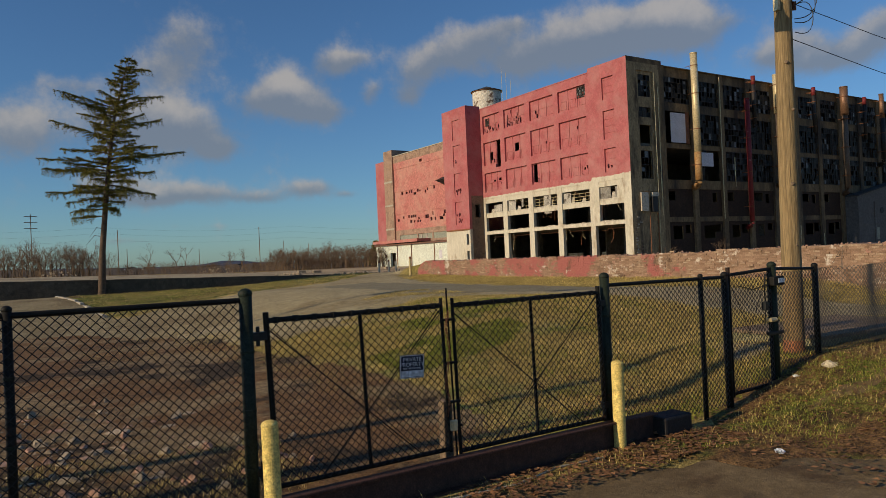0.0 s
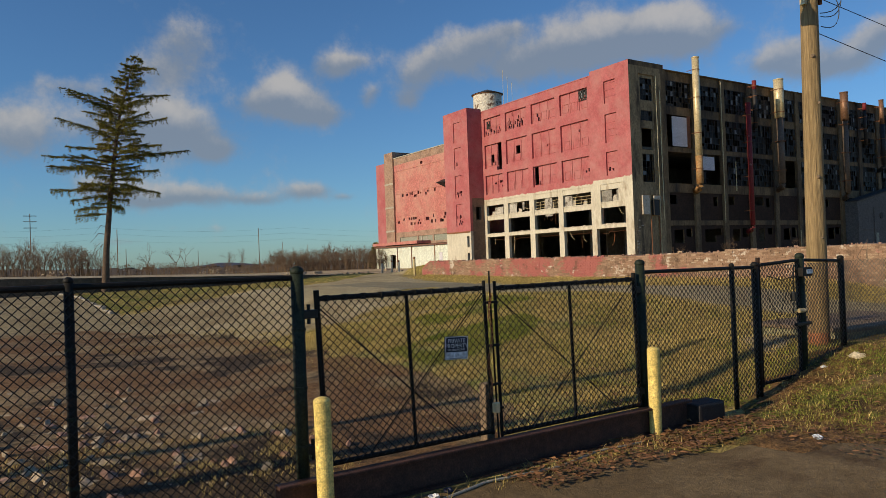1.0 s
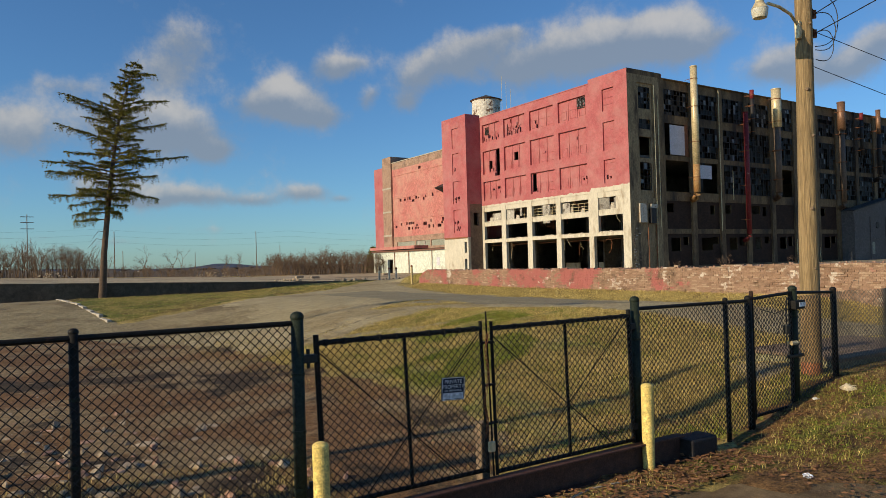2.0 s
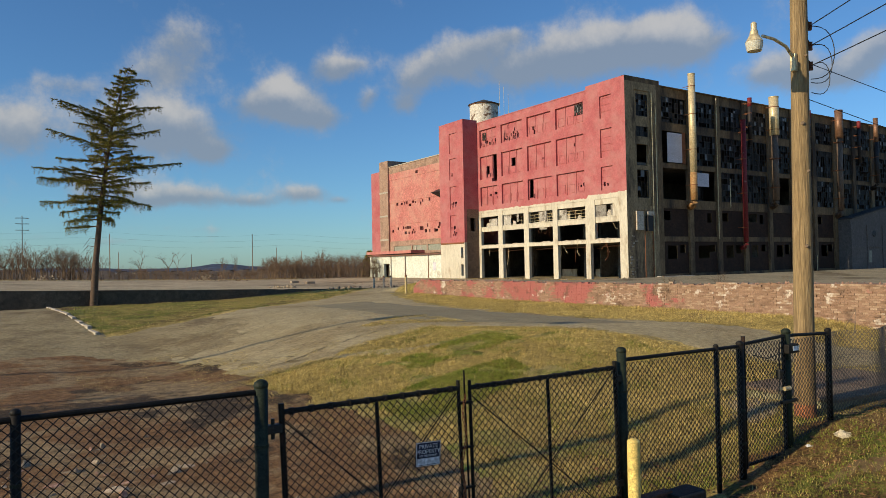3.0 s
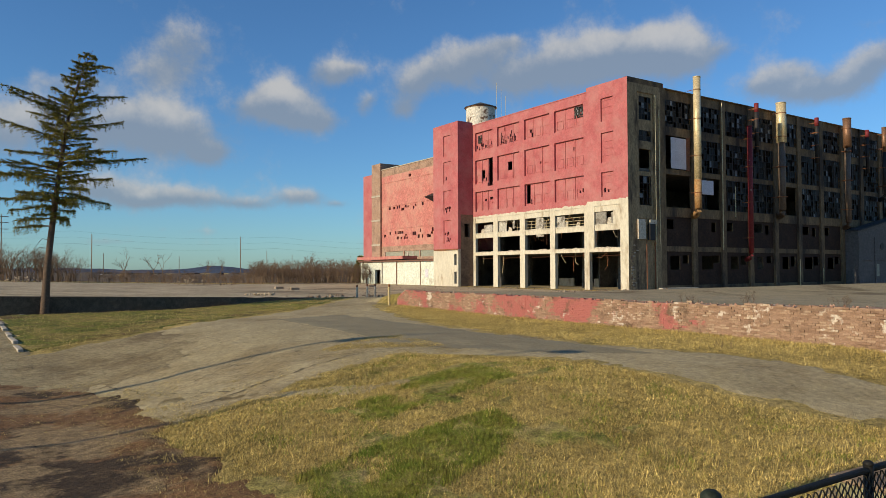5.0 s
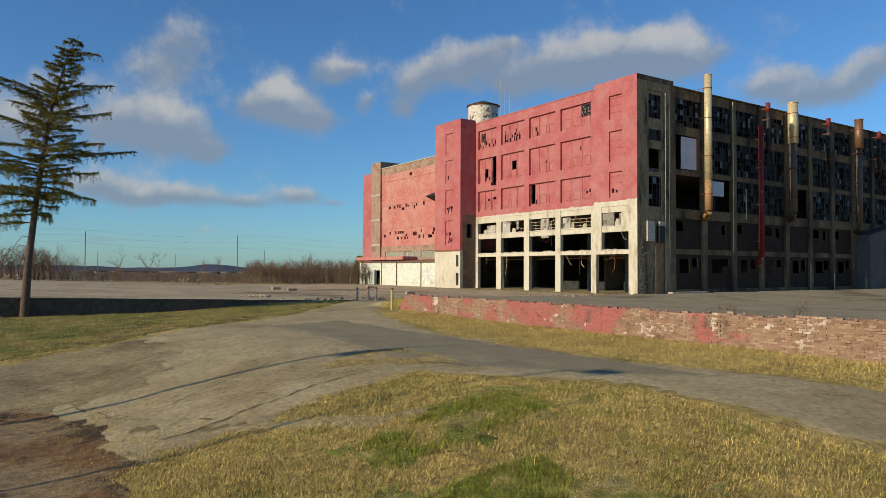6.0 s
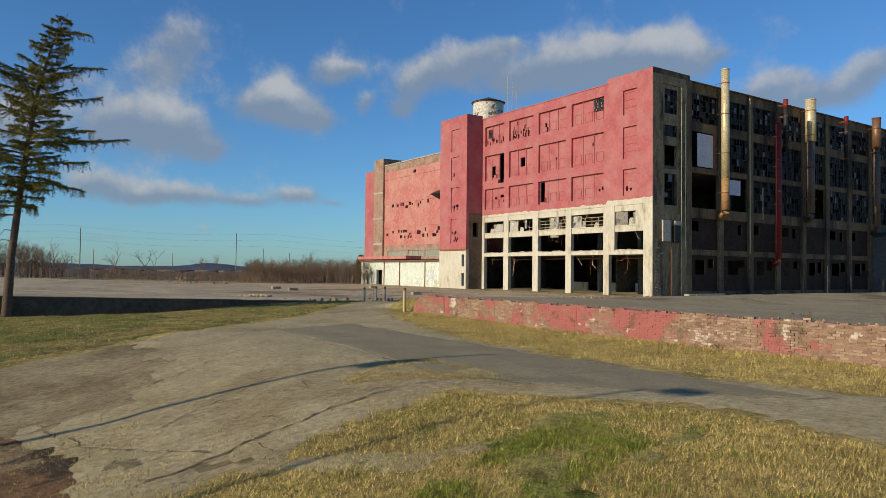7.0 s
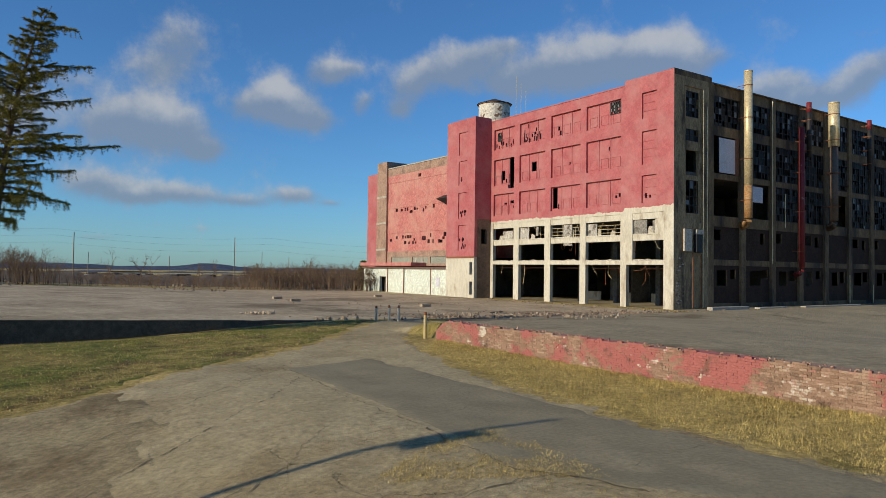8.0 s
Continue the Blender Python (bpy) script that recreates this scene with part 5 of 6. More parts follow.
def fence_run(label, posts, x0, x1, z0, top0, top1):
    R = tagged(empty("chain_link_fence", (0, 0, 0)), label, "fence")
    for x, t, r in posts:
        p = round_post("post", x, FENCE_Y, gz(x, FENCE_Y) - .2, t, r, R)
        for q in (.25, .5, .75):
            z = z0 + (t - z0) * q
            part("band", tubed([(x, FENCE_Y, z - .012), (x, FENCE_Y, z + .012)], r * 1.12, 12), GREENSTEEL, p)
    bar("top_rail", (x0, FENCE_Y, top0), (x1, FENCE_Y, top1), .022, R)
    chainlink("mesh", x0, x1, z0, min(top0, top1) - .01, FENCE_Y - .03, R)
    return R


fence_run("black chain-link fence run with dark green posts beside the gate", [(-1.6, 1.95, .032), (0.06, 1.93, .032), (1.69, 1.93, .052)], -2.6, 1.69, .06, 1.9, 1.88)
fence_run("black chain-link fence panel between gate and side gate", [(5.70, 1.86, .052), (7.35, 1.78, .03), (7.83, 1.77, .045)], 5.70, 7.83, .12, 1.76, 1.74)
fence_run("short chain-link fence panel in front of the utility pole", [(8.85, 1.85, .055), (9.89, 1.80, .042)], 8.85, 9.89, .36, 1.80, 1.76)


def old_fence():
    R = tagged(empty("chain_link_fence", (0, 0, 0)), "older sagging galvanised chain-link fence with loose top", "fence")
    for x in (13.2, 16.6):
        round_post("post", x, FENCE_Y, .2, 1.9, .035, R)
    chainlink("mesh", 9.9, 17.5, .5, 1.76, FENCE_Y, R, sag=lambda x, z: .06 * math.sin(x * 2.1) + .05 * (z - .5) * math.sin(x * 5), material=OLDWIRE)
    r = random.Random(4)
    for k in range(9):
        p = [(9.9 + .5 * r.random(), FENCE_Y - .05, 1.2 + .5 * r.random())]
        for j in range(6):
            p.append((p[-1][0] + .16 * r.gauss(.4, 1), FENCE_Y - .05 + .12 * r.gauss(0, 1), p[-1][2] + .13 * r.gauss(0, 1)))
        part("loose_wire", tubed(p, .003, 4), OLDWIRE, R)


OLDWIRE = mat("old_galvanised_wire", (0.16, 0.14, 0.11), (0.10, 0.085, 0.07), 5, 0.6, 0)
old_fence()


def gate_leaf(label, x0, x1, z0, z1, hinge, lean):
    G = tagged(empty("gate_leaf", (0, 0, 0)), label, "gate", "pair of vehicle gates")
    y = FENCE_Y
    o = lambda x, z: x + lean * (z - z1) / (z1 - z0)
    xs = (x0, x1)
    bar("top_rail", (x0, y, z1), (x1, y, z1), .022, G)
    bar("bottom_rail", (o(x0, z0), y, z0), (o(x1, z0), y, z0), .022, G)
    bar("stile", (o(x0, z0), y, z0 - .03), (x0, y, z1 + .07), .024 if hinge < 0 else .017, G)
    bar("stile", (o(x1, z0), y, z0 - .03), (x1, y, z1 + .07), .024 if hinge > 0 else .017, G)
    m = (x0 + x1) / 2
    bar("middle_stile", (o(m, z0), y, z0), (m, y, z1), .017, G)
    bar("brace", (o(x0, z0) + .4, y + .03, z0), (x1, y + .03, z1 - .05), .006, G, sides=6)
    bar("brace", (x0, y + .03, z1 - .05), (o(x1, z0) - .3, y + .03, z0), .006, G, sides=6)
    ob = chainlink("mesh", x0, x1, z0, z1, y - .03, G)
    for v in ob.data.vertices:
        v.co.x += lean * (v.co.z - z1) / (z1 - z0)
    for z in (z0 + .15, z1 - .12):
        hx = x0 if hinge < 0 else x1
        h = part("hinge", boxed(min(hx, hx + hinge * .14), max(hx, hx + hinge * .14), y - .035, y + .035, z - .035, z + .035, bevel=.008), BLACKWIRE, G, "black hinge clamp")
        part("hinge_pin", tubed([(hx + hinge * .07, y, z - .08), (hx + hinge * .07, y, z + .08)], .016, 8), BLACKWIRE, h)
    for k in range(10):
        x = x0 + (x1 - x0) * (k + .5) / 10
        part("tie", tubed([(x, y, z1 - .026), (x, y, z1 + .026)], .027, 6), BLACKSTEEL, G)
    return G


gate_leaf("sagging black chain-link gate leaf with rod braces", 1.85, 3.54, .34, 1.70, -1, -.05)
gate_leaf("black chain-link gate leaf, level, with rod braces", 3.67, 5.59, .30, 1.69, 1, -.03)


def gate_lock():
    L = tagged(empty("gate_chain", (0, 0, 0)), "rusty chain and padlock holding the gate leaves together", "chain")
    y = FENCE_Y - .05
    for k in range(26):
        z = 1.62 - .04 * k if k < 16 else 1.0 - .035 * (k - 16)
        x = 3.585 - .02 * math.sin(k * .5) - .002 * k
        bm = bmesh.new()
        pts = [(x + (.016 if k % 2 else .004) * math.cos(t), y + (.004 if k % 2 else .016) * math.cos(t), z + .03 * math.sin(t)) for t in (0, 1.05, 2.1, 3.14, 4.19, 5.24, 6.28)]
        part("chain_link", tube(bm, pts, .005, 5), RUST, L)
    part("padlock", boxed(3.56, 3.63, y - .03, y + .01, .52, .62, bevel=.012), GALV, L, "steel padlock")
    for z in (1.56, 1.15, .78, .55):
        part("latch_bar", boxed(3.53 + .03 * (1.7 - z), 3.68 + .03 * (1.7 - z), y + .02, y + .06, z - .012, z + .012, bevel=.005), BLACKSTEEL, L, "latch bar across both leaves")
    part("drop_rod", tubed([(3.655, y + .04, .12), (3.60, y + .04, 1.86)], .009, 8), BLACKSTEEL, L, "upright drop rod")
    part("stub_post", boxed(3.56, 3.66, FENCE_Y + .06, FENCE_Y + .16, 0, .78, bevel=.01), OLDTIMBER, L, "wooden stub post behind the leaves")


gate_lock()


def sign():
    N = tagged(empty("warning_sign", (3.165, FENCE_Y - .062, 1.175)), "small dark blue sign with white letters wired to the gate", "sign")
    N.matrix_basis = N.matrix_basis @ pose(0, 0, 0, 0, 3, 0)
    part("plate", boxed(-.128, .128, -.004, .0, -.105, .105), SIGNBLUE, N, "dark blue sign plate")
    part("white_strip", boxed(-.112, .112, -.0065, -.0045, -.092, -.036), SIGNWHITE, N, "white strip")
    for a in (-1, 1):
        part("border", boxed(-.124, .124, -.006, -.0045, a * .1 - .003, a * .1 + .003), SIGNWHITE, N)
        part("border", boxed(a * .122 - .003, a * .122 + .003, -.006, -.0045, -.1, .1), SIGNWHITE, N)
    for text, z, size in (("PRIVATE", .048, .052), ("PROPERTY", .002, .052), ("NO TRESPASSING", -.024, .024)):
        cu = bpy.data.curves.new("lettering", "FONT")
        cu.body, cu.size, cu.align_x, cu.extrude = text, size, "CENTER", .0008
        tmp = bpy.data.objects.new("lettering", cu)
        scene.collection.objects.link(tmp)
        me = bpy.data.meshes.new_from_object(tmp.evaluated_get(bpy.context.evaluated_depsgraph_get()))
        scene.collection.objects.unlink(tmp)
        bpy.data.objects.remove(tmp)
        ob = link("lettering", me, SIGNWHITE, N, "white lettering")
        ob.matrix_basis = pose(0, -.0055, z, 90, 0, 0)
    for x in (-.11, .11):
        part("wire_tie", tubed([(x, -.006, .09), (x, .03, .09)], .003, 5), GALV, N)


SIGNBLUE = mat("sign_blue", (0.008, 0.012, 0.035), (0.006, 0.009, 0.025), 5, 0.5, 0)
SIGNWHITE = mat("sign_white", (0.68, 0.70, 0.72), (0.6, 0.62, 0.64), 5, 0.5, 0)
sign()


def side_gate():
    G = tagged(empty("side_gate", (0, 0, 0)), "narrow chain-link side gate with crossed wire braces", "gate")
    y = FENCE_Y
    for x in (7.9, 8.78):
        bar("stile", (x, y, .2), (x, y, 1.86 if x < 8 else 1.82), .026, G)
    bar("top_rail", (7.9, y, 1.76), (8.78, y, 1.80), .022, G)
    bar("bottom_rail", (7.9, y, .24), (8.78, y, .26), .022, G)
    bar("brace", (7.92, y + .02, 1.72), (8.76, y + .02, .28), .004, G, BLACKWIRE, 5)
    bar("brace", (7.92, y + .02, .28), (8.76, y + .02, 1.72), .004, G, BLACKWIRE, 5)
    chainlink("mesh", 7.9, 8.78, .24, 1.76, y - .03, G)
    b = part("lock_box", boxed(8.68, 8.92, y - .14, y - .05, 1.58, 1.70, bevel=.012), BLACKSTEEL, G, "dark lock box with a pale label")
    part("label_plate", boxed(8.77, 8.91, y - .146, y - .141, 1.615, 1.675), SIGNWHITE, b)
    part("latch", boxed(8.62, 8.98, y - .07, y - .03, .92, .965, bevel=.01), BLACKWIRE, G)
    part("handle", tubed([(8.62, y - .05, 1.13), (8.62, y - .1, 1.13), (8.74, y - .1, 1.13)], .03, 8), GALV, G, "steel handle")
    C = tagged(empty("gate_cable", (0, 0, 0)), "black cable with a lock hanging on the side gate", "cable")
    part("cable", tubed([(8.60, y - .06, 1.74), (8.56, y - .07, 1.5), (8.58, y - .07, 1.36), (8.54, y - .07, 1.1)], .008, 6), BLACKWIRE, C)
    part("cable", tubed([(8.0, y - .06, 1.62), (8.3, y - .07, 1.55), (8.66, y - .07, 1.60)], .007, 6), BLACKWIRE, C)
    part("lock", boxed(8.53, 8.60, y - .1, y - .04, 1.26, 1.38, bevel=.012), BLACKWIRE, C)


side_gate()


def bollard(x, y, h, lean):
    B = tagged(empty("bollard", (x, y, 0)), "pale yellow sleeved bollard standing before the gate", "bollard", "bollards at the gate")
    B.matrix_basis = pose(x, y, 0, 0, lean, 0)
    part("sleeve", tubed([(0, 0, -.1), (0, 0, h - .03)], .066, 24), YELLOW, B, smooth=False)
    bm = bmesh.new()
    bmesh.ops.create_uvsphere(bm, u_segments=24, v_segments=10, radius=.068, matrix=Matrix.Translation((0, 0, h - .035)) @ Matrix.Diagonal((1, 1, .55, 1)))
    part("dome_cap", bm, YELLOW, B, smooth=True)


bollard(1.77, 5.36, .95, -.6)
bollard(5.65, 5.44, .95, .4)


def channel_beam():
    B = tagged(empty("steel_beam", (0, 0, 0)), "rusty brown steel channel beam lying under the gate", "beam")
    part("web", boxed(1.42, 6.25, 5.50, 5.53, .02, .27), BEAM, B)
    part("top_flange", boxed(1.42, 6.25, 5.42, 5.54, .27, .295, bevel=.008), BEAM, B, "sunlit rusty top flange")
    part("bottom_flange", boxed(1.42, 6.25, 5.42, 5.54, .0, .02), BEAM, B)
    D = tagged(empty("dark_block", (6.45, 5.5, 0)), "dark tarred timber block at the beam's end", "block")
    part("block", boxed(-.18, .28, -.16, .12, -.05, .24, bevel=.03), BLACKPIPE, D)


channel_beam()


def litter():
    r = random.Random(31)
    for x, y, s, m, lab in ((2.15, 5.1, .09, SIGNWHITE, "crumpled white plastic bag by the beam"), (2.62, 5.15, .05, SIGNWHITE, "white and blue paper cup lying by the beam"), (2.8, 5.2, .04, SIGNBLUE, "crushed dark blue can in the weeds"), (9.4, 5.2, .11, CARDBOARD, "torn pale cardboard piece on the leaf bank"), (8.95, 5.4, .04, SIGNWHITE, "scrap of white paper on the leaf bank"), (6.6, 4.2, .05, SIGNWHITE, "scrap of white litter on the asphalt")):
        bm = bmesh.new()
        bmesh.ops.create_icosphere(bm, subdivisions=2, radius=s)
        for v in bm.verts:
            v.co.z *= .35
            v.co += Vector((r.gauss(0, .2), r.gauss(0, .2), r.gauss(0, .15))) * s
        ob = part("litter", bm, m)
        ob.matrix_basis = pose(x, y, gz(x, y) + .05)
        tagged(ob, lab, "litter")
    tagged(part("hose", tubed([(2.3, 5.0, .03), (3.2, 5.22, .035), (4.0, 5.16, .03), (4.6, 5.28, .04), (5.2, 5.25, .03)], .012, 6), PALEGREY), "pale thin hose lying along the beam", "hose")


CARDBOARD = mat("cardboard", (0.62, 0.54, 0.38), (0.52, 0.44, 0.3), 3, 0.8, 0.1)
litter()


def culvert():
    C = tagged(empty("concrete_box", (11.0, 6.5, .55)), "mossy concrete box with a dark plank lid beyond the fence", "concrete box")
    C.matrix_basis = pose(10.95, 6.25, .22, 0, 0, -4)
    part("wall", boxed(-.35, -.22, -.35, 1.3, -.3, .42, bevel=.03), MOSSY, C)
    part("wall", boxed(-.22, 2.6, -.35, -.2, -.3, .42, bevel=.03), MOSSY, C)
    part("wall", boxed(-.22, 2.6, 1.15, 1.3, -.3, .42, bevel=.03), MOSSY, C)
    part("lid", boxed(-.4, 2.7, -.4, 1.35, .42, .48, bevel=.02), OLDTIMBER, C, "dark worn plank lid")


MOSSY = mat("mossy_concrete", (0.30, 0.27, 0.16), (0.22, 0.21, 0.12), 3, 0.9, 0.4, 25, stain=(0.12, 0.12, 0.05), stain_scale=2)
culvert()


# ---- utility poles, lamp, wires ----
def utility_pole():
    P = tagged(empty("utility_pole", (9.93, 6.0, .4)), "weathered wooden utility pole with rust stain at its foot", "pole")
    bm = bmesh.new()
    ctr = [(.022 * z, 0, z) for z in np.linspace(-.5, 9.2, 30)]
    tube(bm, ctr, [.145 - .0045 * max(z, 0) for _, _, z in ctr], 28)
    for v in bm.verts:
        a = math.atan2(v.co.y, v.co.x - .022 * v.co.z)
        k = 1 + .02 * noise.noise((a * 3, v.co.z * .6, 2)) + .012 * noise.noise((a * 11, v.co.z * .4, 5))
        v.co.x, v.co.y = .022 * v.co.z + (v.co.x - .022 * v.co.z) * k, v.co.y * k
    part("shaft", bm, WOOD, P, smooth=True)
    for z, a, s in ((2.6, -2.2, .03), (3.7, -1.8, .025), (1.7, -2.0, .02), (4.4, -2.4, .03), (5.4, -1.9, .022)):
        bm = bmesh.new()
        bmesh.ops.create_uvsphere(bm, u_segments=10, v_segments=6, radius=s)
        k = part("knot", bm, OLDTIMBER, P)
        k.matrix_basis = pose(.022 * z + .13 * math.cos(a), .13 * math.sin(a), z)
    part("rust_band", tubed([(.0, 0, .12), (.004, 0, .3)], .1475, 28), RUSTSTAIN, P, "rust-stained band at the foot")
    part("bolt", tubed([(.0, -.2, 6.6), (-.1, -.22, 6.6)], .03, 8), BLACKWIRE, P)
    rack = part("insulator_rack", boxed(.24, .28, -.05, .05, 5.1, 6.0, bevel=.005), RUST, P, "rusty insulator rack")
    for z in (5.9, 5.6, 5.3):
        part("insulator", tubed([(.27, -.04, z - .05), (.33, -.05, z - .05), (.33, -.05, z + .05), (.27, -.04, z + .05)], .035, 8), RUST, rack)
    L = tagged(empty("street_lamp", (10.0, 6.0, 5.56)), "grey area lamp with a cloudy bowl on a curved arm", "street lamp")
    part("arm", tubed([(-.08, 0, .2), (-.3, 0, .36), (-.6, 0, .42), (-.88, 0, .42)], .022, 8), GALV, L)
    part("bracket", boxed(-.14, -.07, -.04, .04, .02, .28, bevel=.01), GALV, L)
    part("photocell", tubed([(-1.08, 0, .46), (-1.08, 0, .56), (-1.08, 0, .58)], [.04, .04, .022], 16), GALV, L)
    part("housing", tubed([(-1.08, 0, .40), (-1.08, 0, .46)], [.06, .05], 20), GALV, L)
    part("reflector", tubed([(-1.08, 0, .30), (-1.08, 0, .40)], [.118, .06], 24), GALV, L)
    part("bowl", tubed([(-1.08, 0, .17), (-1.08, 0, .23), (-1.08, 0, .30)], [.095, .11, .115], 24), BOWL, L, "cloudy yellowed bowl", smooth=False)
    Wr = tagged(empty("overhead_wire", (10.2, 6, 6)), "black overhead wires leaving the utility pole", "wire")

    def wire(a, b, drop, r=.008):
        pts = []
        for k in range(17):
            t = k / 16
            pts.append(tuple(Vector(a).lerp(Vector(b), t) - Vector((10.2, 6, 6 + drop * 4 * t * (1 - t)))))
        part("wire", tubed(pts, r, 5), BLACKWIRE, Wr)

    for z, e in ((6.3, (2.0, -6, 6.6)), (6.0, (2.2, -6.2, 6.2)), (5.7, (2.4, -6.4, 5.8))):
        wire((10.26, 5.95, z), e, .15)
    wire((10.22, 5.98, 5.75), (45.0, 4.5, 6.2), 1.0, .006)
    wire((10.2, 5.98, 5.2), (45.0, 4.5, 5.3), 1.1, .006)
    for k, (z0, z1) in enumerate(((6.3, 5.5), (6.0, 5.45), (5.7, 5.3))):
        pts = [(.06 + .3 * math.sin(math.pi * t) * (1 - .25 * k), -.05 - .2 * math.sin(math.pi * t), (z0 - 6) + (z1 - z0) * t + .12 * math.sin(2 * math.pi * t)) for t in np.linspace(0, 1, 14)]
        part("jumper_loop", tubed(pts, .007, 5), BLACKWIRE, Wr)


RUSTSTAIN = mat("rust_stained_wood", (0.36, 0.15, 0.07), (0.28, 0.13, 0.07), 4, 0.9, 0.4, 30)
BOWL = mat("cloudy_bowl", (0.60, 0.58, 0.46), (0.52, 0.5, 0.4), 3, 0.35, 0)
utility_pole()


def plain_pole(x, y, h, r, arm=0.0, wires=0, lamp=None, label="plain wooden utility pole", tank=None):
    P = tagged(empty("utility_pole", (x, y, gz(x, y))), label, "pole")
    part("shaft", tubed([(0, 0, -.5), (0, 0, h)], [r, r * .75], 12), OLDTIMBER, P)
    if arm:
        for z in (h - .5, h - 1.6, h - 2.8)[:wires or 1]:
            part("crossarm", boxed(-arm, arm, -.06, .06, z, z + .12), OLDTIMBER, P)
    if lamp:
        dx, dy, z = lamp
        part("arm", tubed([(0, 0, z), (dx * .5, dy * .5, z + .35), (dx, dy, z + .3)], .035, 8), GALV, P)
        part("lamp_head", boxed(dx - .22, dx + .22, dy - .4, dy + .4, z + .12, z + .36, bevel=.08), GALV, P)
    if tank:
        part("transformer", tubed([(.1, -.32, tank), (.1, -.32, tank + .75)], .24, 16), GALV, P)


# two poles beside the drive, whose shadows cross it
plain_pole(-10.0, 24.2, 11.9, .11, tank=10.1, label="wooden utility pole with a transformer beside the drive")
plain_pole(-10.0, 18.3, 11.5, .075, lamp=(.3, -.6, 11.3), label="slim wooden pole with a lamp beside the drive")

plain_pole(45.0, 4.5, 6.0, .12, label="wooden utility pole further along the fence line")
plain_pole(2.2, -6.3, 7.2, .13, label="wooden utility pole across the gate road")
plain_pole(-10.0, 7.3, 10.4, .15, label="stout wooden utility pole beside the gate road")
plain_pole(-10.0, 8.6, 10.0, .12, label="wooden utility pole beside the gate road")


# ---- brick wall ----
def brick_material():
    m = bpy.data.materials.new("painted_old_brick")
    m.use_nodes = True
    nt = m.node_tree
    p = nt.nodes["Principled BSDF"]
    geo = node(nt, "ShaderNodeNewGeometry")
    pos = geo.outputs["Position"]
    rnd = mth(nt, "FRACT", mth(nt, "ADD", node(nt, "ShaderNodeObjectInfo").outputs["Random"], geo.outputs["Random Per Island"]))
    bare = node(nt, "ShaderNodeValToRGB", {0: rnd})
    cr = bare.color_ramp
    cr.elements[0].color, cr.elements[1].color = (0.22, 0.13, 0.08, 1), (0.40, 0.285, 0.185, 1)
    e = cr.elements.new(.5)
    e.color = (0.31, 0.195, 0.125, 1)
    n1 = node(nt, "ShaderNodeTexNoise", {"Vector": pos, "Scale": .55, "Detail": 6.0, "Roughness": .62}).outputs["Fac"]
    n2 = node(nt, "ShaderNodeTexNoise", {"Vector": pos, "Scale": 30.0, "Detail": 4.0}).outputs["Fac"]
    n3 = node(nt, "ShaderNodeTexNoise", {"Vector": pos, "Scale": 1.1, "Detail": 6.0, "Roughness": .7, "W": 3.0}, noise_dimensions="4D").outputs["Fac"]
    y = node(nt, "ShaderNodeSeparateXYZ", {0: pos}).outputs[1]
    along = node(nt, "ShaderNodeMapRange", {0: y, 1: 17.0, 2: 24.0, 3: -.17, 4: .055}).outputs[0]
    paint = node(nt, "ShaderNodeMapRange", {0: mth(nt, "ADD", mth(nt, "ADD", n1, along), mth(nt, "MULTIPLY", rnd, .1)), 1: .52, 2: .58}).outputs[0]
    red = node(nt, "ShaderNodeMix", {0: n2, 6: (0.40, 0.115, 0.095, 1), 7: (0.33, 0.12, 0.10, 1)}, data_type="RGBA").outputs[2]
    c = node(nt, "ShaderNodeMix", {0: paint, 6: bare.outputs[0], 7: red}, data_type="RGBA").outputs[2]
    white = node(nt, "ShaderNodeMapRange", {0: mth(nt, "ADD", n3, mth(nt, "MULTIPLY", rnd, .08)), 1: .64, 2: .69}).outputs[0]
    c = node(nt, "ShaderNodeMix", {0: white, 6: c, 7: (0.56, 0.48, 0.38, 1)}, data_type="RGBA").outputs[2]
    n5 = node(nt, "ShaderNodeTexNoise", {"Vector": pos, "Scale": 2.1, "Detail": 8.0, "Roughness": .72, "W": 9.0}, noise_dimensions="4D").outputs["Fac"]
    grime = node(nt, "ShaderNodeMapRange", {0: n5, 1: .53, 2: .66, 3: 0.0, 4: .8}).outputs[0]
    c = node(nt, "ShaderNodeMix", {0: grime, 6: c, 7: (0.12, 0.075, 0.045, 1)}, data_type="RGBA").outputs[2]
    k = node(nt, "ShaderNodeMapRange", {0: n2, 1: .3, 2: .7, 3: .7, 4: 1.2}).outputs[0]
    c = node(nt, "ShaderNodeVectorMath", {0: c, 1: node(nt, "ShaderNodeCombineXYZ", {0: k, 1: k, 2: k}).outputs[0]}, operation="MULTIPLY").outputs[0]
    nt.links.new(c, p.inputs["Base Color"])
    p.inputs["Roughness"].default_value = .9
    nt.links.new(node(nt, "ShaderNodeBump", {"Height": n2, "Strength": .5, "Distance": .01}).outputs[0], p.inputs["Normal"])
    return m


OLDBRICK = brick_material()


def wall_top(y):
    return 1.90 + .12 * S((20 - y) / 8) + .05 * noise.noise((y * .9, 4, 4)) + .07 * noise.noise((y * .25, 9, 4)) - .5 * S((y - 37.4) / 1.2)


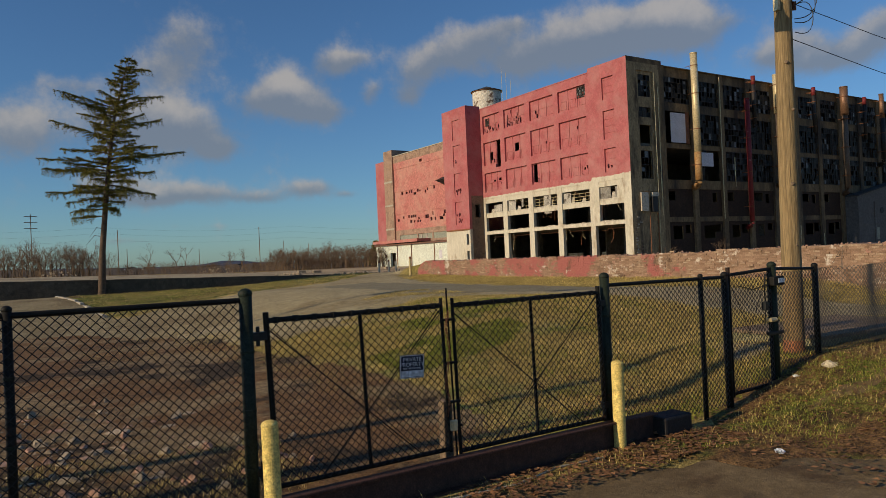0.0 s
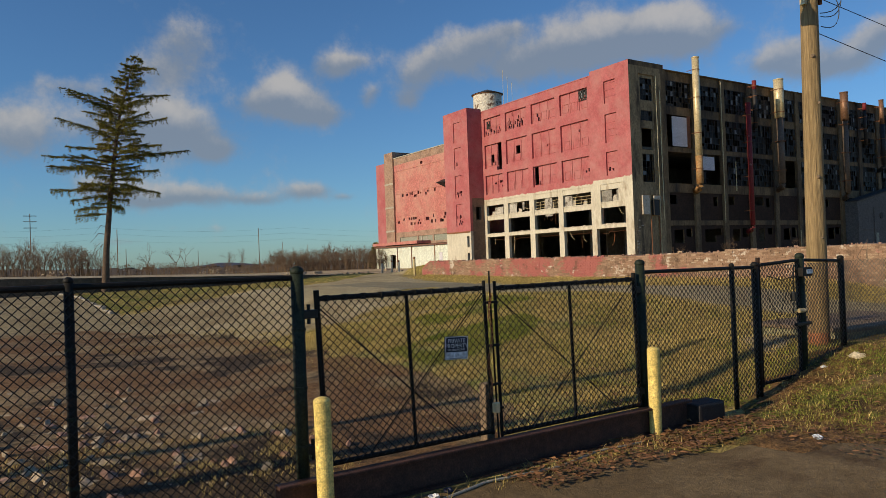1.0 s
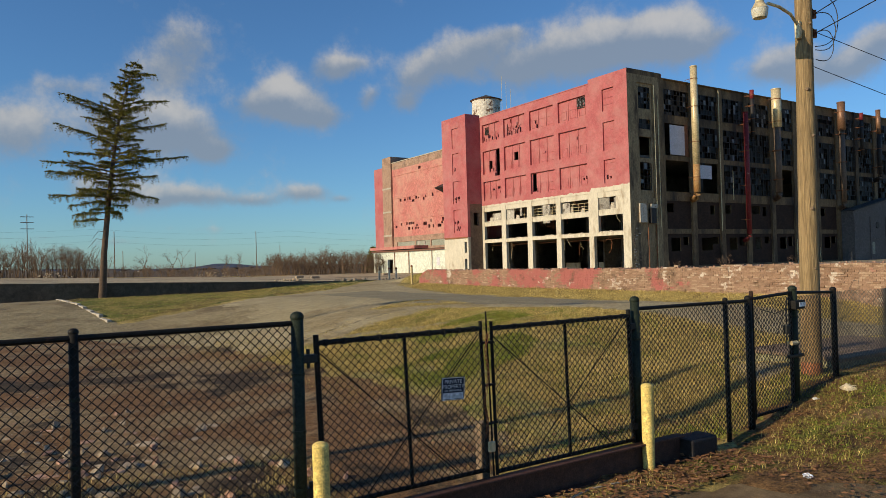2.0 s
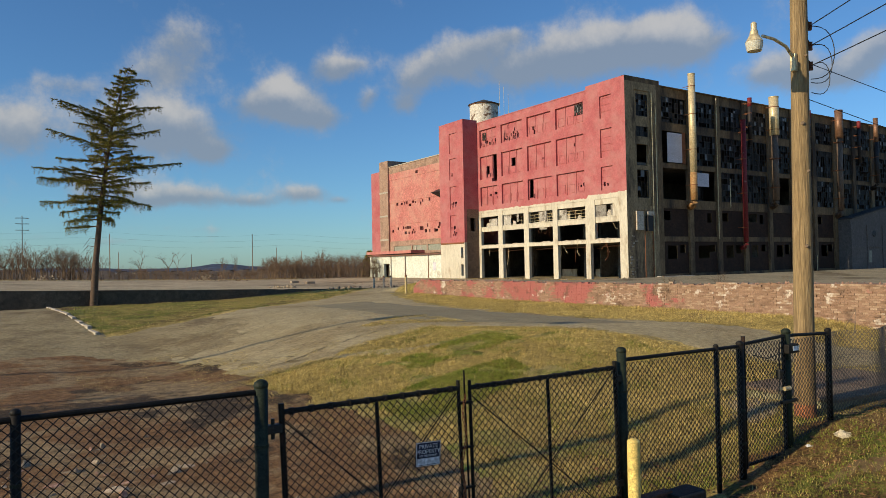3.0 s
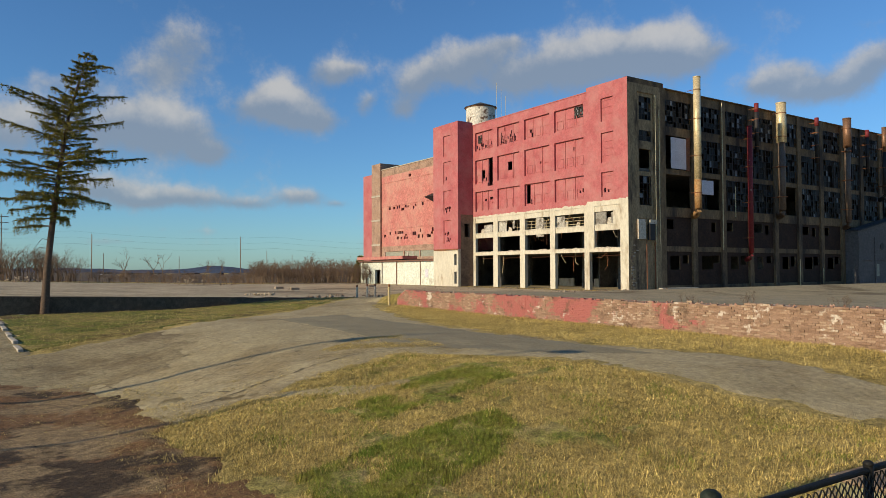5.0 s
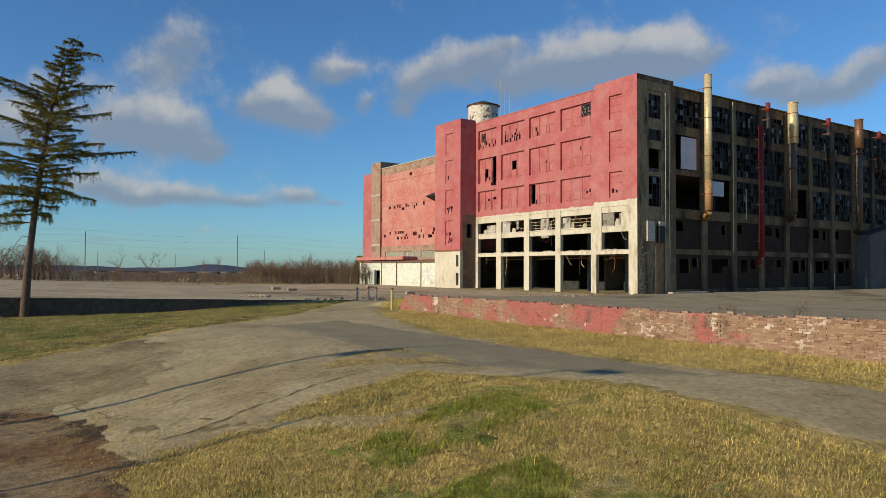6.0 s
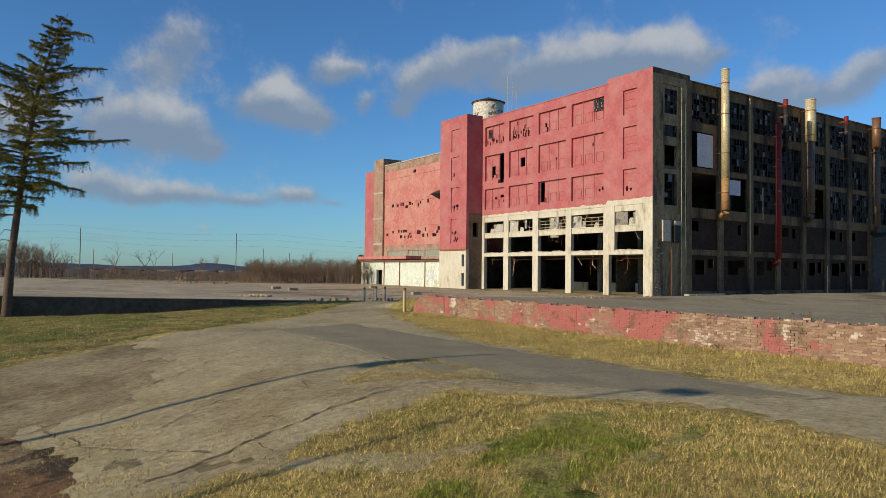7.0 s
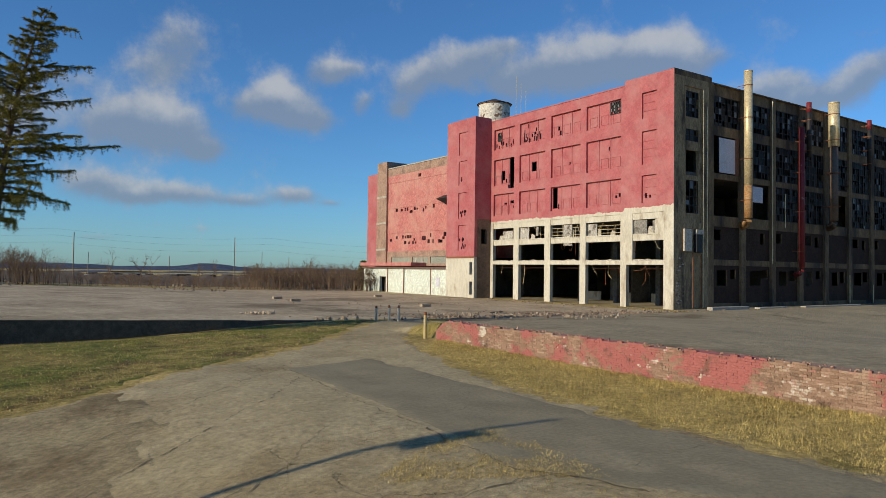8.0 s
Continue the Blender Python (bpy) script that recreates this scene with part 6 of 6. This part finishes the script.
def brick_wall():
    W = tagged(empty("brick_wall", (22.7, 20, .6)), "low crumbling brick retaining wall with faded red paint", "wall", kind="structure")
    vs, fs = [], []
    n = 140
    for i in range(n + 1):
        y = 2.0 + 36.4 * i / n
        t = wall_top(y) - .06
        for x, z in ((22.602, -.3), (22.602, t), (23.1, t + .02), (23.1, -.3)):
            vs.append((x - 22.7, y - 20, z - .6))
    for i in range(n):
        for k in range(3):
            fs.append((i * 4 + k, i * 4 + k + 1, i * 4 + 5 + k, i * 4 + 4 + k))
    fs += [(3, 2, 1, 0), (n * 4, n * 4 + 1, n * 4 + 2, n * 4 + 3)]
    raw("mortar_core", vs, fs, OLDBRICK, W, "painted mortar between the bricks")
    r = random.Random(17)
    bm = bmesh.new()
    box(bm, -.05, .05, -.104, .104, -.03, .03, bevel=.006)
    shared = bpy.data.meshes.new("brick")
    bm.to_mesh(shared)
    bm.free()
    shared.materials.append(OLDBRICK)
    unit = np.array([(x, y, z) for x in (-.05, .05) for y in (-.104, .104) for z in (-.03, .03)])
    quad = ((0, 1, 3, 2), (4, 6, 7, 5), (0, 4, 5, 1), (2, 3, 7, 6), (0, 2, 6, 4), (1, 5, 7, 3))
    V, F, count = [], [], 0
    for c in range(22):
        z = .42 + .072 * c
        y = 2.1 + (.107 if c % 2 else 0)
        while y < 38.3:
            top = wall_top(y)
            if z < top - .04 + r.gauss(0, .035) and z > gz(22.5, y) - .1 and r.random() > .025 + .22 * max(0.0, noise.noise((y * 1.3, z * 2.2, 6))) * (1.6 if y < 20.5 else .5):
                out = r.gauss(0, .007 if y > 20 else .013) + (.02 if r.random() < .08 else 0)
                if 20.4 < y < 25.0 and count < 300:
                    ob = new("brick", shared)
                    ob.parent = W
                    ob.matrix_basis = pose(22.64 - 22.7 + out, y - 20, z - .6, r.gauss(0, 1.2), 0, r.gauss(0, 1.5))
                    count += 1
                else:
                    i = len(V)
                    a = r.gauss(0, .02)
                    for p in unit:
                        V.append((p[0] + 22.64 - 22.7 + out + a * p[1], p[1] + y - 20, p[2] * r.uniform(.9, 1.04) + z - .6))
                    F += [tuple(i + k for k in q) for q in quad]
            y += .215
    ob = raw("brickwork", V, F, OLDBRICK, W)
    tagged(ob, kind="stuff")
    # broken stones along the top
    bm = bmesh.new()
    for k in range(330):
        y = r.uniform(5, 38)
        chunk(bm, (22.85 + r.gauss(0, .13) - 22.7, y - 20, wall_top(y) - .05 + .03 * r.random() - .6), r.uniform(.015, .065), r)
    tagged(part("broken_top", bm, BRICKCHUNK, W, "broken bricks and earth on the wall's top"), kind="stuff")


brick_wall()


def guard_posts():
    for x, y, h, m in ((25.3, 48.9, .75, PALEGREY), (25.5, 47.7, .8, PALEGREY), (25.9, 47.3, .8, PALEGREY), (22.35, 38.9, 1.05, YELLOWOLD)):
        P = tagged(empty("guard_post", (x, y, gz(x, y))), "short pale guard post with dark rusty top" if m is PALEGREY else "faded yellow guard post at the wall's end", "bollard", "guard posts at the drive")
        part("post", tubed([(0, 0, -.2), (0, 0, h)], .075, 14), m, P)
        part("cap", tubed([(0, 0, h), (0, 0, h + .14)], [.075, .06], 14), RUST, P)


YELLOWOLD = mat("faded_yellow", (0.55, 0.42, 0.16), (0.45, 0.36, 0.2), 4, 0.7, 0.2, stain=(0.5, 0.46, 0.4), stain_scale=3)
guard_posts()


def dry_bushes():
    r = random.Random(55)
    for x, y, hh in ((22.95, 16.6, .75), (22.95, 18.9, .5), (22.45, 21.0, .45), (22.5, 26.5, .3), (22.9, 13.6, .6), (19.6, 15.2, .4)):
        V, F = [], []
        z = wall_top(y) - .05 if x > 22.6 else gz(x, y)
        for k in range(9):
            twig_tree(V, F, (r.gauss(0, .12), r.gauss(0, .2), -.05), hh * r.uniform(.7, 1.2), r, 3, .25)
        B = tagged(empty("dry_bush", (x, y, z)), "small dead brown bush growing at the brick wall", "bush", "dead bushes at the wall")
        raw("crown", V, F, BARE, B)
st = part("boulder", (lambda b: (chunk(b, (0, 0, 0), .34, random.Random(2)), b)[1])(bmesh.new()), PALECHUNK)
st.matrix_basis = pose(4.55, 49.0, gz(4.55, 49.0) + .12)
tagged(st, "pale rounded stone lying by the tree", "stone")
for k in range(9):
    y0 = 33.0 + 1.9 * k
    x0 = 3.74 - .05 * (y0 - 33.0)
    kb = part("kerb_edge", boxed(-.09, .09, -.95, .95, -.25, .07 + .012 * math.sin(k * 2.3), bevel=.03), PALEGREY)
    kb.matrix_basis = pose(x0, y0, gz(x0, y0), 0, 0, 2.8 + 1.2 * math.sin(k * 1.7))
    tagged(kb, "pale worn concrete kerb stone beside the verge", "kerb", "kerb stones beside the verge", kind="structure")


# ---- conifer ----
def conifer():
    r = random.Random(42)
    T = tagged(empty("conifer", (5.7, 49.5, .4)), "tall sparse conifer with bare lower trunk and drooping limbs", "tree")
    spine = [Vector(p) for p in ((0, 0, -.6), (.03, 0, .3), (.15, -.05, 3.0), (.42, -.2, 6.0), (.7, -.3, 8.6), (1.1, -.5, 11.6), (1.75, -.7, 14.3), (2.3, -.8, 15.6))]
    rad = [.30, .24, .185, .155, .125, .085, .04, .012]
    part("trunk", tubed(spine, rad, 14), BARK, T, smooth=True)

    def along(z):
        for a, b, ra, rb in zip(spine, spine[1:], rad, rad[1:]):
            if a.z <= z <= b.z:
                t = (z - a.z) / (b.z - a.z)
                return a.lerp(b, t), ra + (rb - ra) * t
        return spine[-1], .01

    V, F = [], []

    def tuft(p, d, s):
        """A spray of short needles round a twig."""
        for k in range(10):
            a = Vector((r.gauss(0, 1), r.gauss(0, 1), r.gauss(.1, .7))).normalized()
            q = (d * 1.1 + a).normalized() * s * r.uniform(.5, 1.2)
            w = q.cross(Vector((r.gauss(0, 1), r.gauss(0, 1), r.gauss(0, 1)))).normalized() * s * .06
            n = len(V)
            V.extend([p - w, p + w, p + q])
            F.append((n, n + 1, n + 2))

    limbs = []
    for k in range(112):
        z = 5.6 + 9.6 * (k / 111) ** .95 + r.uniform(-.15, .15)
        f = (z - 5.6) / 10
        L = (4.1 * (1 - f) ** .85 + .12) * r.uniform(.3, 1.02)
        if f < .12:
            L *= .62
        limbs.append((z, 2.399 * k + r.uniform(-.4, .4), L))
    limbs += [(8.6, .1, 4.9), (8.5, 3.25, 3.9), (12.0, 3.0, 3.3), (12.6, .1, 2.7), (10.7, .3, 3.2), (10.0, 2.9, 3.4), (9.4, .5, 3.6), (7.9, 3.0, 3.7), (11.4, 3.4, 3.0), (6.6, 3.3, 3.4), (5.2, 3.05, 1.8), (14.6, .5, 1.7)]
    for z, a, L in limbs:
        p0, tr = along(z)
        d = Vector((math.cos(a), math.sin(a), 0))
        up = r.uniform(.12, .48) if z > 9.6 else r.uniform(-.02, .22) if z > 7.4 else r.uniform(-.2, .06)
        pts = []
        for i in range(7):
            t = i / 6
            pts.append(p0 + d * L * t + Vector((r.gauss(0, .05), r.gauss(0, .05), L * (up * t + .05 * math.sin(3 * t) - .06 * t * t) + (.22 * L * max(0, t - .7)))))
        wood = bmesh.new()
        tube(wood, pts, [max(.008, min(.05, tr * .42) * (1 - .85 * i / 6)) for i in range(7)], 5)
        n = int(8 + L * 10)
        for j in range(n):
            t = .16 + .84 * (j + r.random()) / n
            i = min(5, int(t * 6))
            q = pts[i].lerp(pts[i + 1], t * 6 - i)
            s = 1 if j % 2 else -1
            side = Vector((-d.y, d.x, 0)) * s * r.uniform(.35, 1.1) + d * r.uniform(.4, 1.0) + Vector((0, 0, r.uniform(-.22, .3)))
            side.normalize()
            l2 = (.12 + .24 * L * (1 - t) + .2 * min(1, L * .4) * r.random()) * (.95 if t < .9 else .6)
            end = q + side * l2 + Vector((0, 0, -.06 * l2))
            tube(wood, [q, q.lerp(end, .5) + Vector((0, 0, .02)), end], [.011, .007, .003], 3, cap=False)
            for m in range(int(3 + l2 * 9)):
                tt = (m + .6) / int(3 + l2 * 9)
                tuft(q.lerp(end, tt) + Vector((0, 0, -.02)), side, .15)
            if r.random() < (.3 if z > 8 else .7):
                e2 = end + Vector((r.gauss(0, .06), r.gauss(0, .06), -r.uniform(.12, .4)))
                for m in range(3):
                    tuft(end.lerp(e2, (m + 1) / 3), (e2 - end).normalized(), .15)
        part("limb", wood, BARK, T)
    for a, z, L in ((3.0, 3.9, 1.0), (2.7, 4.4, .9), (3.3, 3.2, .5)):
        p0, _ = along(z)
        part("dead_limb", tubed([p0, p0 + Vector((math.cos(a) * L * .5, math.sin(a) * L * .5, .1)), p0 + Vector((math.cos(a) * L, math.sin(a) * L, -.5))], [.025, .018, .006], 5), BARK, T)
    tagged(raw("needles", V, F, NEEDLE, T, "olive-green needle sprays"), kind="stuff")


conifer()


# ---- far things ----
def on(az, dist, eye=(3.0, 6.0)):
    """A place that far off in that direction, in degrees from the y axis."""
    return eye[0] + dist * math.sin(radians(az)), eye[1] + dist * math.cos(radians(az))


BARE = mat("bare_twigs", (0.15, 0.10, 0.062), (0.10, 0.068, 0.045), .3, 0.9, 0, 5, rand=.3, island=True)
# blue base colour stands in for the haze over distant woods
HILL = mat("haze_blue_hill", (0.055, 0.075, 0.12), (0.04, 0.055, 0.09), .01, 1.0, 0, .08)


def twig_tree(V, F, base, h, r, levels=4, thick=1.0):
    """A bare tree of tapering three-sided sticks."""
    def stick(a, b, ra, rb):
        d = (b - a).normalized()
        u = d.orthogonal().normalized()
        w = d.cross(u)
        n = len(V)
        for p, q in ((a, ra), (b, rb)):
            for k in range(3):
                V.append(p + q * (math.cos(2.094 * k) * u + math.sin(2.094 * k) * w))
        F.extend((n + k, n + (k + 1) % 3, n + 3 + (k + 1) % 3, n + 3 + k) for k in range(3))

    def grow(p, d, L, rad, lev):
        e = p + d * L
        stick(p, e, rad, rad * .6)
        if lev == 0:
            return
        for k in range(r.choice((2, 3, 3)) if lev > 1 else 3):
            dd = (d + Vector((r.gauss(0, .5), r.gauss(0, .5), r.gauss(.1, .3)))).normalized()
            grow(p.lerp(e, r.uniform(.6, 1)), dd, L * r.uniform(.55, .85), rad * .55, lev - 1)

    grow(Vector(base), Vector((r.gauss(0, .08), r.gauss(0, .08), 1)).normalized(), h * .3, (h * .011 + .02) * thick, levels)


def far_woods():
    r = random.Random(77)
    # single bare trees
    for az, dist, h in ((3.4, 122, 8.5), (4.6, 124, 7.5), (1.2, 118, 9), (-2, 120, 8), (11.6, 150, 8.5), (9.0, 160, 8), (14.6, 128, 6.5), (16.6, 140, 7.5), (22.4, 128, 7.2), (23.6, 130, 7.5), (24.6, 126, 6.5), (21.4, 133, 6.0), (25.6, 128, 6.2), (18.4, 140, 5.5)):
        x, y = on(az, dist)
        z = gz(x, y)
        V, F = [], []
        for k in range(2):
            twig_tree(V, F, (r.gauss(0, .8), r.gauss(0, .8), 0), h * r.uniform(.8, 1.05), r)
        T = tagged(empty("bare_tree", (x, y, z)), "leafless grey-brown winter tree beyond the slab", "tree", "bare trees beyond the slab")
        raw("crown", V, F, BARE, T)
    # low thicket
    V, F = [], []
    for k in range(900):
        az = r.choice((r.uniform(-6, 6.0), r.uniform(17, 29), r.uniform(18, 29), r.uniform(-4, 29), r.uniform(7, 18)))
        x, y = on(az, r.uniform(118, 136))
        low = .55 if 6.5 < az < 18 else 1.0
        twig_tree(V, F, (x, y, gz(x, y) - .1), r.uniform(2.4, 6.4) * low * (1.3 if az < 5 else 1), r, 4, .85)
    tagged(raw("thicket", V, F, BARE), "brown leafless brush along the far edge of the slab", "brush", kind="stuff")
    V, F = [], []
    n = 420
    for i in range(n + 1):
        az = -14 + 46 * i / n
        for j in range(7):
            x, y = on(az, 132 + 12 * j)
            top = (.5 + .15 * j + .9 * abs(noise.noise((az * .8, j * .7, 3)))) if 0 < j < 6 else -.5
            V.append((x, y, gz(x, y) + top))
    for i in range(n):
        for j in range(6):
            F.append((i * 7 + j, i * 7 + j + 1, i * 7 + 8 + j, i * 7 + 7 + j))
    tagged(raw("far_woods", V, F, BRUSH, smooth=True), "dark brown leafless woods beyond the slab", "woods", kind="stuff")
    # one evergreen by the wing
    x, y = on(27.2, 128)
    V, F = [], []
    for k in range(1600):
        h = r.random()
        a = r.random() * 6.283
        q = (1 - h) * 1.9 * math.sqrt(r.random()) + .1
        p = Vector((q * math.cos(a), q * math.sin(a), .4 + 4.6 * h))
        n = len(V)
        d = Vector((math.cos(a), math.sin(a), -.2)) * .5
        s = Vector((-math.sin(a), math.cos(a), r.gauss(0, .5))) * .12
        V += [p - s, p + s, p + d]
        F.append((n, n + 1, n + 2))
    E = tagged(empty("evergreen", (x, y, gz(x, y))), "small dark evergreen tree beside the wing", "tree")
    raw("foliage", V, F, NEEDLE, E)
    part("trunk", tubed([(0, 0, -.3), (0, 0, 4.6)], [.16, .03], 8), BARK, E)
    # hills
    for name, dist, base, amp, seed in (("far_hill", 2600, 4, 7, 3), ("near_hill", 1500, -6, 5, 9)):
        V, F = [], []
        n = 160
        for i in range(n + 1):
            az = -45 + 150 * i / n
            h = base + amp * (noise.noise((az * .16, seed, 1)) + .4 * noise.noise((az * .7, seed, 4)))
            if name == "far_hill":
                h += 11 * math.exp(-((az - 15.6) / 1.9) ** 2) + 8 * math.exp(-((az - 4) / 5) ** 2)
            for d, z in ((dist - 300, -60), (dist, h), (dist + 700, -60)):
                x, y = on(az, d)
                V.append((x, y, z))
        for i in range(n):
            for k in range(2):
                F.append((i * 3 + k, i * 3 + k + 1, i * 3 + 4 + k, i * 3 + 3 + k))
        tagged(raw(name, V, F, HILL, smooth=True), "far wooded hill on the horizon, haze painted in as blue", "hill", kind="structure")
    # small far buildings
    for az, dist, w_, h, m in ((4.9, 330, 5, 2.6, PALEGREEN), (15.2, 260, 7, 2.2, PALEGREEN), (8.6, 300, 6, 2.4, GREENGREY), (10.2, 340, 7, 3, PALEGREY), (5.9, 300, 5, 2.4, RUST), (20.2, 320, 3, 2.5, PALEGREY)):
        x, y = on(az, dist)
        B = tagged(empty("far_building", (x, y, gz(x, y) - .5), -az), "small pale flat-roofed building far off among trees", "building", "far buildings")
        hh = h - 1.0 - gz(x, y)
        part("wall", boxed(-w_, w_, -5, 5, -4, hh), m, B)
        part("roof", boxed(-w_ - .2, w_ + .2, -5.2, 5.2, hh, hh + .3), ROOFING, B)
    for k in range(9):
        x, y = on(7.5 + k * 1.3 + r.random(), 175 + 15 * r.random())
        z = gz(x, y)
        C = tagged(empty("parked_car", (x, y, z + .3), r.uniform(0, 180)), "small parked car far beyond the slab", "car", "far parked cars")
        m = (SIGNWHITE, PALEGREY, REDPIPE, BLACKPIPE)[k % 4]
        part("body", boxed(-2.1, 2.1, -.85, .85, .35, .95, bevel=.15), m, C)
        part("cabin", boxed(-1.1, 1.2, -.75, .75, .95, 1.45, bevel=.2), BLACKPIPE, C)
    for az, dist, h, arm, wn in ((1.2, 150, 12.0, 1.1, 3), (6.9, 140, 8.6, 0, 0), (7.7, 175, 6, 0, 0), (17.6, 150, 9.4, 0, 0), (19.6, 190, 7.5, 0, 0), (21.6, 170, 6.0, 0, 0), (13.0, 190, 6.0, 0, 0)):
        x, y = on(az, dist)
        plain_pole(x, y, h, .09, arm, wn, label="thin grey utility pole far beyond the slab")
    Wr = tagged(empty("power_line", (0, 0, 0)), "thin far power lines strung between the poles", "wire")
    for dz in (0, -1.1, -2.3):
        a, b = on(-8, 152), on(34, 152)
        pts = [(a[0] + (b[0] - a[0]) * t, a[1] + (b[1] - a[1]) * t, 11.0 + dz - 2.0 * t - .8 * abs(math.sin(t * 9.42))) for t in np.linspace(0, 1, 40)]
        part("line", tubed(pts, .009, 4), BLACKWIRE, Wr)


BRUSH = mat("dark_brush", (0.12, 0.085, 0.05), (0.08, 0.06, 0.04), .6, 0.95, 0.5, 6, rand=.3, island=True)
far_woods()
dry_bushes()
